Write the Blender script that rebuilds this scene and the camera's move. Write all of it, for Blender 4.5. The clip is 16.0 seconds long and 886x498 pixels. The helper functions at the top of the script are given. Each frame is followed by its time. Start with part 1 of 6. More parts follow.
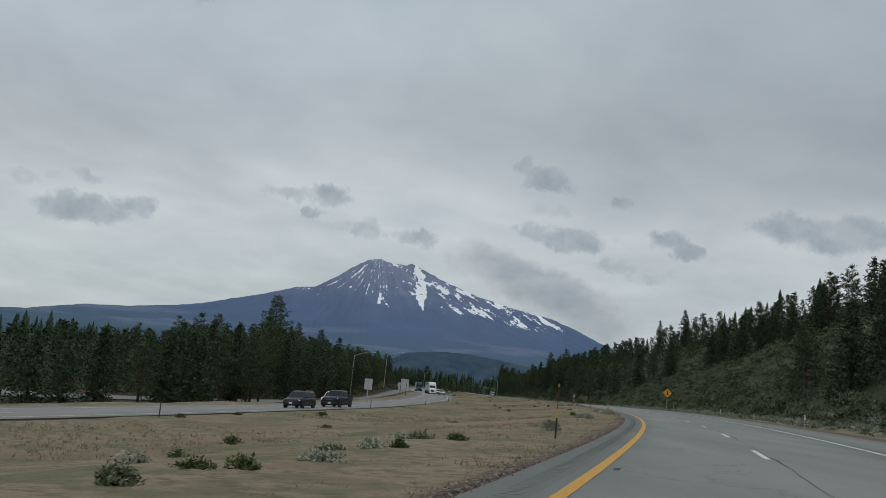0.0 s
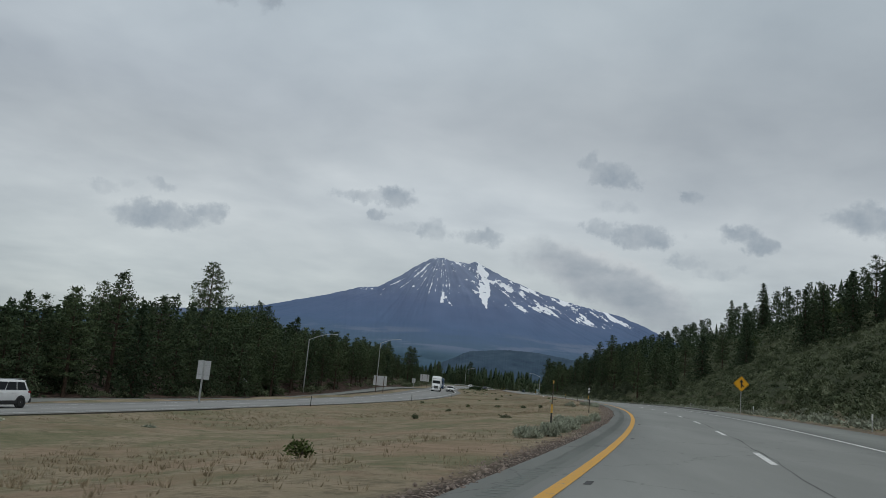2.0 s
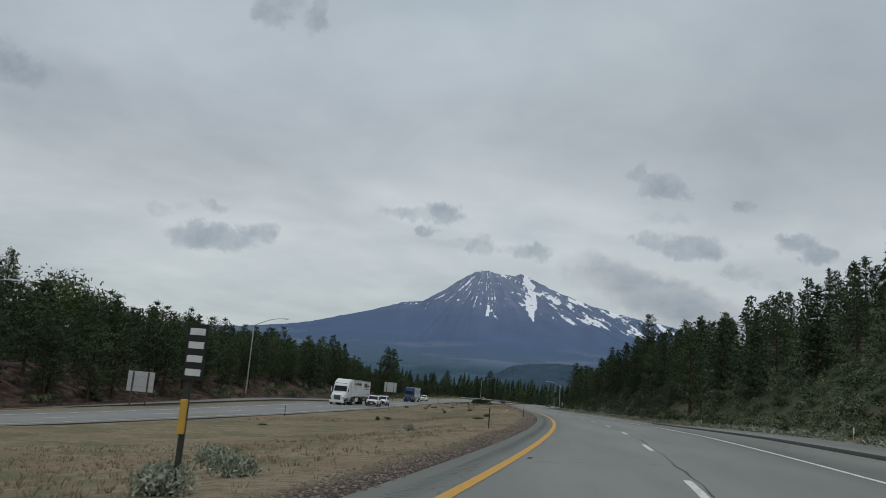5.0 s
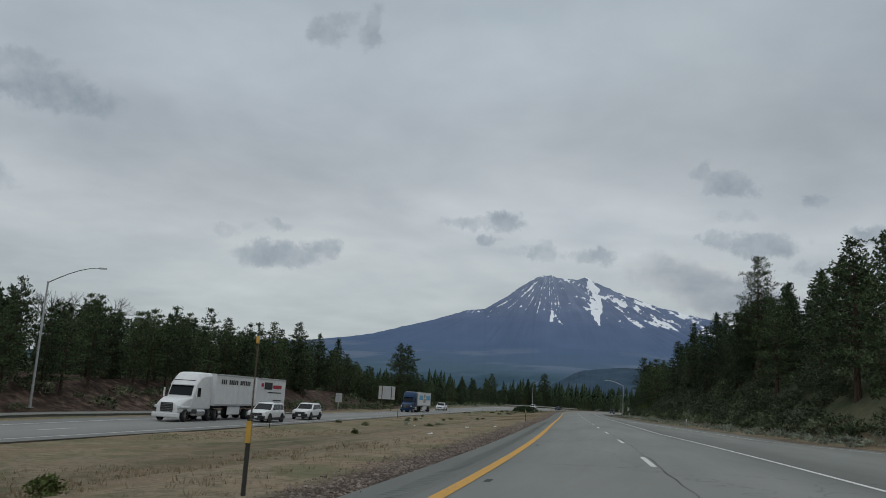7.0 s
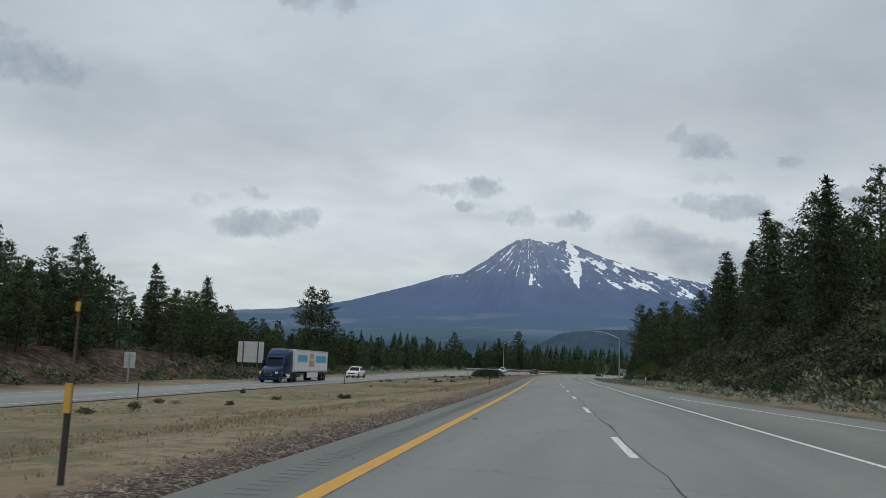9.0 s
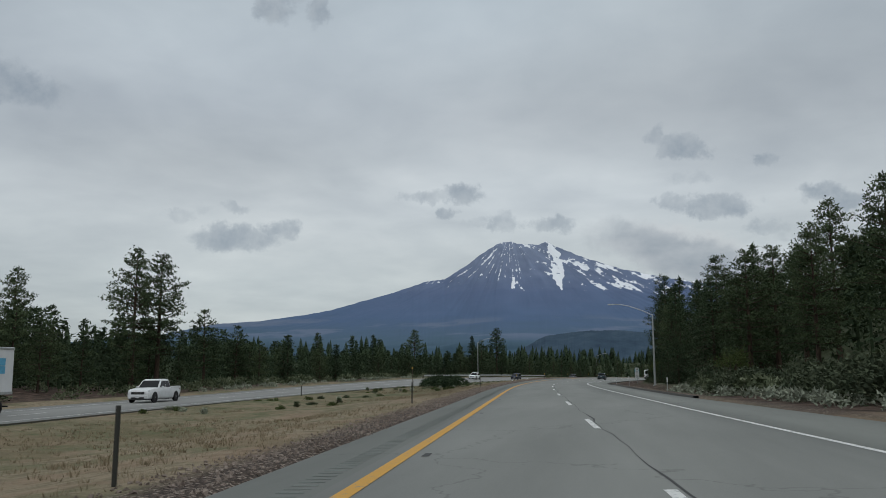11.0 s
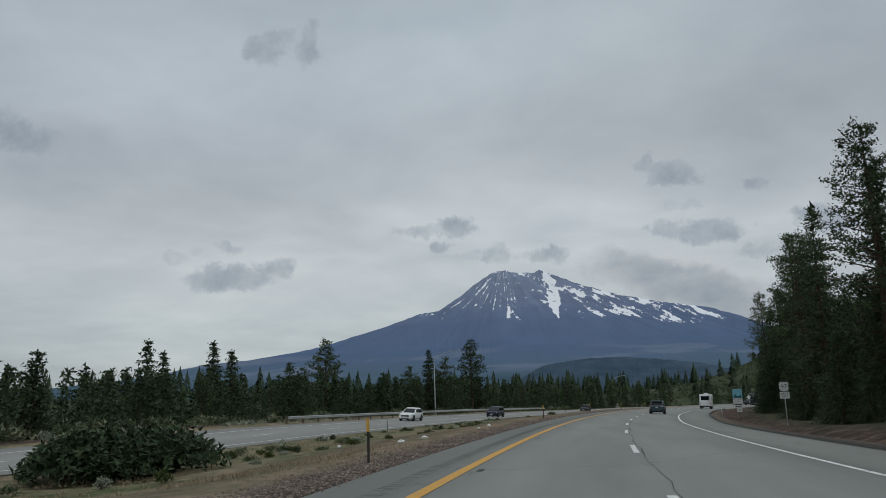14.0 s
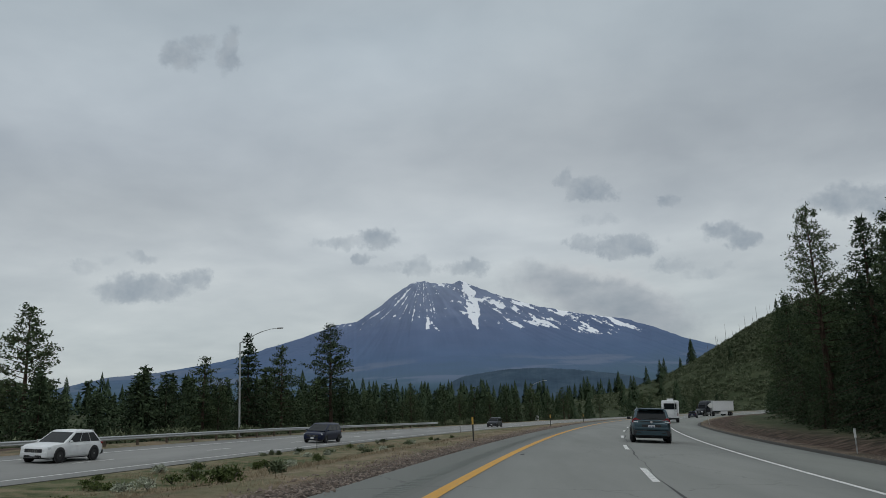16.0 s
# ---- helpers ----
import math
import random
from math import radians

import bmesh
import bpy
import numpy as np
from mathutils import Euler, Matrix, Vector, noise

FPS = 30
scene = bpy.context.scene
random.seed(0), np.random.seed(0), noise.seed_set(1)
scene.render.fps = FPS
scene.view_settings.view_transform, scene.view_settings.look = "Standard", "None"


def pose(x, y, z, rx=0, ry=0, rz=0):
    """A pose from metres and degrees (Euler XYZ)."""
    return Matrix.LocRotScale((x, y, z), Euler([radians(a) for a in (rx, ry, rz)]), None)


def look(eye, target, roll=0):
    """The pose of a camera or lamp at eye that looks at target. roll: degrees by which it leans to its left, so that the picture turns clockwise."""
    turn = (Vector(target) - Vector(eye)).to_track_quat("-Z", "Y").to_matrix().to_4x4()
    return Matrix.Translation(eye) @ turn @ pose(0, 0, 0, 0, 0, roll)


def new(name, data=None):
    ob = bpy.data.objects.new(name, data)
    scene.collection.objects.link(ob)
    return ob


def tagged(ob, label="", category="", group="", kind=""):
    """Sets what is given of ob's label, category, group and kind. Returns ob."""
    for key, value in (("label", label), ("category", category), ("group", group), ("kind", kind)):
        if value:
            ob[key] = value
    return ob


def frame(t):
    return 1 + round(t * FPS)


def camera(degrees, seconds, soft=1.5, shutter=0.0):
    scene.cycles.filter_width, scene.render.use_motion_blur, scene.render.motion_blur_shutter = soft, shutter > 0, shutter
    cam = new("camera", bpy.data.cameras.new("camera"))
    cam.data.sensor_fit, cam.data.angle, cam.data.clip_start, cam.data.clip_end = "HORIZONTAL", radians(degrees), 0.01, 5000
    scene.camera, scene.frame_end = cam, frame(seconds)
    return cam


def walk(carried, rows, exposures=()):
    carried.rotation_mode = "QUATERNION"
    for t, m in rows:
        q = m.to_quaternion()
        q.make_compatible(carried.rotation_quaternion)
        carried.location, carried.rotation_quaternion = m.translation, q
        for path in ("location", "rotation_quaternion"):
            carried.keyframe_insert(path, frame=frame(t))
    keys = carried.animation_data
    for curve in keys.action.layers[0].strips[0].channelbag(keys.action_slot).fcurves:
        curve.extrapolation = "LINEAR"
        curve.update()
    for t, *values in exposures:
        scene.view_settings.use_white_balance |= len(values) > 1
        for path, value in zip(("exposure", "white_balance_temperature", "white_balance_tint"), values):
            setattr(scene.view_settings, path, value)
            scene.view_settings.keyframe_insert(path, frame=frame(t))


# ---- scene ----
FOV = 57.34
cam = camera(FOV, 16.0, soft=0.75, shutter=0.03)
ROWS = [
    (0.0, 14.69, 37.27, 0.47, -0.70, 9.85, -5.70),
    (0.5, 19.55, 52.06, 0.66, -0.05, 9.83, -5.51),
    (1.0, 24.06, 66.96, 0.82, 0.81, 9.77, -5.33),
    (1.5, 28.21, 81.98, 0.96, 3.12, 9.52, -5.29),
    (2.0, 31.91, 97.13, 1.07, 4.09, 9.37, -5.34),
    (2.5, 35.36, 112.45, 1.16, 5.25, 9.27, -5.20),
    (3.0, 38.51, 127.94, 1.26, 6.06, 9.41, -4.94),
    (3.5, 41.31, 143.56, 1.35, 6.67, 9.98, -4.98),
    (4.0, 43.75, 159.28, 1.42, 6.94, 10.15, -4.71),
    (4.5, 45.88, 175.11, 1.48, 7.14, 10.13, -4.80),
    (5.0, 47.60, 190.98, 1.53, 7.67, 10.17, -4.80),
    (5.5, 48.87, 206.90, 1.57, 8.73, 10.29, -4.62),
    (6.0, 49.69, 222.90, 1.59, 10.04, 10.42, -4.28),
    (6.5, 50.07, 239.03, 1.59, 11.36, 10.52, -3.80),
    (7.0, 50.02, 255.32, 1.56, 12.43, 10.51, -3.22),
    (7.5, 49.56, 271.70, 1.52, 13.30, 10.43, -2.58),
    (8.0, 48.81, 288.24, 1.47, 13.61, 10.03, -2.07),
    (8.5, 47.79, 304.80, 1.41, 12.90, 9.17, -1.85),
    (9.0, 46.69, 321.36, 1.35, 11.14, 8.21, -2.06),
    (9.5, 45.59, 337.95, 1.30, 9.92, 7.65, -1.94),
    (10.0, 44.47, 354.56, 1.24, 9.58, 7.73, -1.35),
    (10.5, 43.32, 371.18, 1.18, 9.76, 8.19, -0.60),
    (11.0, 42.17, 387.79, 1.15, 10.14, 8.76, 0.03),
    (11.5, 41.05, 404.36, 1.13, 10.37, 9.17, 0.21),
    (12.0, 39.95, 420.91, 1.13, 10.40, 9.42, 0.08),
    (12.5, 38.97, 437.45, 1.16, 10.35, 10.00, 0.55),
    (13.0, 38.10, 454.07, 1.19, 10.36, 10.56, 1.03),
    (13.5, 37.39, 470.68, 1.22, 10.23, 10.85, 1.53),
    (14.0, 36.91, 487.19, 1.22, 10.07, 11.14, 1.87),
    (14.5, 36.58, 503.47, 1.23, 9.82, 11.33, 2.02),
    (15.0, 36.86, 519.54, 1.25, 8.81, 11.47, 2.02),
    (15.5, 37.42, 535.43, 1.25, 6.12, 11.66, 2.47),
    (16.0, 38.37, 551.23, 1.24, 4.50, 11.80, 2.35),
]
walk(cam, [(t, pose(x, y, z, 90 + pitch, roll, yaw)) for t, x, y, z, yaw, pitch, roll in ROWS],
     exposures=[(0.0, 0.01), (4.5, 0.02), (7.0, -0.06), (7.6, -0.10), (8.2, -0.02), (9.0, 0.24), (11.0, 0.06), (12.0, -0.03), (16.0, -0.03)])

# ---- world, sun ----
world = bpy.data.worlds.new("overcast_sky")
scene.world = world
world.use_nodes = True
NT = world.node_tree
NT.nodes.clear()


class Nodes:
    """A short way to write node trees."""

    def __init__(self, tree):
        self.tree = tree

    def add(self, kind, **settings):
        n = self.tree.nodes.new(kind)
        for key, value in settings.items():
            setattr(n, key, value)
        return n

    def put(self, socket, value):
        if isinstance(value, bpy.types.NodeSocket):
            self.tree.links.new(value, socket)
        elif value is not None:
            socket.default_value = value

    def math(self, op, a, b=None, c=None, clamp=False):
        n = self.add("ShaderNodeMath", operation=op, use_clamp=clamp)
        for k, v in enumerate((a, b, c)):
            self.put(n.inputs[k], v)
        return n.outputs[0]

    def vec(self, op, a, b=None, scale=None):
        n = self.add("ShaderNodeVectorMath", operation=op)
        self.put(n.inputs[0], a)
        self.put(n.inputs[1], b)
        if scale is not None:
            self.put(n.inputs[3], scale)
        return n.outputs[0]

    def noise(self, vector, scale, detail=4.0, rough=0.55, distort=0.0):
        n = self.add("ShaderNodeTexNoise")
        self.put(n.inputs["Vector"], vector)
        self.put(n.inputs["Scale"], scale)
        self.put(n.inputs["Detail"], detail)
        self.put(n.inputs["Roughness"], rough)
        self.put(n.inputs["Distortion"], distort)
        return n.outputs

    def ramp(self, fac, stops, smooth=False):
        n = self.add("ShaderNodeValToRGB")
        r = n.color_ramp
        if smooth:
            r.interpolation = "EASE"
        while len(r.elements) < len(stops):
            r.elements.new(0.5)
        for e, (p, c) in zip(r.elements, stops):
            e.position = p
            e.color = (*c, 1) if len(c) == 3 else c
        self.put(n.inputs[0], fac)
        return n.outputs[0]

    def remap(self, v, a, b, c=0.0, d=1.0):
        n = self.add("ShaderNodeMapRange", interpolation_type="SMOOTHSTEP")
        for k, q in enumerate((v, a, b, c, d)):
            self.put(n.inputs[k], q)
        return n.outputs[0]

    def mix(self, fac, a, b, blend="MIX"):
        n = self.add("ShaderNodeMix", data_type="RGBA", blend_type=blend)
        self.put(n.inputs[0], fac)
        self.put(n.inputs[6], (*a, 1) if isinstance(a, tuple) and len(a) == 3 else a)
        self.put(n.inputs[7], (*b, 1) if isinstance(b, tuple) and len(b) == 3 else b)
        return n.outputs[2]


W = Nodes(NT)
SUN_EL, SUN_AZ = 52.0, 150.0          # degrees; azimuth clockwise from ahead
sky = W.add("ShaderNodeTexSky", sky_type="NISHITA", sun_disc=False, sun_elevation=radians(SUN_EL), sun_rotation=radians(SUN_AZ))
coord = W.add("ShaderNodeTexCoord").outputs["Generated"]
sep = W.add("ShaderNodeSeparateXYZ")
W.put(sep.inputs[0], coord)
elev = W.math("MULTIPLY", W.math("ARCSINE", sep.outputs[2]), 57.29578)
azim = W.math("MULTIPLY", W.math("ARCTAN2", W.math("MULTIPLY", sep.outputs[0], -1.0), sep.outputs[1]), 57.29578)
# flat layer coordinates, so that far clouds crowd towards the horizon
flat = W.add("ShaderNodeCombineXYZ")
low = W.math("ADD", W.math("MAXIMUM", sep.outputs[2], 0.0), 0.16)
W.put(flat.inputs[0], W.math("DIVIDE", sep.outputs[0], low))
W.put(flat.inputs[1], W.math("DIVIDE", sep.outputs[1], low))
broad = W.noise(flat.outputs[0], 0.85, 5.0, 0.5, 0.3)[0]
fine = W.noise(flat.outputs[0], 3.2, 6.0, 0.55, 0.2)[0]
# overcast deck: bright towards the zenith, a lighter band low down
deck = W.ramp(W.math("DIVIDE", elev, 90.0, clamp=True), [
    (0.0, (0.43, 0.46, 0.47)), (0.07, (0.50, 0.53, 0.545)), (0.13, (0.585, 0.61, 0.635)), (0.20, (0.50, 0.53, 0.57)), (0.30, (0.44, 0.485, 0.53)), (0.42, (0.52, 0.56, 0.60)), (0.60, (0.88, 0.92, 0.95)), (1.0, (1.12, 1.15, 1.18))])
shade = W.ramp(W.math("ADD", W.math("MULTIPLY", broad, 0.75), W.math("MULTIPLY", fine, 0.25)), [(0.30, (0.69, 0.735, 0.765)), (0.50, (0.92, 0.96, 0.965)), (0.68, (1.14, 1.165, 1.145))])
cover = W.mix(1.0, deck, shade, "MULTIPLY")
# broad lighter and darker reaches of the deck: azimuth, elevation, half width, half height, strength
for ca, ce, cw, ch, k in [(-6, 18.5, 17, 4.5, -0.13), (-30, 19, 16, 6, -0.12), (27, 14.5, 13, 3.0, -0.12), (2, 12.5, 15, 3.2, 0.10), (27, 22, 15, 4.5, 0.10), (8, 25, 9, 4, 0.13), (24, 5.5, 14, 2.6, 0.07), (-16, 6.5, 9, 2.0, 0.10)]:
    dx = W.math("DIVIDE", W.math("SUBTRACT", azim, ca), cw)
    dy = W.math("DIVIDE", W.math("SUBTRACT", elev, ce), ch)
    q = W.math("ADD", W.math("MULTIPLY", dx, dx), W.math("MULTIPLY", dy, dy))
    g = W.math("ADD", 1.0, W.math("MULTIPLY", W.math("POWER", 2.71828, W.math("MULTIPLY", q, -1.0)), k))
    cover = W.vec("SCALE", cover, scale=g)
# ragged small clouds below the deck: azimuth, elevation, half width, half height in degrees
warp = W.noise(coord, 11.0, 3.0, 0.6)[1]
curl = W.noise(coord, 46.0, 5.0, 0.68)[1]
wsep, csep = W.add("ShaderNodeSeparateXYZ"), W.add("ShaderNodeSeparateXYZ")
W.put(wsep.inputs[0], warp)
W.put(csep.inputs[0], curl)


def ragged(value, a, b, big, small):
    v = W.math("ADD", value, W.math("MULTIPLY", W.math("SUBTRACT", a, 0.5), big))
    return W.math("ADD", v, W.math("MULTIPLY", W.math("SUBTRACT", b, 0.5), small))


waz = ragged(azim, wsep.outputs[0], csep.outputs[0], 5.0, 3.0)
wel = ragged(elev, wsep.outputs[1], csep.outputs[1], 2.2, 1.6)
# the fifth figure is how dense each one is
CLOUDS = [(25.0, 9.3, 2.9, 0.80, 1.0), (21.6, 10.0, 1.3, 0.6, 0.85), (25.2, 11.2, 1.0, 0.40, 0.7), (29.3, 10.6, 1.0, 0.4, 0.5), (27.6, 11.0, 0.8, 0.35, 0.4), (8.6, 12.6, 1.7, 0.55, 1.0), (11.2, 12.5, 1.6, 0.4, 0.7), (10.2, 11.3, 0.8, 0.45, 0.85), (5.6, 10.7, 0.9, 0.75, 0.65), (7.6, 10.7, 1.2, 0.3, 0.45),
          (2.4, 10.2, 1.7, 0.60, 0.85), (-6.6, 15.2, 1.2, 0.75, 1.0), (-5.4, 15.9, 0.8, 0.5, 0.9), (-11.3, 14.0, 0.9, 0.42, 0.9), (-7.8, 13.0, 1.4, 0.35, 0.5), (-8.8, 11.2, 2.0, 0.70, 1.0), (-6.2, 11.4, 0.9, 0.5, 0.7), (-14.9, 11.5, 1.3, 0.7, 1.0), (-16.2, 10.9, 1.2, 0.6, 0.9), (-11.6, 9.7, 1.4, 0.4, 0.6), (-14.0, 9.1, 1.6, 0.4, 0.5),
          (-23.3, 12.4, 2.2, 0.9, 1.0), (-27.0, 12.1, 3.0, 1.0, 1.0), (39.9, 17.9, 3.4, 1.1, 1.0), (42.6, 19.1, 2.4, 0.9, 0.8), (22.2, 24.6, 1.4, 0.9, 0.9), (21.4, 25.8, 1.0, 0.6, 0.7), (19.2, 25.3, 0.9, 1.5, 0.9), (-36, 16, 5, 1.4, 1.0), (48, 12, 5, 1.1, 1.0)]
near_cloud = None
for ca, ce, cw, ch, dense in CLOUDS:
    dx = W.math("DIVIDE", W.math("SUBTRACT", waz, ca), cw)
    # flatter below, domed above
    dy = W.math("DIVIDE", W.math("SUBTRACT", wel, ce), ch)
    q = W.math("ADD", W.math("MULTIPLY", dx, dx), W.math("MULTIPLY", dy, dy))
    m = W.math("MULTIPLY", W.remap(q, 0.0, 2.4, 1.0, 0.0), dense)
    near_cloud = m if near_cloud is None else W.math("MAXIMUM", near_cloud, m)
wisp = W.noise(coord, 40.0, 5.0, 0.60)[0]
near_cloud = W.remap(W.math("ADD", near_cloud, W.math("MULTIPLY", W.math("SUBTRACT", wisp, 0.5), 0.9)), 0.10, 1.05)
belly = W.ramp(W.noise(coord, 30.0, 5.0, 0.6)[0], [(0.34, (0.235, 0.285, 0.340)), (0.62, (0.36, 0.405, 0.445))])
cover = W.mix(W.math("MULTIPLY", near_cloud, 0.77), cover, belly)
# the cloud bank behind the summit
bx = W.math("DIVIDE", W.math("SUBTRACT", waz, -7.2), 6.2)
lean = W.math("MULTIPLY", W.math("ADD", waz, 7.0), 0.30)
by = W.math("DIVIDE", W.math("SUBTRACT", wel, W.math("ADD", 7.7, lean)), 2.0)
bank_mask = W.remap(W.math("ADD", W.math("MULTIPLY", bx, bx), W.math("MULTIPLY", by, by)), 0.25, 1.5, 1.0, 0.0)
bank_col = W.ramp(W.noise(W.vec("MULTIPLY", coord, (1.0, 1.0, 1.9)), 9.0, 6.0, 0.55)[0], [(0.36, (0.27, 0.315, 0.36)), (0.64, (0.50, 0.53, 0.555))])
bank_col = W.mix(W.remap(by, -0.9, 0.7, 0.42, 0.0), bank_col, (0.27, 0.305, 0.35))
bank_col = W.mix(W.remap(by, 0.5, 1.1, 0.0, 0.6), bank_col, (0.70, 0.71, 0.71))
cover = W.mix(W.math("MULTIPLY", bank_mask, 0.92), cover, bank_col)
blue = W.vec("SCALE", sky.outputs[0], scale=0.07)
total = W.mix(0.93, blue, cover)
bg = W.add("ShaderNodeBackground")
W.put(bg.inputs[0], total)
W.put(bg.inputs[1], 1.0)
W.put(W.add("ShaderNodeOutputWorld").inputs[0], bg.outputs[0])

sun_data = bpy.data.lights.new("sun", "SUN")
sun_data.energy, sun_data.angle, sun_data.color = 0.5, radians(25), (1.0, 0.97, 0.93)
sun = new("sun", sun_data)
sun.matrix_world = look((0, 0, 200), (-math.sin(radians(SUN_AZ)) * 200 / math.tan(radians(SUN_EL)), -math.cos(radians(SUN_AZ)) * 200 / math.tan(radians(SUN_EL)), 0))

# ---- materials ----


def material(name, rough=0.8, metal=0.0, spec=0.3):
    m = bpy.data.materials.new(name)
    m.use_nodes = True
    n = Nodes(m.node_tree)
    n.bsdf = m.node_tree.nodes["Principled BSDF"]
    n.bsdf.inputs["Roughness"].default_value = rough
    n.bsdf.inputs["Metallic"].default_value = metal
    n.bsdf.inputs["Specular IOR Level"].default_value = spec
    n.base, n.mat = n.bsdf.inputs["Base Color"], m
    n.pos = n.add("ShaderNodeNewGeometry").outputs["Position"]
    n.obj = n.add("ShaderNodeTexCoord").outputs["Object"]
    return n


def bump(n, height, strength=0.4, distance=0.02):
    b = n.add("ShaderNodeBump")
    b.inputs["Strength"].default_value = strength
    b.inputs["Distance"].default_value = distance
    n.put(b.inputs["Height"], height)
    n.put(n.bsdf.inputs["Normal"], b.outputs[0])


def plain(name, color, rough=0.5, metal=0.0, vary=0.12, scale=6.0, spec=0.4):
    """A painted or moulded surface with slight mottling."""
    n = material(name, rough, metal, spec)
    f = n.noise(n.obj, scale, 5.0, 0.6)[0]
    lo, hi = tuple(c * (1 - vary) for c in color), tuple(min(1, c * (1 + vary)) for c in color)
    n.put(n.base, n.ramp(f, [(0.3, lo), (0.7, hi)]))
    return n.mat


def leafy(name, dark, light, rough=0.75):
    n = material(name, rough, 0, 0.06)
    geo = n.add("ShaderNodeNewGeometry")
    info = n.add("ShaderNodeObjectInfo")
    broad_tone = n.remap(n.noise(n.pos, 0.8, 3.0, 0.6)[0], 0.3, 0.7)
    f = n.math("ADD", n.math("MULTIPLY", geo.outputs["Random Per Island"], 0.34), n.math("ADD", n.math("MULTIPLY", info.outputs["Random"], 0.33), n.math("MULTIPLY", broad_tone, 0.33)))
    n.put(n.base, n.ramp(f, [(0.1, dark), (0.9, light)]))
    return n.mat


def paved(name, lo, hi, crack=0.35):
    n = material(name, 0.88, 0, 0.25)
    stretch = n.vec("MULTIPLY", n.pos, (1.0, 0.12, 1.0))
    big = n.noise(stretch, 0.5, 5.0, 0.6)[0]
    grain = n.noise(n.pos, 38.0, 3.0, 0.7)[0]
    c = n.ramp(n.math("ADD", n.math("MULTIPLY", big, 0.7), n.math("MULTIPLY", grain, 0.3)), [(0.33, lo), (0.66, hi)])
    v = n.add("ShaderNodeTexVoronoi", feature="DISTANCE_TO_EDGE")
    n.put(v.inputs["Vector"], n.vec("ADD", n.pos, n.vec("SCALE", n.noise(n.pos, 0.6, 4.0, 0.6)[1], scale=2.2)))
    v.inputs["Scale"].default_value = 0.09
    line = n.math("MULTIPLY", n.remap(v.outputs["Distance"], 0.0, 0.004, 1.0, 0.0), crack)
    n.put(n.base, n.mix(line, c, (0.06, 0.06, 0.06)))
    bump(n, grain, 0.25, 0.01)
    return n.mat


M_ROAD = paved("road_concrete", (0.169, 0.173, 0.163), (0.228, 0.232, 0.218))
M_LEFTROAD = paved("pale_concrete", (0.19, 0.19, 0.182), (0.245, 0.243, 0.232))
M_SHOULDER = paved("shoulder_asphalt", (0.160, 0.166, 0.153), (0.208, 0.214, 0.197), 0.5)


def worn_paint(name, color, under=(0.18, 0.185, 0.185), wear=0.45):
    n = material(name, 0.7, 0, 0.3)
    f = n.noise(n.pos, 9.0, 6.0, 0.7)[0]
    n.put(n.base, n.mix(n.remap(f, wear - 0.06, wear + 0.08), under, color))
    return n.mat


M_YELLOW = worn_paint("yellow_road_paint", (0.52, 0.275, 0.042), wear=0.37)
M_WHITE = worn_paint("white_road_paint", (0.62, 0.62, 0.60), wear=0.40)
M_SEAL = plain("dark_joint_seal", (0.042, 0.042, 0.042), 0.8)

# ground: the share of each cover is stored on the sheet's points
n = material("ground_cover", 0.95, 0, 0.1)
att = {}
for key in ("gravel", "soil", "scrub", "green"):
    a = n.add("ShaderNodeAttribute", attribute_name=key)
    att[key] = a.outputs["Fac"]
wide = n.noise(n.pos, 0.11, 5.0, 0.6)[0]
mid = n.noise(n.pos, 0.9, 6.0, 0.65)[0]
tiny = n.noise(n.pos, 11.0, 6.0, 0.78)[0]
grass = n.ramp(n.math("ADD", n.math("MULTIPLY", wide, 0.5), n.math("MULTIPLY", mid, 0.5)), [(0.32, (0.098, 0.100, 0.056)), (0.43, (0.175, 0.145, 0.092)), (0.53, (0.225, 0.180, 0.122)), (0.66, (0.218, 0.164, 0.112))])
grass = n.mix(n.math("MULTIPLY", n.remap(tiny, 0.46, 0.66), 0.55), grass, (0.115, 0.092, 0.060))
grass = n.mix(n.math("MULTIPLY", n.remap(tiny, 0.50, 0.32), 0.35), grass, (0.30, 0.255, 0.19))
cells = n.add("ShaderNodeTexVoronoi")
cells.inputs["Scale"].default_value = 15.0
n.put(cells.inputs["Vector"], n.pos)
shade_of = n.add("ShaderNodeSeparateColor")
n.put(shade_of.inputs[0], cells.outputs["Color"])
stone = n.ramp(shade_of.outputs[0], [(0.0, (0.060, 0.045, 0.038)), (0.5, (0.150, 0.115, 0.095)), (1.0, (0.33, 0.275, 0.235))])
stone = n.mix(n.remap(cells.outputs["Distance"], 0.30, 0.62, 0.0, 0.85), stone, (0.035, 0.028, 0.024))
soil = n.ramp(mid, [(0.38, (0.030, 0.022, 0.018)), (0.52, (0.066, 0.046, 0.036)), (0.68, (0.165, 0.116, 0.092))])
scrub = n.ramp(n.math("ADD", n.math("MULTIPLY", wide, 0.4), n.math("MULTIPLY", mid, 0.6)), [(0.35, (0.022, 0.030, 0.015)), (0.5, (0.040, 0.052, 0.026)), (0.65, (0.070, 0.076, 0.042))])
grass = n.mix(0.30, grass, (0.345, 0.285, 0.205))
clumps = n.noise(n.vec("MULTIPLY", n.pos, (1.0, 1.0, 0.3)), 2.6, 8.0, 0.72)[0]
grass = n.mix(n.math("MULTIPLY", n.remap(clumps, 0.47, 0.60), 0.60), grass, (0.090, 0.076, 0.048))
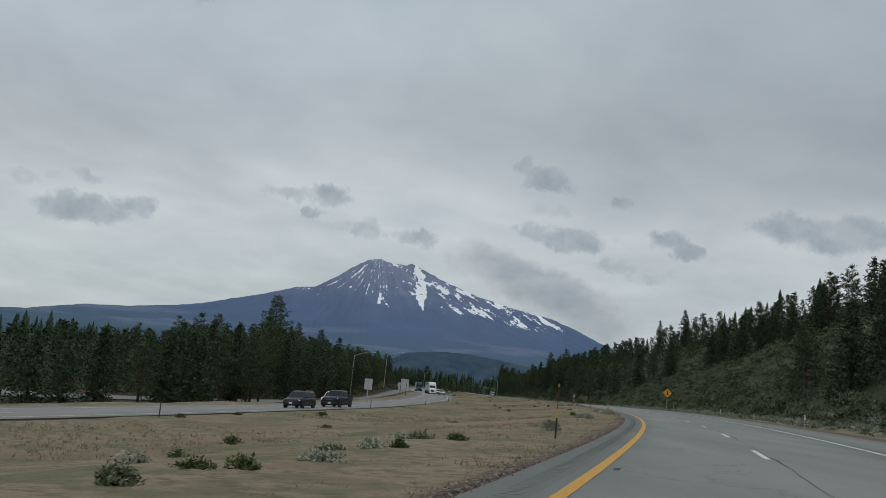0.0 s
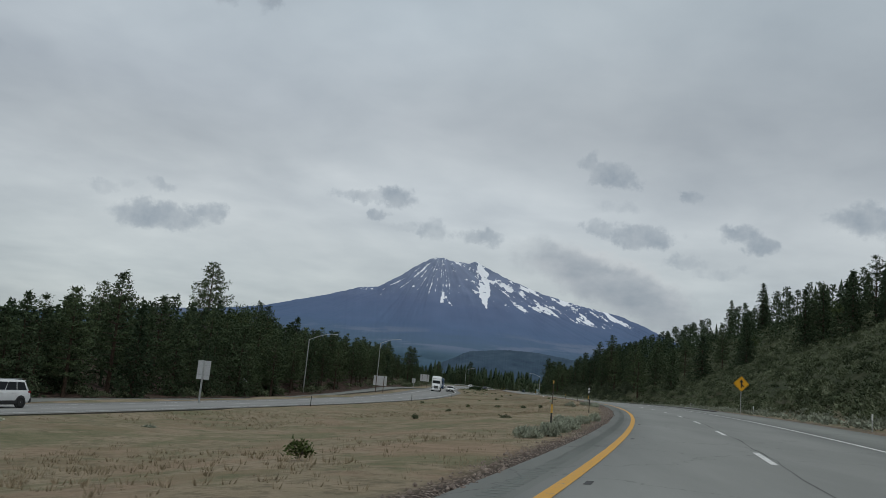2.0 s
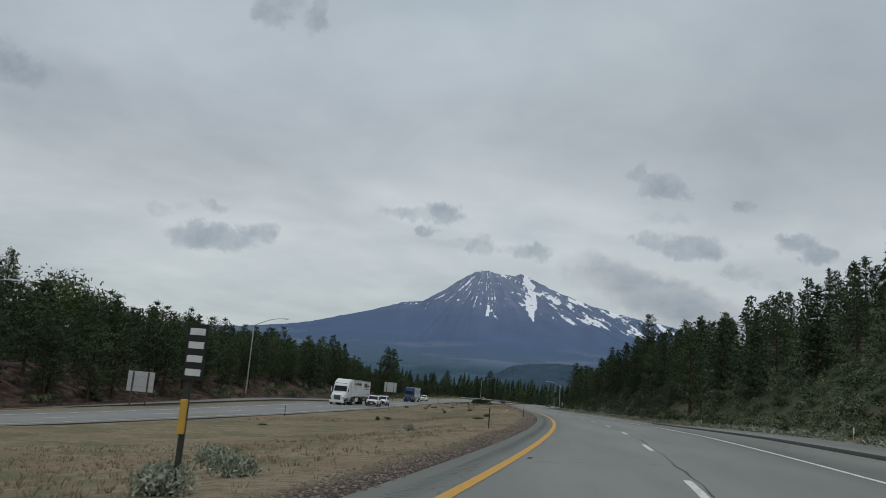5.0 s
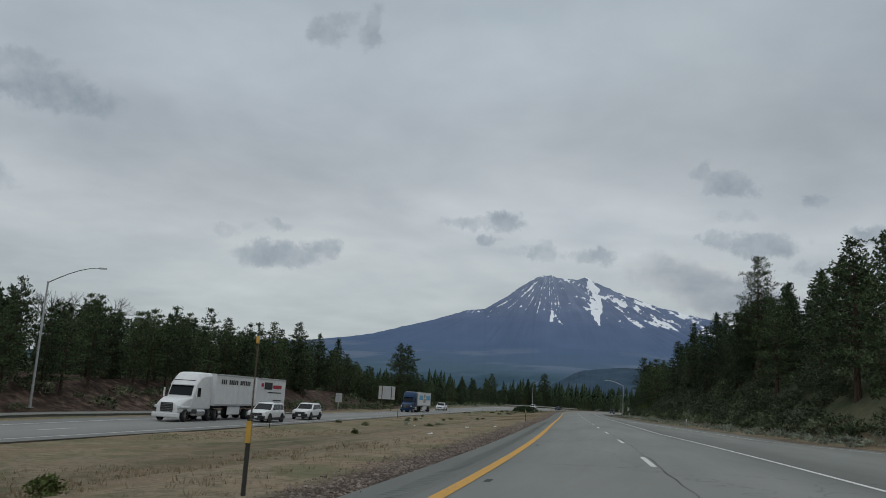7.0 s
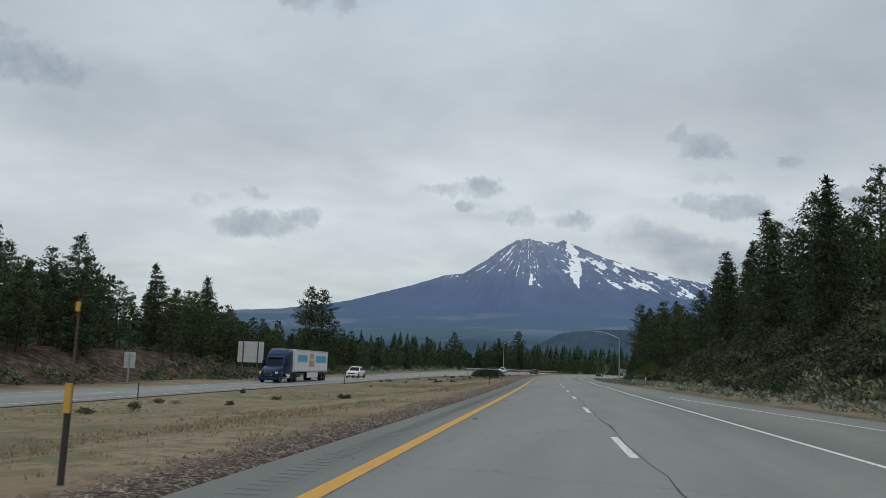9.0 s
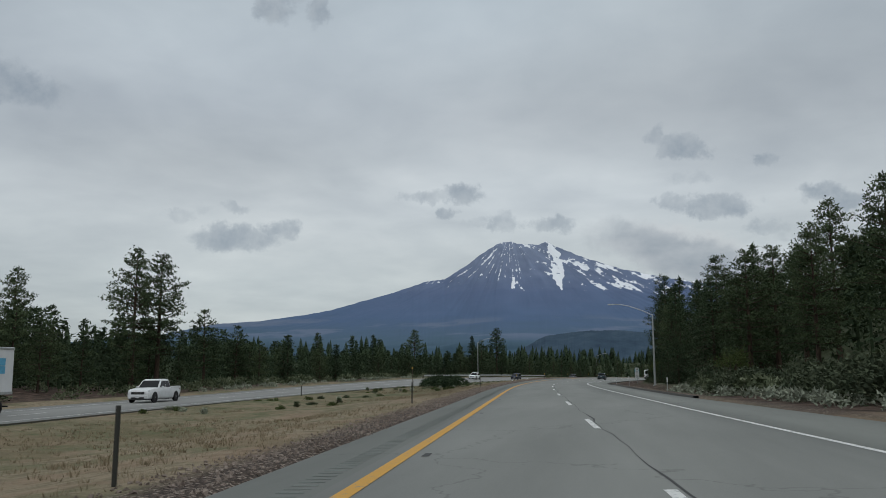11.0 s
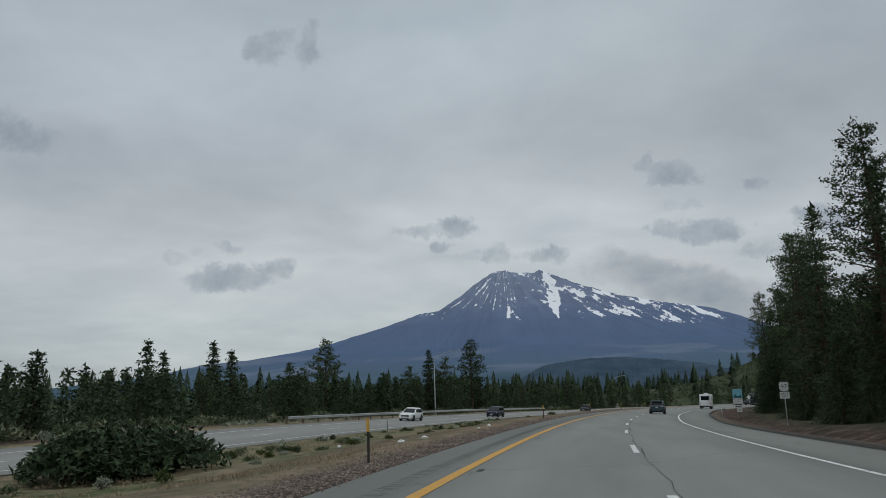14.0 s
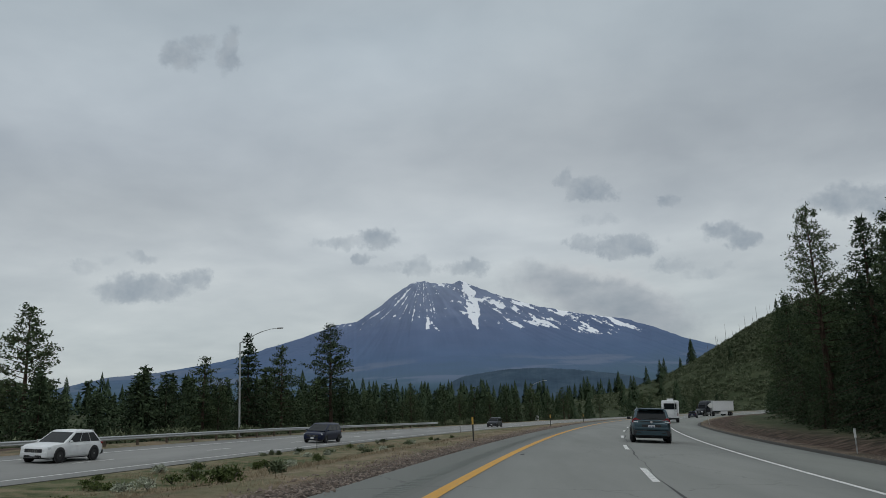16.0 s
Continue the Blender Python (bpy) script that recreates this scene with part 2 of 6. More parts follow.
grass = n.mix(n.math("MULTIPLY", n.remap(n.noise(n.pos, 0.32, 5.0, 0.6)[0], 0.48, 0.58), 0.62), grass, (0.112, 0.118, 0.062))
grass = n.mix(n.math("MULTIPLY", n.remap(n.noise(n.pos, 0.21, 6.0, 0.65)[0], 0.50, 0.41), 0.45), grass, (0.238, 0.160, 0.112))
lush = n.ramp(mid, [(0.36, (0.044, 0.062, 0.024)), (0.50, (0.078, 0.090, 0.042)), (0.64, (0.130, 0.115, 0.068))])
grass = n.mix(n.math("MULTIPLY", att["green"], n.remap(n.math("ADD", wide, n.math("MULTIPLY", mid, 0.6)), 0.62, 0.88, 1.0, 0.35)), grass, lush)
col = n.mix(att["soil"], grass, soil)
col = n.mix(att["scrub"], col, scrub)
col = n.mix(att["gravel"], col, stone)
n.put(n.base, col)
bump(n, n.math("ADD", mid, n.math("MULTIPLY", tiny, 0.5)), 0.6, 0.12)
M_GROUND = n.mat

M_FIR = leafy("fir_needles", (0.017, 0.031, 0.018), (0.080, 0.110, 0.058))
M_PINE = leafy("pine_needles", (0.022, 0.038, 0.021), (0.098, 0.128, 0.064))
M_THICKET = leafy("thicket_leaves", (0.036, 0.050, 0.030), (0.145, 0.165, 0.105))
n = material("brush_leaves", 0.8, 0, 0.12)
isl = n.add("ShaderNodeNewGeometry").outputs["Random Per Island"]
clump = n.remap(n.noise(n.pos, 0.42, 3.0, 0.55)[0], 0.32, 0.68)
tone = n.math("ADD", n.math("MULTIPLY", isl, 0.35), n.math("MULTIPLY", clump, 0.65))
n.put(n.base, n.ramp(tone, [(0.08, (0.030, 0.042, 0.022)), (0.5, (0.088, 0.108, 0.060)), (0.92, (0.185, 0.205, 0.130))]))
M_SHRUB = n.mat
M_SAGE = leafy("sagebrush_leaves", (0.17, 0.19, 0.145), (0.44, 0.47, 0.37))
M_BROAD = leafy("fresh_leaves", (0.035, 0.052, 0.018), (0.10, 0.125, 0.045))
M_STRAW = leafy("dry_grass_blades", (0.19, 0.155, 0.100), (0.37, 0.305, 0.215))
M_STONE = leafy("loose_stone", (0.070, 0.050, 0.042), (0.33, 0.275, 0.235), 0.9)
n = material("bark", 0.9, 0, 0.1)
b = n.noise(n.vec("MULTIPLY", n.obj, (6.0, 6.0, 1.2)), 2.0, 6.0, 0.65)[0]
n.put(n.base, n.ramp(b, [(0.35, (0.028, 0.021, 0.017)), (0.65, (0.105, 0.075, 0.055))]))
bump(n, b, 0.7, 0.05)
M_BARK = n.mat
M_TWIG = plain("grey_twig_bark", (0.085, 0.075, 0.065), 0.9)

# ---- road alignment: stations along the yellow line, metres ----
KNOT = np.arange(-40, 900, 40.0)
BEND = [0.367, 0.972, 1.532, 1.646, 1.355, 1.636, 1.6, 1.346, -0.083, 0.077, -0.037, -0.007, -1.584, -1.227, -1.355, -1.391, -0.559, -0.9, -1.5, -1.9, -2.6, -3.2, -3.2, -3.2]
ZKNOT = np.arange(-40, 900, 80.0)
RISE = [-1.405, -0.461, 0.0, 0.222, 0.115, -0.252, -0.093, 0.123, 0.0, -0.401, -0.765, -1.107]
TILT = [5.86, 6.06, 6.01, 4.71, -0.79, 2.13, 0.5, -6.77, -6.92, -5.13, -4.06, -3.56]
SD = np.arange(-40, 860, 2.0)
_k = np.interp(SD, KNOT, BEND) * 1e-3
_psi = radians(-19.685) + np.concatenate([[0], np.cumsum(_k[:-1] * 2.0)])
_pm = _psi + _k
_x = np.concatenate([[0], np.cumsum((-np.sin(_pm) * 2)[:-1])])
_y = np.concatenate([[0], np.cumsum((np.cos(_pm) * 2)[:-1])])
_z = np.interp(SD, ZKNOT, RISE)
_zp = np.pad(_z, 15, mode="edge")
_zp[:15] = _z[0] - np.arange(15, 0, -1) * (_z[1] - _z[0])
_zp[-15:] = _z[-1] + np.arange(1, 16) * (_z[-1] - _z[-2])
_z = np.convolve(_zp, np.ones(31) / 31, "valid")
S0, S1 = float(SD[0]), float(SD[-1])


def road_z(s):
    return np.interp(s, SD, _z)


def tilt(s):
    return np.interp(s, ZKNOT, TILT) * 0.01


def heading(s):
    return np.interp(s, SD, _psi)


def plan(s, l):
    """World x, y of the station s and the offset l (right positive)."""
    s, l = np.asarray(s, float), np.asarray(l, float)
    over = np.where(s < S0, s - S0, np.where(s > S1, s - S1, 0.0))
    p = heading(s)
    return (np.interp(s, SD, _x) - np.sin(p) * over + l * np.cos(p), np.interp(s, SD, _y) + np.cos(p) * over + l * np.sin(p))


def ease(v, a, b):
    u = np.clip((np.asarray(v, float) - a) / (b - a), 0, 1)
    return u * u * (3 - 2 * u)


def left_edge(s):
    """Offset of the near pavement edge of the other carriageway."""
    return np.interp(s, [-120, 30, 66, 136, 172, 250, 290, 335, 360, 430, 500, 560, 600, 900], [-25, -26.2, -28.8, -31, -31, -26, -23.3, -23.4, -23.6, -22, -20.8, -21, -21, -21])


def left_z(s):
    return np.interp(s, [-120, 0, 80, 170, 290, 390, 450, 540, 600, 900], [-3.0, -2.7, -2.5, -2.35, -1.4, -1.2, -0.9, -0.7, -0.7, -1.6])


def right_edge(s):
    """Offset of the right pavement edge."""
    return np.interp(s, [-120, 60, 126, 158, 176, 200, 236, 262, 300, 335, 400, 500, 545, 620, 700, 900], [10.4, 10.4, 11.2, 11.7, 13.0, 14.5, 17, 18.5, 14.6, 11.8, 9.9, 10.4, 10.9, 10.9, 14.5, 16])


def slip_mid(s):
    """Offset of the middle of the slip road beside the other carriageway."""
    return np.interp(s, [-60, 60, 100, 150, 190, 250, 330], [-90, -68, -62, -56, -52, -45, -36.5])


LEFT_W = 11.6


def shoulder_l(s):
    """Offset of the left edge of the paved shoulder."""
    return np.interp(s, [0, 310, 375, 640], [-1.25, -1.30, -1.66, -1.70])


def gravel_w(s):
    """Width of the gravel rim between the shoulder and the grass."""
    return np.interp(s, [0, 90, 140, 200, 290, 370, 420, 470, 540, 640], [0.30, 0.40, 0.85, 0.95, 0.85, 1.1, 1.4, 1.2, 0.8, 0.7])


def ground_z(s, l):
    s, l = np.asarray(s, float), np.asarray(l, float)
    zr, bk, le, zl, re = road_z(s), tilt(s), left_edge(s), left_z(s), right_edge(s)
    own = zr + bk * np.clip(l, -3.4, np.minimum(re + 0.6, 11.5))
    u = np.clip((-3.4 - l) / np.maximum(-3.4 - le - 0.6, 1), 0, 1)
    med = own * (1 - u) + zl * u - 0.45 * np.sin(np.pi * u) ** 1.0 * ease(u, 0, 0.3)
    drop = -1.4 * ease(s, 330, 180) * ease(l, le - LEFT_W - 1, le - LEFT_W - 12)
    far = le - LEFT_W - 6 - 14 * ease(s, 330, 180)
    up = np.interp(s, [-120, 100, 160, 220, 400, 440, 520, 900], [1.5, 1.5, 1.8, 3.4, 3.4, 0.5, -1.5, -2.5])
    wood = zl + bk * np.clip(l - le, -LEFT_W - 1, 0) + drop + up * ease(far - l, 1, np.interp(s, [180, 230, 400, 430], [20, 11, 11, 20])) + ease(far - l, 30, 220) * np.interp(s, [0, 330, 420, 520, 900], [0, 1, 6, 11, 12])
    z = np.where(l > -3.4, own, np.where(l > le + 0.6, med, wood))
    # the hill on the right
    d = l - re - 2.0
    slope = np.interp(s, [-120, 0, 120, 300, 390, 450, 520, 600, 640, 900], [0.66, 0.66, 0.66, 0.60, 0.48, 0.40, 0.34, 0.22, 0.14, 0.06])
    hill = slope * 150 * (1 - np.exp(-np.maximum(d, 0) / 150)) * ease(d, np.interp(s, [380, 430], [0, 6]), np.interp(s, [380, 430], [8, 44]))
    kx, ky = plan(s, l)
    knoll = 74 * np.exp(-((kx - 260) / 100.0) ** 2 - ((ky - 1110) / 85.0) ** 2)
    dip = -0.5 * np.exp(-((d - 0.5) / 1.6) ** 2) * (s > 400)
    return z + np.where(d > 0, hill + dip, 0) + knoll * ease(abs(l + 6), 24, 60)


def lumps(x, y, scale, amp):
    return amp * noise.noise((x * scale, y * scale, 0.37))


def mesh_of(name, verts, faces, mat=None, smooth=False):
    me = bpy.data.meshes.new(name)
    me.from_pydata(verts if isinstance(verts, list) else verts.tolist(), [], faces if isinstance(faces, list) else faces.tolist())
    if mat:
        me.materials.append(mat)
    if smooth:
        me.polygons.foreach_set("use_smooth", np.ones(len(me.polygons), bool))
    me.update()
    return me


# ---- ground: one sheet ----
gs = np.concatenate([np.arange(-140, 0, 10), np.arange(0, 640, 3.0), np.arange(640, 1000, 10), np.arange(1000, 1500, 40)])
gl = np.concatenate([-np.array([420, 330, 260, 210, 170, 140, 115, 95]), np.arange(-84, -34, 2.5), np.arange(-34, -4.5, 1.25), [-4.4, -3.9, -3.4, -3.0, -2.7, -2.4, -2.1, -1.85, -1.6, -1.4, -1.2, 0, 3.6, 7.6],
                     np.arange(9.5, 22, 1.0), np.arange(22, 60, 3.0), [64, 70, 78, 88, 100, 115, 135, 160, 190, 230, 280, 350, 440]])
GS, GL = np.meshgrid(gs, gl, indexing="ij")
GX, GY = plan(GS, GL)
GZ = ground_z(GS, GL)
le_, re_ = left_edge(GS), right_edge(GS)
paved_here = ((GL > shoulder_l(GS) - 0.03) & (GL < re_ + 0.2)) | ((GL < le_ + 0.3) & (GL > le_ - LEFT_W - 0.3)) | ((abs(GL - slip_mid(GS)) < 3.6) & (GS < 335))
bumps = np.vectorize(lambda x, y: lumps(x, y, 0.35, 0.16) + lumps(x, y, 0.06, 0.35))(GX, GY)
far_amp = ease(abs(GL + 8), 40, 120)
GZ = GZ + np.where(paved_here, -0.09, bumps * np.where(GL < -3, ease(-3 - GL, 0, 4) * ease(abs(GL - le_ - 0.3), 0, 3), ease(GL - re_, 1, 6)) * (1 + 4 * far_amp))
edge = np.zeros_like(GZ, bool)
edge[0], edge[-1], edge[:, 0], edge[:, -1] = True, True, True, True
GZ[edge] = -14.0
nl = len(gl)
verts = np.stack([GX, GY, GZ], -1).reshape(-1, 3)
idx = np.arange(len(gs) * nl).reshape(len(gs), nl)
quads = np.stack([idx[:-1, :-1], idx[:-1, 1:], idx[1:, 1:], idx[1:, :-1]], -1).reshape(-1, 4)
# the wide plain round it, out to the horizon
rings = [900, 2200, 4900]
ang = np.linspace(0, 2 * np.pi, 65)[:-1]
ring = [(45, 300, -13.0)] + [(45 + r * math.cos(a), 300 + r * math.sin(a), -13.0) for r in rings for a in ang]
base = len(verts)
outer = [(base, base + 1 + k, base + 1 + (k + 1) % 64) for k in range(64)]
for r in range(2):
    outer += [(base + 1 + r * 64 + k, base + 1 + (r + 1) * 64 + k, base + 1 + (r + 1) * 64 + (k + 1) % 64, base + 1 + r * 64 + (k + 1) % 64) for k in range(64)]
me = mesh_of("ground", verts.tolist() + ring, quads.tolist() + outer, M_GROUND, True)
wob = np.vectorize(lambda x, y: noise.noise((x * 0.5, y * 0.5, 3.1)))(GX, GY) * 0.8
gw_ = shoulder_l(GS) - gravel_w(GS) + wob * 0.35
gravel = ease(GL, gw_ - 0.35, gw_ + 0.25) * (GL < -1.1) + np.where((GL > re_) & (GL < re_ + 1.6 + wob), 0.7, 0.0)
soil = ease(-GL, -(le_ - LEFT_W - 2), -(le_ - LEFT_W - 6)) * (GL < le_) + ease(GL - re_, 0.3, 1.2) * (GS > 380) * ease(GL - re_, 9, 4.5)
soil = np.maximum(soil, 0.35 * np.exp(-((GL + 11 + 3 * wob) / 4.0) ** 2) * ease(GS, 190, 240) * ease(GS, 330, 280))
scrubby = 0.95 * ease(GL - re_, 3, 8) + ease(GL, 60, 90) + ease(-GL, 85, 110) + ease(GS, 760, 800) * ease(abs(GL + 6), 24, 34)
soil = np.maximum(soil, 0.55 * np.exp(-((GL + 6.2 + 2.0 * wob) / 2.4) ** 2) * ease(GS, 380, 440) * ease(GS, 640, 600))
green = np.clip((0.25 + 0.65 * ease(GS, 350, 440)) * ease(GL, -7 + 2 * wob, -13 + 2 * wob) * (GL > le_) + 0.5 * ease(GS, 400, 450) * (GL < -4), 0, 1)
for key, val in (("gravel", gravel), ("soil", np.clip(soil, 0, 1)), ("scrub", np.clip(scrubby, 0, 1)), ("green", green)):
    a = me.attributes.new(key, "FLOAT", "POINT")
    a.data.foreach_set("value", np.concatenate([np.clip(val, 0, 1).ravel(), np.full(len(ring), 1.0 if key == "scrub" else 0.0)]))
tagged(new("ground", me), "dry tan grassland with bare reddish soil and scrubby slopes", "ground", kind="structure")


# ---- roads ----
def strip(name, s_list, l0, l1, lift, mat, thick=0.0, cuts=1, zfun=None):
    """A ribbon along the road from offset l0(s) to l1(s)."""
    s_list = np.asarray(s_list, float)
    f0 = l0(s_list) if callable(l0) else np.full_like(s_list, l0)
    f1 = l1(s_list) if callable(l1) else np.full_like(s_list, l1)
    rows, m = [], cuts + 1
    for k in range(m):
        l = f0 + (f1 - f0) * k / cuts
        x, y = plan(s_list, l)
        z = (zfun(s_list, l) if zfun else road_z(s_list) + tilt(s_list) * l) + lift
        rows.append(np.stack([x, y, z], -1))
    v = np.stack(rows, 1).reshape(-1, 3)
    i = np.arange(len(s_list) * m).reshape(-1, m)
    f = np.stack([i[:-1, :-1], i[:-1, 1:], i[1:, 1:], i[1:, :-1]], -1).reshape(-1, 4).tolist()
    v = v.tolist()
    if thick:
        c = len(v)
        v += [(p[0], p[1], p[2] - thick) for p in v]
        for a in (0, m - 1):
            f += [(int(i[q, a]), int(i[q + 1, a]), int(i[q + 1, a]) + c, int(i[q, a]) + c) for q in range(len(s_list) - 1)]
    me = mesh_of(name, v, f, mat)
    me.polygons.foreach_set("use_smooth", np.ones(len(me.polygons), bool))
    return new(name, me)


STN = np.arange(-120, 1000, 4.0)
LANE, EDGE = 3.635, 7.55
road = tagged(strip("road", STN, -0.35, EDGE + 0.12, 0.0, M_ROAD, 0.2, 4), "grey concrete highway carriageway with worn wheel tracks", "road", kind="structure")
tagged(strip("road_shoulder", STN, shoulder_l, -0.35, 0.0, M_SHOULDER, 0.2), "greenish grey asphalt shoulder with rumble strip", "road shoulder", kind="structure")
tagged(strip("road_shoulder", STN, EDGE + 0.12, right_edge, 0.0, M_SHOULDER, 0.2, 2), "grey asphalt shoulder widening into a merging lane", "road shoulder", kind="structure")


def flat_left(s, l):
    return left_z(s) + tilt(s) * (l - left_edge(s))


def slip_z(s, l):
    return ground_z(s, l)


tagged(strip("road_oncoming", STN, lambda s: left_edge(s) - LEFT_W, left_edge, 0.0, M_LEFTROAD, 0.2, 2, flat_left), "pale grey concrete carriageway for oncoming traffic", "road", kind="structure")
slip = np.arange(-40, 332, 4.0)
tagged(strip("road_slip", slip, lambda s: slip_mid(s) - 2.9, lambda s: slip_mid(s) + 2.9, 0.1, M_SHOULDER, 0.25, 2, slip_z), "narrow asphalt slip road curving below the woods", "road", kind="structure")

# low asphalt berms at the edge of the pavement
M_BERM = plain("dark_asphalt_berm", (0.060, 0.056, 0.050), 0.92, 0.0, 0.3, 9.0)
tagged(strip("asphalt_berm", np.arange(158, 244, 3.0), 10.35, 10.62, 0.10, M_BERM, 0.16), "low dark asphalt berm between highway and merging ramp", "berm", kind="structure")
tagged(strip("asphalt_berm", np.arange(396, 640, 3.0), lambda s: right_edge(s) - 0.02, lambda s: right_edge(s) + 0.26, 0.09, M_BERM, 0.2), "low dark asphalt berm along the shoulder", "berm", kind="structure")


# ---- markings ----
tagged(strip("yellow_line", STN, -0.12, 0.10, 0.006, M_YELLOW), "solid yellow edge line, slightly worn", "road marking", kind="structure")
tagged(strip("white_edge_line", STN, EDGE - 0.07, EDGE + 0.07, 0.006, M_WHITE), "solid white edge line", "road marking", kind="structure")
PERIOD, DASH = 14.63, 4.2
for k in range(-3, 56):
    a = 8.09 + PERIOD * k
    d = strip("lane_dash", np.linspace(a, a + DASH, 4), LANE - 0.075, LANE + 0.075, 0.006, M_WHITE)
    tagged(d, "white broken lane line stripe", "road marking", "lane line stripes", "structure")
fine_s = np.arange(-60, 700, 1.5)
tagged(strip("pavement_joint", fine_s, lambda s: LANE + 0.13 + 0.04 * np.sin(s * 0.7) + 0.03 * np.sin(s * 2.3), lambda s: LANE + 0.143 + 0.043 * np.sin(s * 0.7) + 0.03 * np.sin(s * 2.3) + 0.014 * (1 + np.sin(s * 0.9)) * (1 + np.sin(s * 0.37)), 0.004, M_SEAL), "dark ragged joint beside the lane line", "road joint", kind="structure")
tagged(strip("white_edge_line", STN, lambda s: left_edge(s) - LEFT_W + 2.4, lambda s: left_edge(s) - LEFT_W + 2.55, 0.006, M_WHITE, zfun=flat_left), "solid white edge line", "road marking", kind="structure")
tagged(strip("yellow_line", STN, lambda s: left_edge(s) - 1.45, lambda s: left_edge(s) - 1.3, 0.006, M_WHITE, zfun=flat_left), "pale worn edge line", "road marking", kind="structure")
for k in range(-3, 52):
    a = 3.0 + PERIOD * k
    d = strip("lane_dash", np.linspace(a, a + 3.66, 3), lambda s: left_edge(s) - 5.18, lambda s: left_edge(s) - 5.04, 0.006, M_WHITE, zfun=flat_left)
    tagged(d, "white broken lane line stripe", "road marking", "lane line stripes", "structure")
tagged(strip("white_edge_line", np.arange(262, 340, 4.0), lambda s: right_edge(s) - 2.3, lambda s: right_edge(s) - 2.17, 0.006, M_WHITE), "white edge line of the merging lane", "road marking", kind="structure")

# ---- mountain ----
PEAK_AZ, FAR_R = 5.4, 4680.0
# skyline heights over the azimuth, degrees left of straight ahead
SKY_AZ = [-40, -26, -16, -11.4, -9.8, -7.9, -5.1, -2.3, 0.1, 1.4, 2.25, 2.75, 3.3, 4.1, 4.8, 5.2, 5.8, 6.3, 7.45, 8.6, 9.9, 11.1, 13.5, 15.5, 17.8, 20.1, 22.5, 25.5, 28.5, 36, 48]
SKY_EL = [1.0, 1.6, 3.0, 4.5, 5.2, 5.9, 6.4, 7.05, 7.85, 8.4, 8.78, 9.03, 8.82, 8.87, 8.93, 9.1, 9.04, 8.86, 8.13, 7.3, 6.5, 6.36, 5.55, 5.0, 4.3, 3.9, 3.55, 3.3, 2.6, 1.8, 1.2]
maz = np.concatenate([np.linspace(-40, -11, 70)[:-1], np.linspace(-11, 13, 500)[:-1], np.linspace(13, 48, 90)])
mr = np.concatenate([np.linspace(0, 0.55, 40)[:-1], np.linspace(0.55, 1, 130)])
A, Rr = np.meshgrid(maz, mr, indexing="ij")
top = np.interp(A, SKY_AZ, SKY_EL)
top = top + 0.05 * np.array([[noise.noise((a * 1.9, 0.3, 0.1)) + 0.6 * noise.noise((a * 5.1, 0.3, 0.7))] for a in maz])
top_h = np.tan(np.radians(top)) * FAR_R
# depth: the summit ridge lies far back, the skirts come forward
rad = 2700 + (FAR_R - 2700) * Rr
rise = 0.10 * ease(Rr, 0.0, 0.35) + 0.90 * (0.30 * Rr + 0.70 * Rr ** 2.6)
drop = 1 - rise
fan = (A - PEAK_AZ) / (0.18 + drop * 1.05)
rid = np.zeros_like(A)
for i in range(A.shape[0]):
    for j in range(A.shape[1]):
        p = (fan[i, j] * 0.42, drop[i, j] * 1.3, 0.5)
        rid[i, j] = noise.noise(p) + 0.6 * noise.noise((p[0] * 2.6, p[1] * 2.0, 2.0)) + 0.35 * noise.noise((p[0] * 7.0, p[1] * 5.0, 4.0))
zz = -12 + (top_h + 12) * rise + rid * 15 * (rise ** 1.6 * (1 - ease(Rr, 0.95, 1.0)) + 0.04) * (top_h / 600)
azr = np.radians(A)
mx, my = 45 - np.sin(azr) * rad, 300 + np.cos(azr) * rad
mv = np.stack([mx, my, zz], -1).reshape(-1, 3)
mi = np.arange(A.size).reshape(A.shape)
mf = np.stack([mi[:-1, :-1], mi[:-1, 1:], mi[1:, 1:], mi[1:, :-1]], -1).reshape(-1, 4)[:, ::-1]
n = material("hazed_volcanic_slope", 0.95, 0, 0.05)
sn = n.add("ShaderNodeAttribute", attribute_name="snow").outputs["Fac"]
ht = n.add("ShaderNodeAttribute", attribute_name="height").outputs["Fac"]
gul = n.add("ShaderNodeAttribute", attribute_name="gully").outputs["Fac"]
mott = n.noise(n.vec("MULTIPLY", n.pos, (0.45, 0.45, 2.2)), 0.011, 7.0, 0.62)[0]
patch = n.noise(n.vec("MULTIPLY", n.pos, (0.5, 0.2, 5.0)), 0.0042, 6.0, 0.6)[0]
# the blue of distance haze is mixed into all these slope colours
hazed_rock = n.ramp(n.math("ADD", ht, n.math("MULTIPLY", n.math("SUBTRACT", mott, 0.5), 0.22)), [(0.0, (0.036, 0.066, 0.082)), (0.13, (0.048, 0.088, 0.124)), (0.22, (0.070, 0.113, 0.150)), (0.32, (0.080, 0.122, 0.178)), (0.43, (0.086, 0.128, 0.208)), (0.62, (0.108, 0.143, 0.228)), (0.85, (0.168, 0.200, 0.278)), (1.0, (0.195, 0.228, 0.302))])
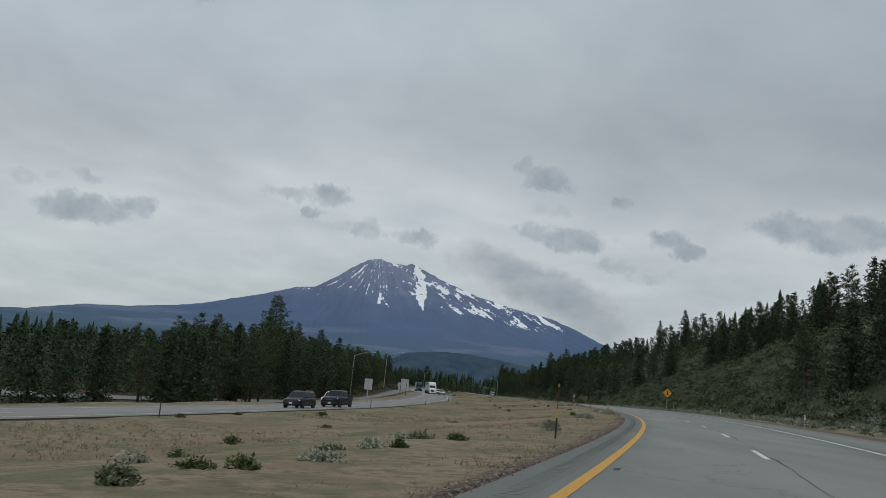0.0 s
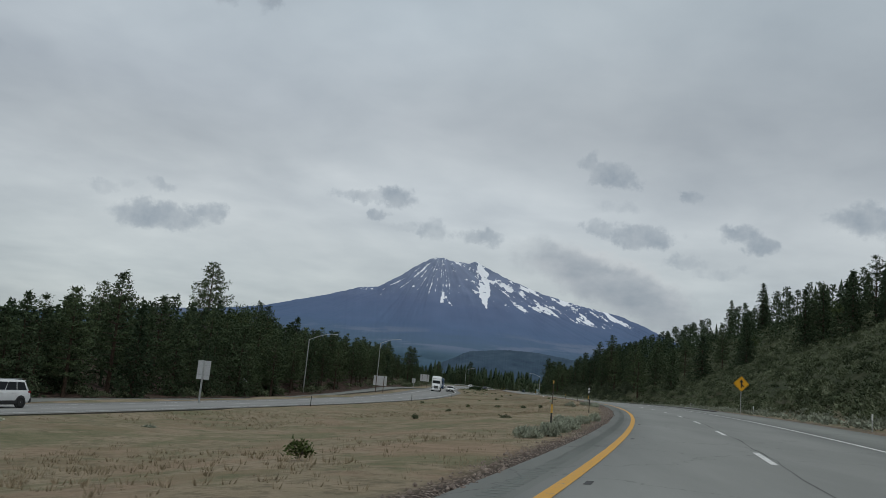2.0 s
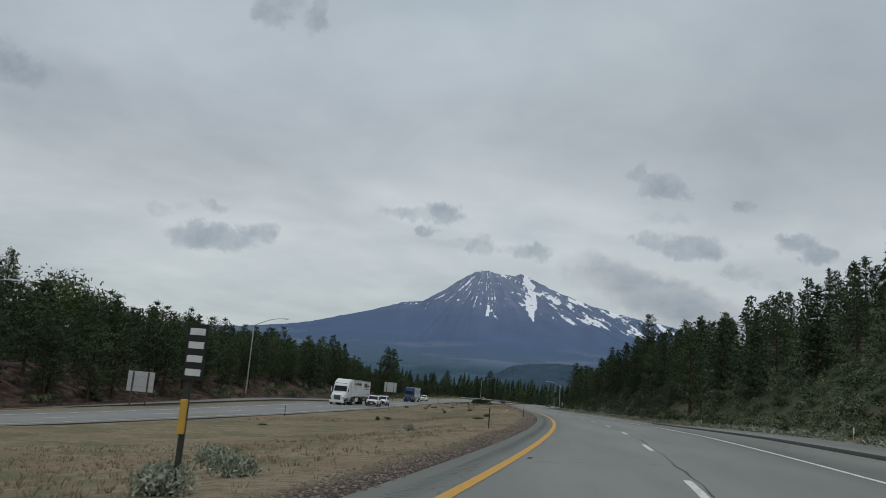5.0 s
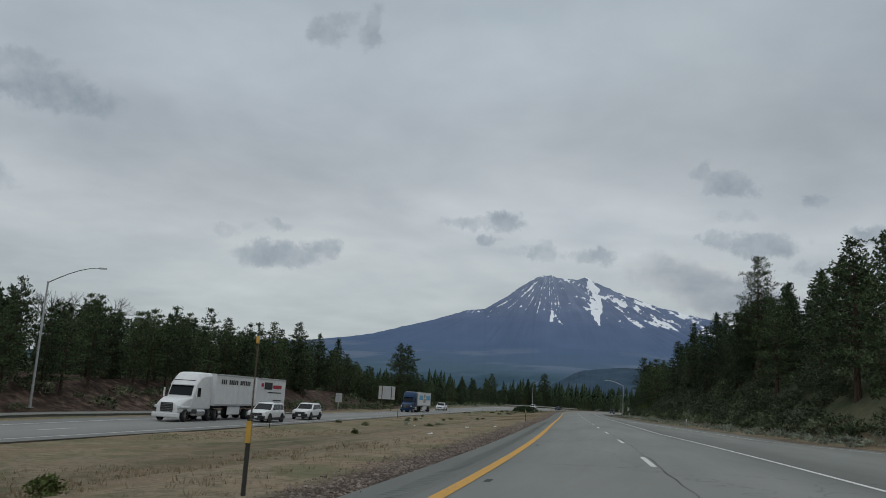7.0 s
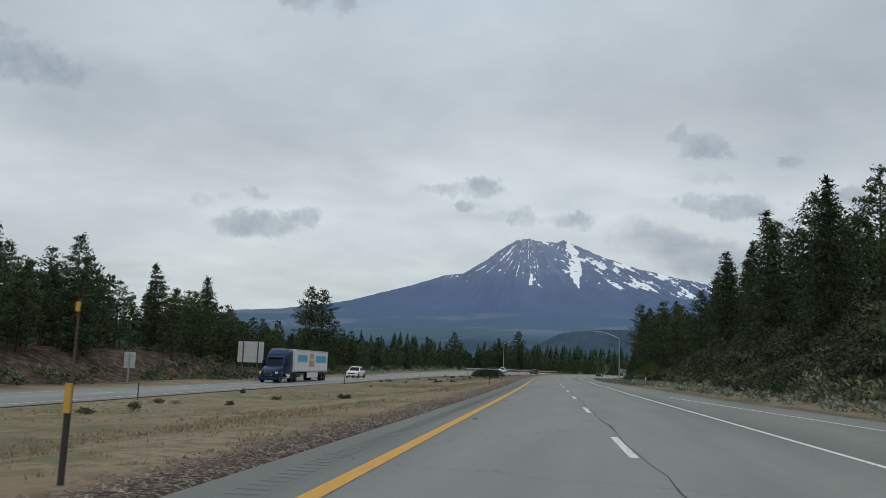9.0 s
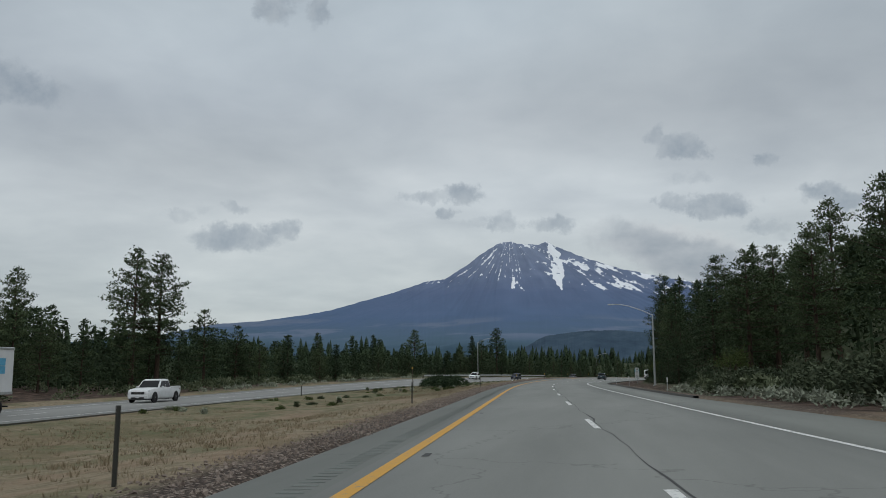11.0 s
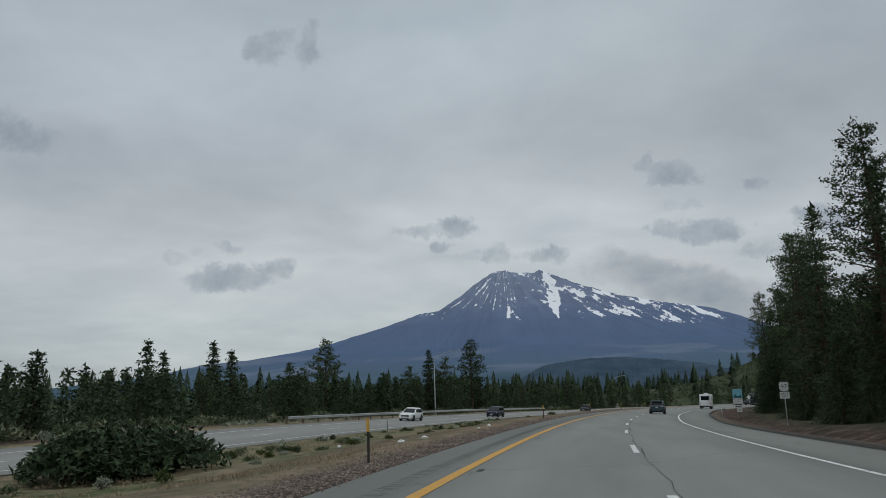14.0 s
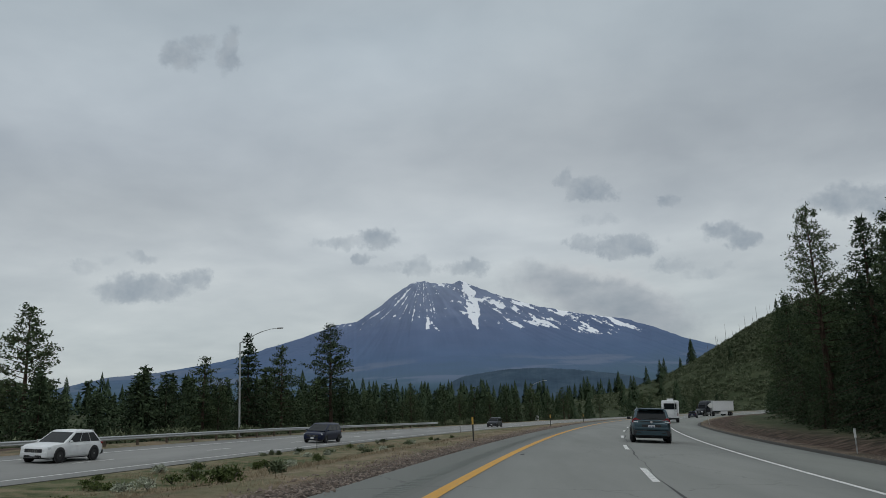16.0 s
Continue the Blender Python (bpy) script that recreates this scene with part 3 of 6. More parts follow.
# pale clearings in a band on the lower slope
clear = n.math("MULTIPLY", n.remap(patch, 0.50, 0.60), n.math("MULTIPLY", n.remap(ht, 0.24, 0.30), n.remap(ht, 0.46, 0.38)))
hazed_rock = n.mix(n.math("MULTIPLY", clear, 0.85), hazed_rock, (0.132, 0.162, 0.222))
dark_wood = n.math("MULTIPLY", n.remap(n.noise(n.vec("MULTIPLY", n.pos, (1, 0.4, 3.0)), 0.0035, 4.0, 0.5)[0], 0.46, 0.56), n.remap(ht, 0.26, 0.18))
hazed_rock = n.mix(n.math("MULTIPLY", dark_wood, 0.55), hazed_rock, (0.026, 0.052, 0.072))
hazed_rock = n.mix(1.0, hazed_rock, n.ramp(gul, [(0.2, (0.84, 0.86, 0.90)), (0.8, (1.07, 1.09, 1.12))]), "MULTIPLY")
fg = n.noise(n.pos, 0.06, 7.0, 0.72)[0]
snow_c = n.mix(n.remap(n.math("ADD", sn, n.math("MULTIPLY", n.math("SUBTRACT", fg, 0.5), 1.2)), 0.42, 0.62), hazed_rock, (0.74, 0.76, 0.80))
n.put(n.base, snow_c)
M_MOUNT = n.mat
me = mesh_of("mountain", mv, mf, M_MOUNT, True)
el_here = np.degrees(np.arctan2(zz, rad))
snow = np.zeros_like(A)
gully = np.full_like(A, 0.5)
for i in range(A.shape[0]):
    a = maz[i]
    if a < -9.5 or a > 12.5:
        continue
    crest = float(np.interp(a, SKY_AZ, SKY_EL))
    right = float(ease(a, 1.5, 0.3))
    floor_e = float(np.interp(a, [-9, -6.4, -3.4, 0, 1.6, 3, 4, 7, 9, 12], [4.9, 4.7, 5.2, 5.0, 5.6, 6.1, 6.2, 6.3, 6.1, 6.1]))
    for j in range(A.shape[1]):
        e = el_here[i, j]
        if e < 4.0:
            continue
        # couloirs run straight down from the two summits, broad bands along the right flank
        th1, rh1 = math.atan2(a - 5.3, 9.6 - e), math.hypot(a - 5.3, 9.6 - e)
        blot = noise.noise((a * 2.2, e * 3.6, 3.0)) + 0.7 * noise.noise((a * 6.0, e * 8.0, 7.0))
        # thin lines where a noise in the fall line crosses zero
        n1 = abs(noise.noise((th1 * 8.0, rh1 * 0.30, 9.0)) + 0.25 * noise.noise((th1 * 21.0, rh1 * 0.8, 5.0)))
        fall = e - 0.50 * a + 0.10 * noise.noise((a * 1.1, e * 1.3, 8.0))
        n2 = noise.noise((a * 0.62, fall * 2.7, 12.0)) + 0.65 * noise.noise((a * 1.7, fall * 6.5, 2.0)) + 0.25 * noise.noise((a * 7.0, fall * 16.0, 5.0))
        gully[i, j] = 0.5 + (0.40 * noise.noise((th1 * 9.0, rh1 * 0.5, 1.0)) + 0.30 * noise.noise((a * 1.3, fall * 2.4, 4.0))) * float(ease(e, 5.4, 7.2)) + 0.25 * noise.noise((a * 0.7, e * 1.1, 6.0))
        low = float(ease(e, floor_e - 0.35, floor_e + 0.6))
        side = float(ease(th1, 0.75, 1.15))                                   # towards the left ridge
        bare = float(ease(abs(a - 3.7), 1.1, 0.5)) * float(ease(e, 8.6, 7.8))   # the steep face between the summits
        v = (0.76 - n1 * (4.3 - 2.8 * side) + 0.66 * blot - 0.10 + 0.20 * side - 0.35 * bare) * low * (1 - right)
        below = crest - e
        v += (0.33 + 0.95 * n2 + 0.28 * blot - 0.20 * max(0.0, below - 0.9) + 0.10 * float(ease(below, 0.7, 0.1)) - 0.25 * float(ease(a, -6.5, -8.8))) * low * right
        # the broad snow chute below the second summit
        cx = float(np.interp(e, [5.5, 6.1, 6.6, 7.2, 8.2, 8.8], [1.72, 1.88, 2.0, 2.02, 2.25, 2.55])) + 0.10 * noise.noise((e * 3.1, 0.4, 0.2))
        wdt = float(np.interp(e, [5.5, 6.1, 6.6, 7.2, 7.7, 8.3, 8.8], [0.03, 0.17, 0.40, 0.38, 0.36, 0.50, 0.14])) + 0.10 * noise.noise((e * 4.5, a * 1.0, 6.2))
        rib = float(ease(abs(a - cx - 0.28 + 0.12 * (8.4 - e)), 0.16, 0.03)) * float(ease(e, 7.2, 7.7))   # a dark rib splits its head
        v = max(v, (1.15 * float(ease(abs(a - cx), wdt * 1.35, wdt * 0.6)) + 0.70 * blot - 0.10 - 0.8 * rib) * float(ease(e, 5.5, 5.9)))
        # the forked patch on the middle face
        px, py = a - 5.0, e - 6.2
        stroke = max(float(ease(abs(px + 0.10 * py - 0.05), 0.24, 0.06)) * float(ease(abs(py), 0.50, 0.25)), 0.95 * float(ease(abs(px - 0.75 * (py - 0.35) - 0.05), 0.20, 0.04)) * float(ease(abs(py + 0.02), 0.62, 0.40)))
        v = max(v, stroke * (0.72 + 0.85 * blot))
        snow[i, j] = v
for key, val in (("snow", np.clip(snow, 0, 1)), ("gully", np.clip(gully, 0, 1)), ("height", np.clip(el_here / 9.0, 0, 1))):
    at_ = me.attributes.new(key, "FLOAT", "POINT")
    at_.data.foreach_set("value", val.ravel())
tagged(new("mountain_backdrop", me), "snow-streaked volcano under low cloud, blue-grey with painted haze", "mountain", kind="structure")

# ---- wooded foothill before the mountain ----
faz = np.linspace(-14, 8, 420)
fr = np.linspace(0, 1, 14)
FA, FR = np.meshgrid(faz, fr, indexing="ij")
crest_el = np.interp(faz, [-14, -10, -7.3, -4.5, -2.4, 0.3, 2.9, 4.2, 5.5, 8], [0.4, 1.4, 2.2, 2.62, 2.86, 2.88, 2.55, 1.9, 1.2, 0.2])
crest_el = crest_el + np.array([0.05 * noise.noise((a * 1.6, 0.2, 0.9)) + 0.035 * noise.noise((a * 17.0, 0.2, 0.4)) for a in faz])
fz = -13 + (np.tan(np.radians(crest_el))[:, None] * 2650 + 13) * ease(FR, -0.25, 1.0)
frad = 2150 + 500 * FR
fx_, fy_ = 45 - np.sin(np.radians(FA)) * frad, 300 + np.cos(np.radians(FA)) * frad
fi = np.arange(FA.size).reshape(FA.shape)
ff_ = np.stack([fi[:-1, :-1], fi[:-1, 1:], fi[1:, 1:], fi[1:, :-1]], -1).reshape(-1, 4)[:, ::-1]
n = material("hazed_wooded_ridge", 0.95, 0, 0.03)
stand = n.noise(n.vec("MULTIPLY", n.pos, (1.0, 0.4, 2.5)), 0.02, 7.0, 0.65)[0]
# woodland greens shifted to blue, standing in for haze over the distance
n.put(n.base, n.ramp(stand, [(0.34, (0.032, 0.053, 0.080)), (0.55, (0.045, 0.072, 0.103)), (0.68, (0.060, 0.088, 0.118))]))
tagged(new("foothill_backdrop", mesh_of("foothill_backdrop", np.stack([fx_, fy_, fz], -1).reshape(-1, 3), ff_, n.mat, True)), "dark wooded foothill below the volcano, blued by painted haze", "hill", kind="structure")

# ---- trees and shrubs: prototypes ----
def part(name, me, parent, label=""):
    ob = new(name, me)
    ob.parent = parent
    return tagged(ob, label)


def tube(pts, radii, sides=6):
    """Points and quads of a tapered tube along pts."""
    v, f = [], []
    for k, (p, r) in enumerate(zip(pts, radii)):
        p = Vector(p)
        d = (Vector(pts[min(k + 1, len(pts) - 1)]) - Vector(pts[max(k - 1, 0)])).normalized()
        u = d.orthogonal().normalized()
        w = d.cross(u)
        for a in range(sides):
            t = 2 * math.pi * a / sides
            v.append(tuple(p + (u * math.cos(t) + w * math.sin(t)) * r))
    for k in range(len(pts) - 1):
        for a in range(sides):
            b = (a + 1) % sides
            f.append((k * sides + a, k * sides + b, (k + 1) * sides + b, (k + 1) * sides + a))
    return v, f


def merge(pieces):
    v, f = [], []
    for pv, pf in pieces:
        c = len(v)
        v += pv
        f += [tuple(i + c for i in q) for q in pf]
    return v, f


def sprays(rng, centre, count, size, flat=0.6, out=(0, 0, 0)):
    """A clump: slim triangles pointing every way round centre."""
    v, f = [], []
    for _ in range(count):
        d = Vector((rng.gauss(0, 1) + out[0], rng.gauss(0, 1) + out[1], rng.gauss(0, flat) + out[2])).normalized()
        side = d.orthogonal().normalized() * size * rng.uniform(0.13, 0.26)
        side.rotate(Matrix.Rotation(rng.uniform(0, 6.3), 3, d))
        c = Vector(centre) + d * size * rng.uniform(-0.35, 0.1)
        k = len(v)
        tip = c + d * size * rng.uniform(0.7, 1.2)
        v += [tuple(c - side), tuple(c + side), tuple(tip)]
        f.append((k, k + 1, k + 2))
    return v, f


def puffs(rng, centre, count, spread, size, out=(0, 0, 0), flat=1.0):
    """A needle clump: short broad triangles strewn round centre."""
    v, f = [], []
    for _ in range(count):
        c = Vector(centre) + Vector((rng.gauss(0, spread), rng.gauss(0, spread), rng.gauss(0, spread * flat)))
        d = Vector((rng.gauss(0, 1) + out[0], rng.gauss(0, 1) + out[1], rng.gauss(0, 0.8) + out[2])).normalized()
        side = d.orthogonal().normalized() * size * rng.uniform(0.20, 0.36)
        side.rotate(Matrix.Rotation(rng.uniform(0, 6.3), 3, d))
        k = len(v)
        v += [tuple(c - side), tuple(c + side), tuple(c + d * size * rng.uniform(0.8, 1.35))]
        f.append((k, k + 1, k + 2))
    return v, f


def conifer_meshes(seed, height, radius, style, fine=1.0):
    """Trunk and crown meshes of a conifer. style: fir (dense cone) or pine (open, clumped)."""
    rng = random.Random(seed)
    lean = (rng.uniform(-0.25, 0.25), rng.uniform(-0.25, 0.25))
    pts = [(lean[0] * u * u, lean[1] * u * u, height * u) for u in (-0.03, 0.15, 0.4, 0.7, 1.0)]
    r0 = height * 0.017
    wood = [tube(pts, [r0 * q for q in (1.25, 1, 0.75, 0.4, 0.06)], 7)]
    crown = []
    fir = style == "fir"
    start = 0.04 if fir else rng.uniform(0.14, 0.26)
    whorls = int(height * (2.6 if fir else 1.5))
    bias = [rng.uniform(0.75, 1.2) for _ in range(8)]                     # a crown is never round
    for w in range(whorls):
        u = start + (1 - start) * (w + rng.uniform(0, 0.8)) / whorls
        if fir:
            reach = radius * (1 - u) ** 0.80 * rng.uniform(0.85, 1.08) + 0.20
            nb = 6 if u < 0.85 else 4
        else:
            body = 1 - (u - start) / (1 - start)
            reach = radius * (0.16 + 0.84 * min(1.0, 1.75 * body) * (0.72 + 0.28 * math.sin(math.pi * min(1, body + 0.1)))) * rng.uniform(0.8, 1.1)
            nb = 6 if u < 0.9 else 4
        turn = rng.uniform(0, 6.28)
        axis = Vector((lean[0] * u * u, lean[1] * u * u, height * u))
        for b in range(nb):
            if rng.random() < (0.05 if fir else 0.14):
                continue
            a = turn + 6.283 * b / nb + rng.uniform(-0.45, 0.45)
            ln = reach * rng.uniform(0.55, 1.12) * bias[int((a % 6.283) / 0.7855) % 8]
            dip = (-0.28 if u < 0.6 else 0.08) if fir else (0.05 if u < 0.5 else 0.35)
            dirx, diry = math.cos(a), math.sin(a)
            tip = axis + Vector((dirx * ln, diry * ln, dip * ln))
            if ln > 1.3:
                wood.append(tube([tuple(axis), tuple(tip)], [0.020 + 0.012 * ln, 0.008], 3))
            steps = max(2, int(ln / (0.55 if fir else 0.62)) + 1)
            for k in range(steps):
                q = (k + 0.9) / steps if fir else 1 - 0.66 * k / steps
                wide = (0.30 if fir else 0.34) * ln * (1.1 - q) + 0.08
                o = rng.uniform(-wide, wide)
                c = axis.lerp(tip, q) + Vector((-diry * o, dirx * o, (-0.10 * q * q * ln if fir else rng.uniform(-0.05, 0.22))))
                if fir:
                    crown.append(puffs(rng, c, int(5 * fine ** 1.6), 0.17, 0.36 / fine, (dirx * 0.7, diry * 0.7, -0.2), 0.6))
                else:
                    crown.append(puffs(rng, c, int(11 * fine ** 1.4), 0.19, 0.30 / fine, (dirx * 0.3, diry * 0.3, 0.5), 0.75))
        # the shaded inner twigs
        crown.append(puffs(rng, axis, 4, 0.22 * reach, 0.55 if fir else 0.42, (0, 0, 0), 0.6))
    crown.append(puffs(rng, (lean[0], lean[1], height - 0.2), 12, 0.12, 0.32, (0, 0, 1.2), 1.6))
    tv, tf = merge(wood)
    cv, cf = merge(crown)
    return mesh_of("trunk", tv, tf, M_BARK, True), mesh_of("crown", cv, cf, M_FIR if fir else M_PINE)


def tree_thing(name, trunk, crown, label, category, group):
    root = new(name)
    root.empty_display_size = 0.5
    tagged(root, label, category, group)
    part("trunk", trunk, root)
    part("crown", crown, root)
    return root


FIRS = [conifer_meshes(11 + k, h, r, "fir") for k, (h, r) in enumerate([(11.0, 2.9), (13.0, 3.3), (9.0, 2.6), (15.0, 3.5)])]
FIR_H = [11.0, 13.0, 9.0, 15.0]
PINES = [conifer_meshes(31 + k, h, r, "pine") for k, (h, r) in enumerate([(12.0, 3.3), (14.5, 3.6), (17.0, 3.9)])]
PINE_H = [12.0, 14.5, 17.0]
# finer ones for the trees that stand close to the road
NEAR_FIRS = [conifer_meshes(51 + k, h, r, "fir", 1.8) for k, (h, r) in enumerate([(11.0, 2.9), (13.0, 3.3), (9.0, 2.6), (15.0, 3.5)])]
NEAR_PINES = [conifer_meshes(61 + k, h, r, "pine", 1.6) for k, (h, r) in enumerate([(12.0, 3.1), (14.5, 3.3), (17.0, 3.5)])]
placed = []


def near_any(x, y, gap):
    return any((x - a) ** 2 + (y - b) ** 2 < gap * gap for a, b in placed[-500:])


def plant(style, s, l, height, rng, sink=0.15):
    k = rng.randrange(len(FIRS if style == "fir" else PINES))
    hs = FIR_H if style == "fir" else PINE_H
    k = min(range(len(hs)), key=lambda i: abs(hs[i] - height) + rng.uniform(0, 2.5))
    x, y = plan(s, l)
    close = 14 < l < 27 and s > 300
    root_mesh = ((NEAR_FIRS if close else FIRS) if style == "fir" else (NEAR_PINES if close else PINES))[k]
    sc = height / hs[k]
    if style == "fir":
        ob = tree_thing("fir_tree", *root_mesh, "dark green conifer with dense drooping branches", "tree", "roadside conifers")
    else:
        ob = tree_thing("pine_tree", *root_mesh, "open-crowned pine with tufted needles and bare lower trunk", "tree", "roadside conifers")
    wide = sc * rng.uniform(0.9, 1.15)
    ob.matrix_basis = Matrix.LocRotScale((float(x), float(y), float(ground_z(s, l)) - sink), Euler((0, 0, rng.uniform(0, 6.28))), (wide, wide, sc))
    placed.append((float(x), float(y)))
    return ob


rng = random.Random(5)
# single trees that stand out
for style, s, l, h in [("pine", 588.6, -55.2, 15.6), ("pine", 648, -47.7, 18.8), ("pine", 445.9, -46.7, 17.3), ("pine", 449.0, -45.2, 17.0), ("fir", 420.7, -56.6, 14.5), ("pine", 372.1, -50.5, 12.8), ("pine", 356.6, -49.5, 11.6), ("fir", 397, -54, 12.5), ("pine", 347.6, -57.8, 12), ("pine", 331.9, -55.3, 10.5), ("pine", 391.6, -73.8, 14.5), ("pine", 470.3, -83.6, 19),
                       ("pine", 232.7, -78.5, 21.5), ("pine", 196.6, -85.9, 14.2), ("pine", 187.6, -101.7, 10.2), ("pine", 218.5, -101.5, 12.6), ("fir", 239, -60.6, 13), ("pine", 265.3, -75.5, 15.3), ("pine", 259.6, -55.8, 11), ("pine", 161.5, -65, 15.9), ("pine", 176.2, -66, 14), ("pine", 148, -63, 12.4), ("pine", 230, -65, 13.3),
                       ("pine", 465.3, -47.4, 11), ("pine", 477.6, -48.6, 9.4), ("fir", 494.5, -47, 8.8), ("fir", 510.2, -48, 10), ("fir", 536, -51, 11), ("fir", 539.5, -51.5, 10), ("fir", 549, -51, 11.8), ("fir", 554, -51.5, 11), ("fir", 569, -51, 10), ("fir", 619.5, -47, 14.3), ("pine", 609, -47.5, 10.2), ("pine", 629, -47, 13), ("fir", 598, -48, 8.8),
                       ("pine", 324, 23.7, 16), ("fir", 327.1, 21.8, 10.5), ("fir", 344.5, 21, 10.3), ("pine", 360.4, 25, 11.6), ("fir", 320, 26, 11), ("pine", 291, 24, 13), ("pine", 278, 22, 13.5), ("pine", 412, 36, 16), ("pine", 364.5, 32, 11.5), ("pine", 440, 32, 16.5), ("fir", 401.6, 25, 12.6), ("fir", 376.8, 21, 10.5), ("pine", 463.2, 24.1, 16.2), ("pine", 459, 25.6, 12.5), ("fir", 444.5, 25.5, 14.6), ("pine", 431, 21.5, 12.4), ("pine", 512, 20.7, 20), ("pine", 511.7, 26.7, 18), ("fir", 486, 21, 15.5), ("fir", 500, 22.5, 18), ("fir", 470, 23, 14),
                       ("fir", 516, 22, 18), ("fir", 530, 20, 18.5), ("pine", 541, 20, 18), ("pine", 547, 20.5, 19.2), ("pine", 554, 23, 20), ("fir", 561, 20, 15), ("pine", 570, 21.5, 15), ("fir", 575, 20, 14), ("pine", 589, 19.8, 18), ("fir", 591, 23, 12), ("fir", 596, 21.5, 11), ("pine", 602, 24.5, 13), ("fir", 609, 26, 13), ("fir", 588, 25, 15), ("pine", 580, 23, 15), ("fir", 566, 24, 18), ("pine", 574, 26, 19), ("fir", 597, 28, 16), ("fir", 613, 29, 15), ("fir", 557, 19, 9), ("fir", 579, 19.5, 7),
                       ("pine", 599, 22, 12), ("fir", 606, 22, 11), ("fir", 614, 22, 10), ("fir", 308, 65, 15), ("fir", 367, 76, 15), ("fir", 648.7, 26, 18), ("fir", 640.7, 26.5, 16), ("pine", 665, 27, 17), ("pine", 675, 28, 19), ("fir", 655, 29, 16), ("fir", 632, 26, 13)]:
    plant(style, s, l, h, rng)


BACK = []           # trees behind the front rows
TALL_S = [70, 130, 190, 250, 310, 370, 430, 490, 550, 610, 670, 730]
TALL_L = [-100, -80, -65, -55, -48]
TALL = [[5, 6, 10, 12, 14, 14, 16, 16, 13, 13, 12, 13], [6, 8, 13, 15, 12.5, 13.5, 14, 12, 12, 12, 12, 14], [8, 13, 14, 11, 10.5, 11.5, 12, 13, 11, 10, 13, 13], [8, 14, 13, 11, 9.5, 11, 10, 9, 8, 10, 13, 11], [7, 11, 10, 9, 8.5, 10, 8, 7, 8, 9, 12, 10]]


def tallest(s, l):
    """How high the wood stands there."""
    if l > 0:
        return float(np.interp(s, [120, 250, 400, 460, 520, 600], [12, 12.5, 11.5, 14, 17, 15]))
    return float(np.interp(l, TALL_L, [np.interp(s, TALL_S, row) for row in TALL]))


def belt(count, s0, s1, lf0, lf1, hmin, hmax, pine, gap=3.4):
    tries = made = 0
    while made < count and tries < count * 14:
        tries += 1
        s = rng.uniform(s0, s1)
        l0, l1 = (lf0(s) if callable(lf0) else lf0), (lf1(s) if callable(lf1) else lf1)
        l = l0 + (l1 - l0) * rng.random() ** 1.4
        x, y = plan(s, l)
        if near_any(float(x), float(y), gap):
            continue
        if s < 335 and l < 0 and abs(l - float(slip_mid(s))) < 5:
            continue
        h = min(rng.uniform(hmin, hmax), tallest(s, l) * rng.uniform(0.82, 1.05))
        if abs(l - l0) > 10:
            BACK.append((float(x), float(y), float(ground_z(s, l)) - 0.4, h / 12.0, rng.uniform(0, 6.28)))
            placed.append((float(x), float(y)))
        else:
            plant("pine" if rng.random() < pine else "fir", s, l, h, rng)
        made += 1


belt(165, 45, 210, lambda s: min(-50, slip_mid(s) - 5 if s > 120 else -50), -100, 8, 14, 0.35)
belt(175, 205, 330, lambda s: min(slip_mid(s) - 7, float(left_edge(s)) - LEFT_W - 13), -105, 8.5, 15, 0.85, 2.6)
belt(150, 325, 440, lambda s: float(left_edge(s)) - LEFT_W - 12.5, -95, 8, 15, 0.85, 2.6)
belt(170, 440, 740, lambda s: -44 - (s - 440) * 0.01, -92, 6, 12.5, 0.4, 2.7)
belt(50, 720, 900, -38, -95, 8, 12, 0.3, 3.8)
for _ in range(420):
    s = rng.uniform(440, 760)
    l = rng.uniform(-80, -46)
    x, y = plan(s, l)
    if not near_any(float(x), float(y), 2.0):
        BACK.append((float(x), float(y), float(ground_z(s, l)) - 0.4, min(rng.uniform(0.45, 0.85), tallest(s, l) / 12.5), rng.uniform(0, 6.28)))
        placed.append((float(x), float(y)))
for _ in range(260):
    s, l = rng.uniform(740, 860), 24 + 75 * rng.random() ** 1.5
    x, y = plan(s, l)
    BACK.append((float(x), float(y), float(ground_z(s, l)) - 0.4, rng.uniform(0.4, 0.8), rng.uniform(0, 6.28)))
belt(34, 0, 150, 58, 100, 7, 11, 0.1, 4.5)
belt(20, 58, 112, 18, 34, 4.5, 9, 0.3, 3.2)
belt(150, 120, 400, lambda s: np.interp(s, [120, 200, 260, 300, 400], [60, 42, 27, 21, 19]), lambda s: np.interp(s, [120, 400], [105, 60]), 8, 13, 0.25)
belt(85, 385, 575, 20.5, 50, 10, 16, 0.5, 3.2)
belt(110, 390, 690, 45, 125, 9, 15, 0.3, 4.0)
belt(75, 575, 690, lambda s: 21 + 0.09 * max(0, s - 590), 62, 7, 13, 0.35, 2.8)
belt(26, 440, 590, 17.5, 24, 3.5, 7, 0.0, 2.4)

# ---- far woods: one mass ----


def far_tree(rng, h, r):
    v, f = [], []
    lv = 22
    for k in range(lv):
        u = k / lv
        rr = r * (1 - u) ** 0.8 * rng.uniform(0.8, 1.15)
        for b in range(9):
            a = rng.uniform(0, 6.28)
            c, s_ = math.cos(a), math.sin(a)
            q = len(v)
            z = h * (0.1 + 0.9 * u)
            w = 0.12 * rr + 0.09
            v += [(c * rr * 0.12, s_ * rr * 0.12, z + h * 0.09), (c * rr - s_ * w, s_ * rr + c * w, z - 0.1 * rr), (c * rr + s_ * w, s_ * rr - c * w, z - 0.25 * rr)]
            f.append((q, q + 1, q + 2))
    return np.array(v), np.array(f)


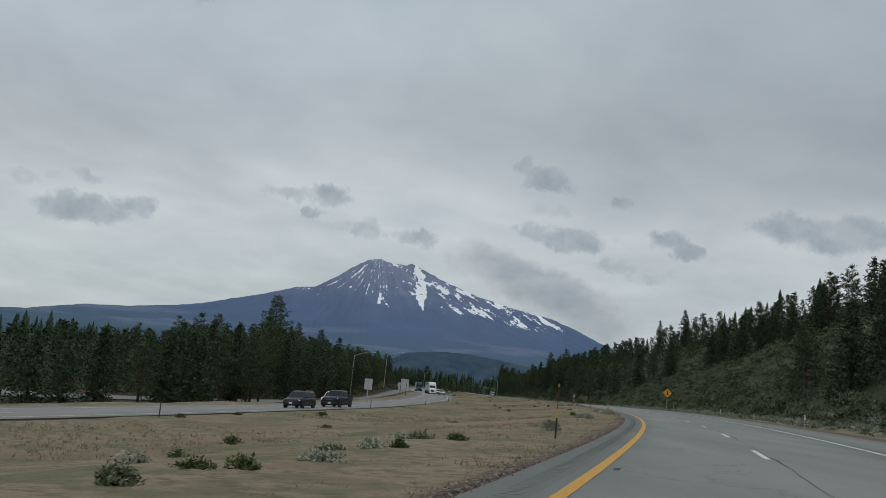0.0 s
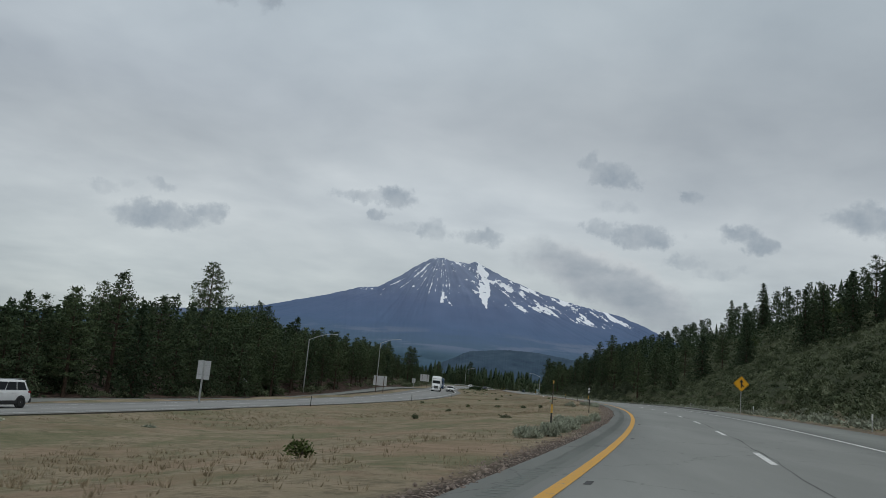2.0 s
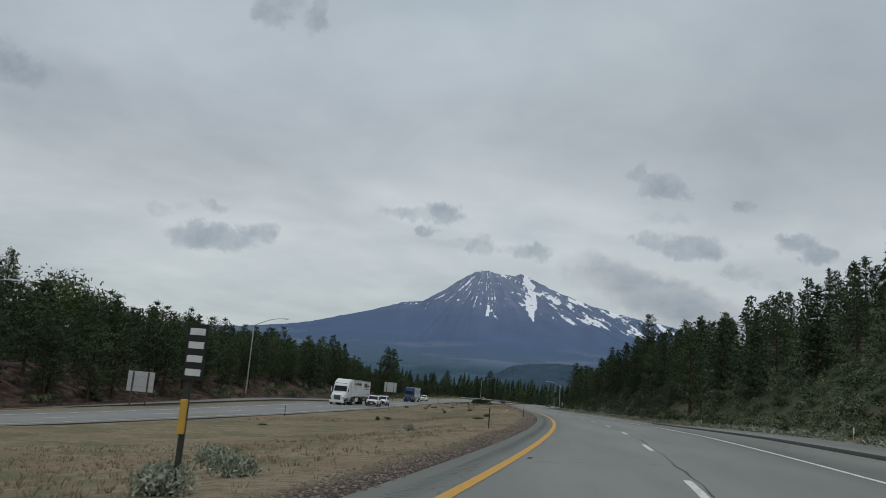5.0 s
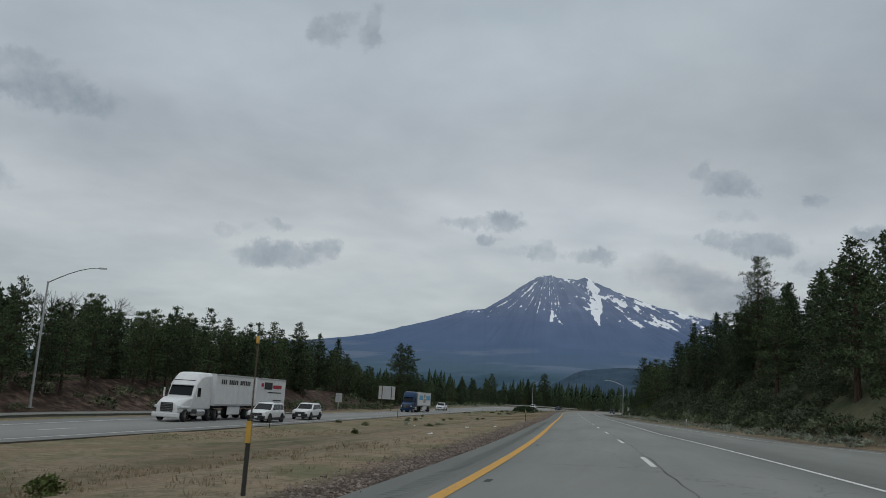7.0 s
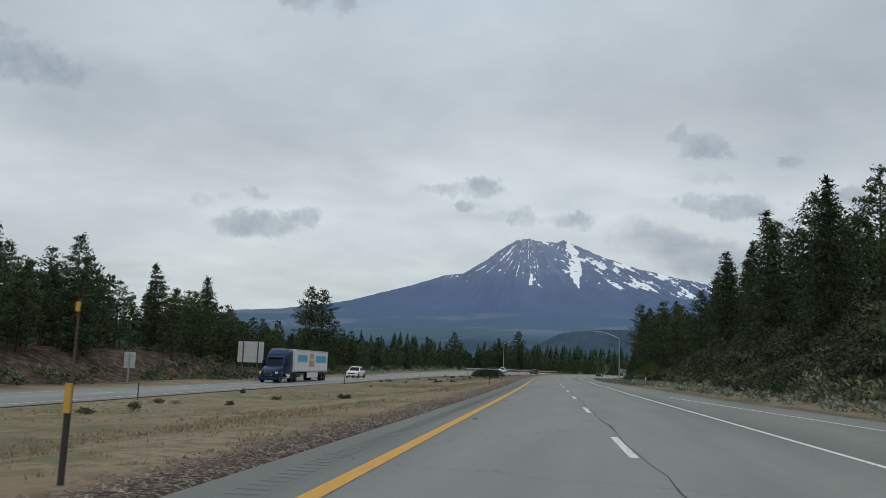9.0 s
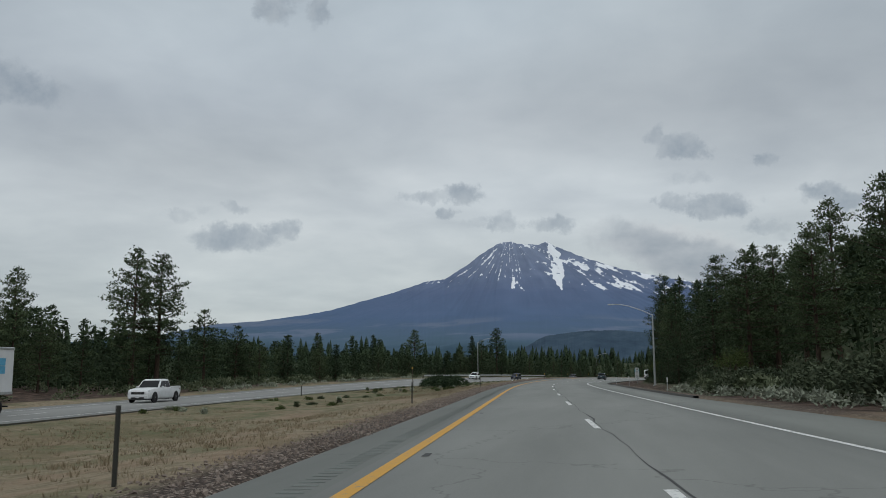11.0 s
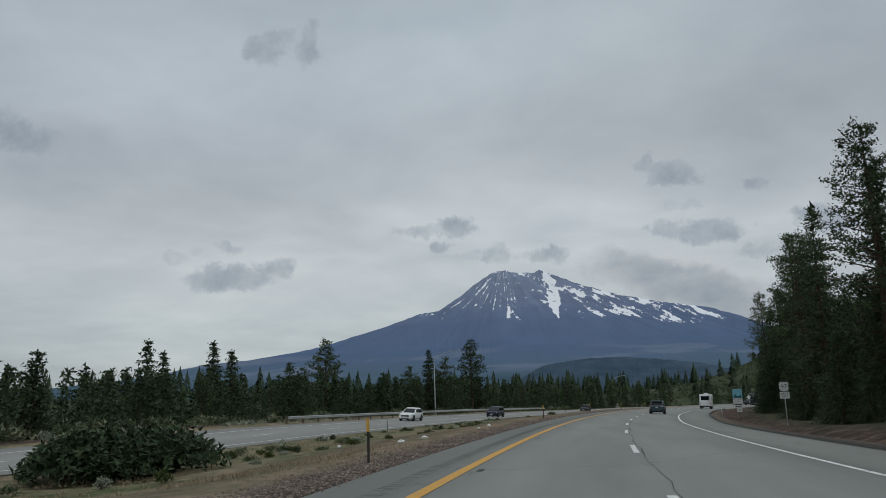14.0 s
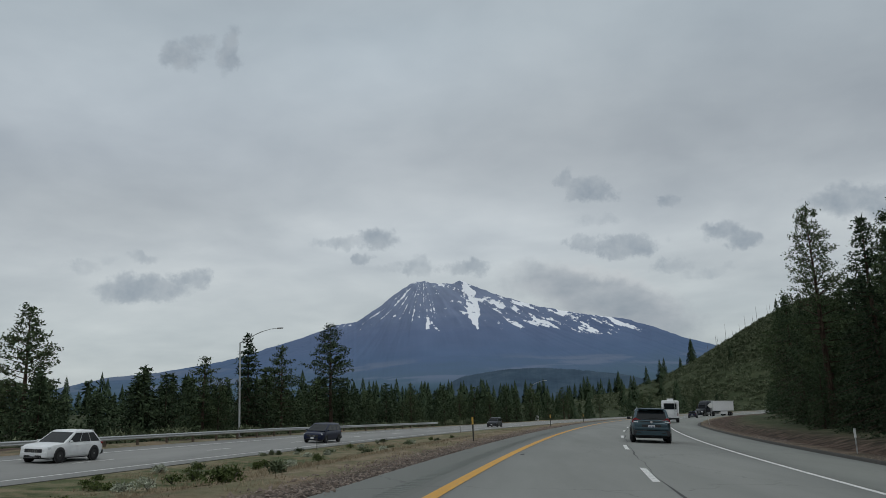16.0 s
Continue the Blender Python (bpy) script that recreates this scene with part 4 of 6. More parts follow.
def mass(name, spots, protos, mat, label, category):
    vs, fs, c = [], [], 0
    for k, (x, y, z, sc, turn) in enumerate(spots):
        pv, pf = protos[k % len(protos)]
        ct, st = math.cos(turn), math.sin(turn)
        q = pv * sc
        vs.append(np.stack([q[:, 0] * ct - q[:, 1] * st + x, q[:, 0] * st + q[:, 1] * ct + y, q[:, 2] + z], -1))
        fs.append(pf + c)
        c += len(pv)
    return tagged(new(name, mesh_of(name, np.concatenate(vs), np.concatenate(fs), mat)), label, category, kind="stuff")


fars = [far_tree(rng, 11, 2.7) for _ in range(8)]
spots = []
for _ in range(2100):
    s = rng.uniform(20, 1450)
    if rng.random() < 0.5:
        l = rng.uniform(-400, -88)
        if s < 345:
            continue
    else:
        l = rng.uniform(72, 400)
    if 640 < s and rng.random() < 0.6:
        s = rng.uniform(700, 1480)
        l = rng.uniform(-330, 330)
        if -60 < l < 70 and s < 1000:
            continue
        if s > 760 and 24 < abs(l + 6) < 170 and rng.random() < 0.75:
            continue
    x, y = plan(s, l)
    spots.append((float(x), float(y), float(ground_z(s, l)) - 0.5, rng.uniform(0.6, 1.25) * (1.35 if s > 700 else 1.0), rng.uniform(0, 6.28)))


def mid_tree(seed):
    """A conifer of about a thousand slim triangles, for the rows behind."""
    rg1 = random.Random(seed)
    v, f = tube([(0, 0, 0), (0, 0, 12)], [0.2, 0.03], 4)
    f = [t for q in f for t in ((q[0], q[1], q[2]), (q[0], q[2], q[3]))]
    for w in range(23):
        u = 0.06 + 0.94 * w / 23
        r = 3.0 * (1 - u) ** 0.8 * rg1.uniform(0.75, 1.15) + 0.2
        for b in range(5):
            a = rg1.uniform(0, 6.28)
            for q in (0.5, 1.0):
                c = (math.cos(a) * r * q, math.sin(a) * r * q, 12 * u - 0.22 * r * q)
                pv, pf = puffs(rg1, c, 2, 0.27, 0.66, (math.cos(a) * 0.6, math.sin(a) * 0.6, -0.1), 0.7)
                k = len(v)
                v += pv
                f += [tuple(i + k for i in t) for t in pf]
    return np.array(v), np.array(f)


mass("conifers_behind", BACK, [mid_tree(70 + k) for k in range(5)], M_FIR, "dense dark conifers behind the front rows", "woods")
mass("distant_woods", spots, fars, M_FIR, "distant dark conifer woods", "woods")

# ---- scrub on the hill ----


def bush_proto(rng, count, r, h, size):
    v, f = [], []
    for _ in range(count):
        a, u = rng.uniform(0, 6.28), rng.random() ** 0.5
        q = rng.uniform(0.78, 1.0)
        # a few rounded lobes rather than one dome
        lobe = 0.80 + 0.20 * math.sin(3 * a + r * 7) * u
        c = (math.cos(a) * r * u * q * lobe, math.sin(a) * r * u * q * lobe, h * math.sqrt(max(0, 1 - u * u)) * q * lobe + 0.05)
        pv, pf = puffs(rng, c, 1, size * 0.25, size, (c[0] * 0.8, c[1] * 0.8, 0.7))
        k = len(v)
        v += pv
        f += [tuple(i + k for i in t) for t in pf]
    return np.array(v), np.array(f)


brush = [bush_proto(rng, 150, 1.25, 0.95, 0.24) for _ in range(8)]
thin_brush = [bush_proto(rng, 40, 1.25, 0.95, 0.46) for _ in range(8)]
spots, high = [], []
for _ in range(6400):
    s = rng.uniform(-10, 420)
    l = float(right_edge(s)) + 4.5 + 70 * rng.random() ** 1.5
    x, y = plan(s, l)
    (spots if l - float(right_edge(s)) < 26 else high).append((float(x), float(y), float(ground_z(s, l)) - 0.1, rng.uniform(0.5, 1.35), rng.uniform(0, 6.28)))
for _ in range(5200):
    x, y = rng.gauss(205, 55), rng.gauss(1080, 45)
    d = np.hypot(_x - x, _y - y)
    k = int(d.argmin())
    if d[k] < 34:
        continue
    side = (x - _x[k]) * math.cos(_psi[k]) + (y - _y[k]) * math.sin(_psi[k])
    along = (y - _y[k]) * math.cos(_psi[k]) - (x - _x[k]) * math.sin(_psi[k])
    high.append((x, y, float(ground_z(SD[k] + along, side)) - 0.2, rng.uniform(1.2, 2.6), rng.uniform(0, 6.28)))
mass("hillside_brush", spots, brush, M_SHRUB, "dull green manzanita scrub covering the hillside", "scrub")
mass("upper_brush", high, thin_brush, M_SHRUB, "dull green scrub on the higher slopes", "scrub")

# ---- small builders ----
def bm_mesh(name, bm, mat, smooth=False):
    me = bpy.data.meshes.new(name)
    bm.to_mesh(me)
    bm.free()
    for m in mat if isinstance(mat, (list, tuple)) else [mat]:
        me.materials.append(m)
    if smooth:
        me.polygons.foreach_set("use_smooth", np.ones(len(me.polygons), bool))
    return me


def block(size, at=(0, 0, 0), bevel=0.0, turn=None):
    """A bevelled box as a bmesh; at is its middle."""
    bm = bmesh.new()
    bmesh.ops.create_cube(bm, size=1.0)
    bmesh.ops.scale(bm, vec=size, verts=bm.verts)
    if bevel:
        bmesh.ops.bevel(bm, geom=bm.edges[:], offset=bevel, segments=2, affect="EDGES", profile=0.6)
    if turn:
        bmesh.ops.rotate(bm, verts=bm.verts, matrix=Euler([radians(a) for a in turn]).to_matrix())
    bmesh.ops.translate(bm, verts=bm.verts, vec=at)
    return bm


def rod(r0, r1, length, at=(0, 0, 0), axis="z", sides=14):
    bm = bmesh.new()
    bmesh.ops.create_cone(bm, cap_ends=True, segments=sides, radius1=r0, radius2=r1, depth=length)
    if axis == "x":
        bmesh.ops.rotate(bm, verts=bm.verts, matrix=Matrix.Rotation(radians(90), 3, "Y"))
    if axis == "y":
        bmesh.ops.rotate(bm, verts=bm.verts, matrix=Matrix.Rotation(radians(90), 3, "X"))
    bmesh.ops.translate(bm, verts=bm.verts, vec=at)
    return bm


def joined(*bms):
    out = bmesh.new()
    for b in bms:
        me = bpy.data.meshes.new("piece")
        b.to_mesh(me)
        b.free()
        out.from_mesh(me)
        bpy.data.meshes.remove(me)
    return out


def slab(points, thick, axis="y", bevel=0.0):
    """A flat plate: 2D points in the plane across axis, extruded by thick."""
    bm = bmesh.new()
    put = {"y": lambda a, b: (a, 0, b), "x": lambda a, b: (0, a, b), "z": lambda a, b: (a, b, 0)}[axis]
    f = bm.faces.new([bm.verts.new(put(*p)) for p in points])
    r = bmesh.ops.extrude_face_region(bm, geom=[f])
    vec = {"y": (0, thick, 0), "x": (thick, 0, 0), "z": (0, 0, thick)}[axis]
    bmesh.ops.translate(bm, verts=[v for v in r["geom"] if isinstance(v, bmesh.types.BMVert)], vec=vec)
    bmesh.ops.recalc_face_normals(bm, faces=bm.faces)
    return bm


def add(name, bm, mat, parent, label="", smooth=False):
    return part(name, bm_mesh(name, bm, mat, smooth), parent, label)


def root_at(name, s, l, label, category, group="", face=0.0, lift=0.0, zfun=ground_z, lean=True):
    """An empty at the station, its y axis along the road; face turns it, degrees."""
    ob = new(name)
    x, y = plan(s, l)
    roll = math.atan(float(tilt(s))) if lean else 0.0
    m = Matrix.Translation((float(x), float(y), float(zfun(s, l)) + lift)) @ Matrix.Rotation(float(heading(s)), 4, "Z")
    if lean:
        m = m @ Matrix.Rotation(-roll, 4, "Y")
    ob.matrix_basis = m @ Matrix.Rotation(radians(face), 4, "Z")
    return tagged(ob, label, category, group)


def own_z(s, l):
    return road_z(s) + tilt(s) * l


# ---- materials of things ----
M_STEEL = plain("galvanised_steel", (0.42, 0.43, 0.43), 0.45, 0.6, 0.15)
M_SIGNBACK = plain("sign_back_aluminium", (0.50, 0.51, 0.52), 0.55, 0.25, 0.1)
M_POSTWOOD = plain("sign_post_wood", (0.10, 0.075, 0.055), 0.85)
M_SIGNYEL = plain("yellow_sign_sheet", (0.72, 0.36, 0.012), 0.5, 0, 0.05)
M_BLACK = plain("black_paint", (0.012, 0.012, 0.013), 0.5)
M_SIGNWHITE = plain("white_sign_sheet", (0.62, 0.63, 0.62), 0.55, 0, 0.06)
M_SIGNBLUE = plain("blue_sign_sheet", (0.17, 0.42, 0.50), 0.5, 0, 0.2, 3.0)
M_SIGNTEAL = plain("dark_teal_ink", (0.025, 0.10, 0.13), 0.5, 0, 0.2, 3.0)
M_DELIN = plain("amber_reflector_sheet", (0.56, 0.33, 0.06), 0.5, 0, 0.12)
M_POSTDARK = plain("dark_marker_post", (0.035, 0.035, 0.03), 0.7)
M_RUBBER = plain("tyre_rubber", (0.014, 0.014, 0.015), 0.85)
M_RIM = plain("alloy_rim", (0.36, 0.37, 0.38), 0.3, 0.85)
M_GLASS = plain("tinted_car_glass", (0.008, 0.010, 0.012), 0.10, 0.0, 0.05, 2.0, 0.16)
M_TRIM = plain("black_plastic_trim", (0.022, 0.022, 0.024), 0.6)
M_CHROME = plain("bright_metal", (0.6, 0.6, 0.61), 0.2, 1.0, 0.05)
M_TAIL = plain("red_lamp_glass", (0.20, 0.012, 0.015), 0.15, 0, 0.1)
M_HEAD = plain("clear_lamp_glass", (0.62, 0.64, 0.66), 0.12, 0.1, 0.1)
M_PLATE = plain("plate_white", (0.58, 0.60, 0.62), 0.5)
M_PLATEBAR = plain("plate_dark_bars", (0.05, 0.06, 0.12), 0.5)
M_SILVER = plain("silver_skid_plate", (0.30, 0.33, 0.34), 0.35, 0.4)


def paint(name, color, metal=0.25):
    n = material(name, 0.3, metal, 0.2)
    n.bsdf.inputs["Coat Weight"].default_value = 0.07
    n.bsdf.inputs["Coat Roughness"].default_value = 0.06
    dust = n.noise(n.obj, 2.5, 5.0, 0.6)[0]
    n.put(n.base, n.ramp(dust, [(0.3, tuple(c * 0.9 for c in color)), (0.75, tuple(min(1, c * 1.08) for c in color))]))
    return n.mat


P_TEAL = paint("slate_teal_paint", (0.050, 0.080, 0.096), 0.45)
P_WHITE = paint("white_paint", (0.66, 0.67, 0.68), 0.0)
P_DARK = paint("black_blue_paint", (0.006, 0.010, 0.032), 0.0)
P_GREY = paint("dark_grey_paint", (0.018, 0.022, 0.028), 0.1)
P_BLUE = paint("deep_blue_paint", (0.010, 0.036, 0.090), 0.2)
M_BOX = plain("white_trailer_sheet", (0.64, 0.65, 0.66), 0.45, 0.0, 0.06, 1.5)

# ---- vehicles ----
WHEELS = {}


def wheel_meshes(r, width, dual):
    key = (r, width, dual)
    if key not in WHEELS:
        prof = [(r * 0.62, -0.46), (r * 0.80, -0.5), (r * 0.97, -0.42), (r, -0.25), (r, 0.25), (r * 0.97, 0.42), (r * 0.80, 0.5), (r * 0.62, 0.46)]
        seg = 28
        v = [(w * width, q * math.cos(2 * math.pi * k / seg), q * math.sin(2 * math.pi * k / seg)) for k in range(seg) for q, w in prof]
        m = len(prof)
        f = [(k * m + j, k * m + j + 1, ((k + 1) % seg) * m + j + 1, ((k + 1) % seg) * m + j) for k in range(seg) for j in range(m - 1)]
        tyre = mesh_of("tyre", v, f, M_RUBBER, True)
        pieces = [rod(r * 0.63, r * 0.60, width * 0.35, (0, 0, 0), "x", 24), rod(r * 0.14, r * 0.12, width * 0.3, (width * 0.3, 0, 0), "x", 12)]
        for k in range(5 if not dual else 8):
            a = 360 / (5 if not dual else 8) * k
            for o in (-8, 8) if not dual else (0,):
                b = block((width * 0.16, r * 0.09, r * 0.52), (width * 0.30, 0, r * 0.33))
                bmesh.ops.rotate(b, verts=b.verts, matrix=Matrix.Rotation(radians(a + o), 3, "X"))
                pieces.append(b)
        pieces.append(rod(r * 0.64, r * 0.60, width * 0.10, (width * 0.34, 0, 0), "x", 24))
        bm = joined(*pieces[:-1])
        pieces[-1].free()
        WHEELS[key] = (tyre, bm_mesh("rim", bm, M_RIM), bm_mesh("brake_disc", rod(r * 0.5, r * 0.5, 0.03, (width * 0.19, 0, 0), "x", 20), M_TRIM))
    return WHEELS[key]


def wheel(parent, x, y, r, width=0.23, dual=False):
    tyre, rim, disc = wheel_meshes(r, width, dual)
    w = part("wheel", tyre, parent, "black tyre on alloy rim")
    w.name = "wheel"
    w.matrix_basis = Matrix.Translation((x, y, r)) @ (Matrix.Rotation(math.pi, 4, "Z") if x < 0 else Matrix())
    part("rim", rim, w)
    part("brake_disc", disc, w)


def loft(stations, close=True):
    """Skin half cross-sections [(y, [(x, z), ...])] mirrored about x = 0."""
    bm = bmesh.new()
    loops = []
    for y, half in stations:
        full = half + [(-x, z) for x, z in reversed(half) if abs(x) > 1e-6]
        loops.append([bm.verts.new((x, y, z)) for x, z in full])
    for a, b in zip(loops, loops[1:]):
        m = len(a)
        for k in range(m if close else m - 1):
            bm.faces.new((a[k], a[(k + 1) % m], b[(k + 1) % m], b[k]))
    bm.faces.new(loops[0])
    bm.faces.new(list(reversed(loops[-1])))
    bmesh.ops.recalc_face_normals(bm, faces=bm.faces)
    return bm


def soften(ob, offset=0.03, segments=2):
    m = ob.modifiers.new("soft_edges", "BEVEL")
    m.width, m.segments, m.limit_method, m.angle_limit = offset, segments, "ANGLE", radians(28)
    ob.data.polygons.foreach_set("use_smooth", np.ones(len(ob.data.polygons), bool))
    return ob


def pane(parent, name, pts, mat=None, push=0.012, label=""):
    """A thin glass plate on four corners, pushed outwards along its normal."""
    p = [Vector(q) for q in pts]
    nrm = (p[1] - p[0]).cross(p[3] - p[0]).normalized()
    c = sum(p, Vector()) / 4
    if nrm.dot(c - Vector((0, c.y * 0.9, 0.9))) < 0:
        nrm = -nrm
    bm = bmesh.new()
    lo = [bm.verts.new(q - nrm * 0.01) for q in p]
    hi = [bm.verts.new(q + nrm * push) for q in p]
    bm.faces.new(hi)
    bm.faces.new(list(reversed(lo)))
    for k in range(4):
        bm.faces.new((lo[k], lo[(k + 1) % 4], hi[(k + 1) % 4], hi[k]))
    bmesh.ops.recalc_face_normals(bm, faces=bm.faces)
    return add(name, bm, mat or M_GLASS, parent, label)


def lerp(a, b, u):
    return tuple(p + (q - p) * u for p, q in zip(a, b))


def quad_inset(c, u0, u1, v0, v1):
    """Corner patch of the quad c (low front, low rear, high rear, high front)."""
    def at(u, v):
        return lerp(lerp(c[0], c[1], u), lerp(c[3], c[2], u), v)
    return [at(u0, v0), at(u1, v0), at(u1, v1), at(u0, v1)]


def car(name, s, l, label, body, L=4.5, Wd=1.80, H=1.60, belt=1.02, hood=0.98, wr=1.15, roof_f=0.35, roof_r=-1.75, rear_b=-2.05, r=0.34, oncoming=True, pickup=False, splits=(0.0, 0.36, 0.70, 1.0), rails=True, zf=None, clad=True, hatch=False, group="vehicles on the highway", category="car"):
    """A passenger car. wr: windscreen foot, roof_f and roof_r: the roof's ends, rear_b: rear window foot, all along y."""
    root = root_at(name, s, l, label, category, group, 180 if oncoming else 0, 0.008, zf or own_z)
    w, h2, sill = Wd / 2, L / 2, 0.27
    def sec(y, zt, k, zb=sill, crown=0.03, fl=1.0):
        ww = w * k
        return (y, [(0, zb), (ww * 0.88, zb), (ww * 0.97, zb + 0.10), (ww, zb + (zt - zb) * 0.45), (ww * 0.985, zb + (zt - zb) * 0.72), (ww * 0.93, zt - 0.02), (ww * 0.84, zt + 0.01), (0, zt + crown)])
    st = [sec(h2, hood - 0.30, 0.74, 0.36), sec(h2 - 0.10, hood - 0.16, 0.90, 0.30), sec(h2 - 0.42, hood - 0.06, 0.975), sec(h2 - 1.0, hood, 1.0), sec(wr, belt, 1.0, crown=0.02), sec(0.0, belt, 1.0), sec(-h2 + 1.0, belt + 0.03, 1.0),
          sec(-h2 + 0.40, belt + 0.03, 0.985), sec(-h2 + 0.12, belt - 0.02, 0.93, 0.32), sec(-h2, belt - 0.16, 0.86, 0.40)]
    soften(add("body", loft(list(reversed(st))), body, root), 0.02)
    # glasshouse
    wt, wl = w * 0.76, w * 0.93
    front_low, front_high = (wr, belt - 0.02), (roof_f, H - 0.05)
    rear_low, rear_high = (rear_b, belt - 0.02), (roof_r, H - 0.06)
    bm = bmesh.new()
    def ring(pf, pr, ww, z0):
        return [bm.verts.new(q) for q in ((ww, pf, z0), (-ww, pf, z0), (-ww, pr, z0), (ww, pr, z0))]
    a = ring(wr, rear_b, wl, belt - 0.03)
    midz = H - 0.10
    b = ring(roof_f + 0.04, roof_r - 0.04, wt + 0.03, midz)
    c = ring(roof_f - 0.14, roof_r + 0.12, wt - 0.07, H - 0.02)
    d = ring(roof_f - 0.5, roof_r + 0.5, wt * 0.5, H)
    for lo, hi in ((a, b), (b, c), (c, d)):
        for k in range(4):
            bm.faces.new((lo[k], lo[(k + 1) % 4], hi[(k + 1) % 4], hi[k]))
    bm.faces.new(d)
    bm.faces.new(list(reversed(a)))
    bmesh.ops.recalc_face_normals(bm, faces=bm.faces)
    soften(add("cabin", bm, body, root), 0.03)
    fx, tx, bz, tz = wl, wt + 0.03, belt - 0.03, midz
    for sgn in (1, -1):
        side = [(sgn * fx, wr, bz), (sgn * fx, rear_b, bz), (sgn * tx, roof_r - 0.04, tz), (sgn * tx, roof_f + 0.04, tz)]
        for k in range(len(splits) - 1):
            u0, u1 = splits[k], splits[k + 1]
            pane(root, "side_window", quad_inset(side, 0.07 + 0.88 * u0 + 0.008, 0.07 + 0.88 * u1 - 0.012, 0.10, 0.90))
        mir = add("wing_mirror", joined(block((0.17, 0.10, 0.12), (sgn * (w + 0.09), wr - 0.38, belt + 0.07), 0.03), block((0.12, 0.05, 0.04), (sgn * (w + 0.0), wr - 0.36, belt + 0.02), 0.01)), M_TRIM if clad else body, root)
        add("headlight", block((0.36, 0.30, 0.15), (sgn * (w * 0.72), h2 - 0.24, hood - 0.22), 0.05), M_HEAD, root)
        if hatch:
            lamp = slab([(sgn * w * q, belt + z) for q, z in ((0.97, -0.12), (0.66, -0.10), (0.30, -0.045), (0.30, -0.01), (0.62, 0.02), (0.80, 0.12), (0.95, 0.03))], 0.20, "y")
            bmesh.ops.recalc_face_normals(lamp, faces=lamp.faces)
            bmesh.ops.translate(lamp, verts=lamp.verts, vec=(0, -h2 + 0.12, 0))
            tl = add("tail_light", lamp, M_TAIL, root, "dark red lamp tapering inwards")
            add("reversing_lamp", block((0.20, 0.02, 0.05), (sgn * w * 0.80, -h2 + 0.01, belt - 0.075), 0.008), M_HEAD, tl)
            add("exhaust_vent", block((0.16, 0.03, 0.035), (sgn * w * 0.62, -h2 - 0.09, 0.46), 0.008), M_BLACK, root)
        else:
            add("tail_light", block((0.30, 0.24, 0.15), (sgn * (w * 0.78), -h2 + 0.17, belt - 0.08), 0.04), M_TAIL, root)
        for k in range(2):
            add("door_handle", block((0.03, 0.20, 0.035), (sgn * (w + 0.004), 0.45 - 0.95 * k - 0.3, belt - 0.14), 0.01), body, root)
        if rails:
            add("roof_rail", block((0.04, (roof_f - roof_r) * 0.86, 0.045), (sgn * (wt - 0.06), (roof_f + roof_r) / 2, H + 0.025), 0.012), M_SILVER, root)
        for y in (h2 - 0.93, -h2 + 0.95):
            arch = rod(r * (1.2 if clad else 1.12), r * (1.2 if clad else 1.12), 0.05, (sgn * (w - 0.012), y, r + 0.01), "x", 30)
            add("wheel_arch", arch, M_TRIM, root)
            wheel(root, sgn * (w - 0.075), y, r)
        if clad:
            add("sill_trim", block((0.06, L - 2.3, 0.20), (sgn * (w - 0.005), 0, sill + 0.08), 0.02), M_TRIM, root)
    pane(root, "windscreen", quad_inset([(fx, wr, bz), (-fx, wr, bz), (-tx, roof_f + 0.04, tz), (tx, roof_f + 0.04, tz)], 0.06, 0.94, 0.06, 0.94))
    pane(root, "rear_window", quad_inset([(fx, rear_b, bz), (-fx, rear_b, bz), (-tx, roof_r - 0.04, tz), (tx, roof_r - 0.04, tz)], 0.07, 0.93, 0.10, 0.88))
    add("rear_spoiler", block((wt * 1.75, 0.26, 0.05), (0, roof_r - 0.10, H - 0.055), 0.02), body, root)
    add("grille", block((Wd * 0.56, 0.08, 0.20), (0, h2 - 0.02, hood - 0.36), 0.03), M_TRIM, root)
    add("front_bumper", block((Wd * 0.84, 0.16, 0.30), (0, h2 - 0.06, 0.47), 0.07), M_TRIM if clad else body, root)
    add("air_intake", block((Wd * 0.55, 0.05, 0.12), (0, h2 + 0.012, 0.38), 0.02), M_TRIM, root)
    for q in range(5):
        add("grille_bar", block((0.03, 0.03, 0.17), (-0.24 + 0.12 * q, h2 + 0.025, hood - 0.36), 0.006), M_CHROME, root)
    add("front_plate", block((0.31, 0.02, 0.16), (0, h2 + 0.035, 0.46), 0.004), M_PLATE, root)
    add("rear_bumper", block((Wd * 0.93, 0.20, 0.26), (0, -h2 + 0.06, 0.45), 0.06), M_TRIM, root)
    if hatch:
        panel = slab([(-w * 0.80, 0.36), (w * 0.80, 0.36), (w * 0.72, 0.54), (-w * 0.72, 0.54)], 0.07, "y", 0.015)
        bmesh.ops.translate(panel, verts=panel.verts, vec=(0, -h2 - 0.06, 0))
        add("bumper_panel", panel, body, root)
        add("bumper_bar", block((Wd * 0.88, 0.12, 0.13), (0, -h2 + 0.0, 0.645), 0.04), body, root)
        add("plate_recess", block((0.86, 0.03, 0.20), (0, -h2 - 0.002, belt - 0.29), 0.02), M_TRIM, root)
    else:
        add("skid_plate", block((Wd * 0.60, 0.05, 0.09), (0, -h2 - 0.055, 0.42), 0.02), M_SILVER, root)
    add("tailgate_band", block((Wd * 0.62, 0.03, 0.035), (0, -h2 + 0.03, belt - 0.05), 0.012), M_TRIM, root)
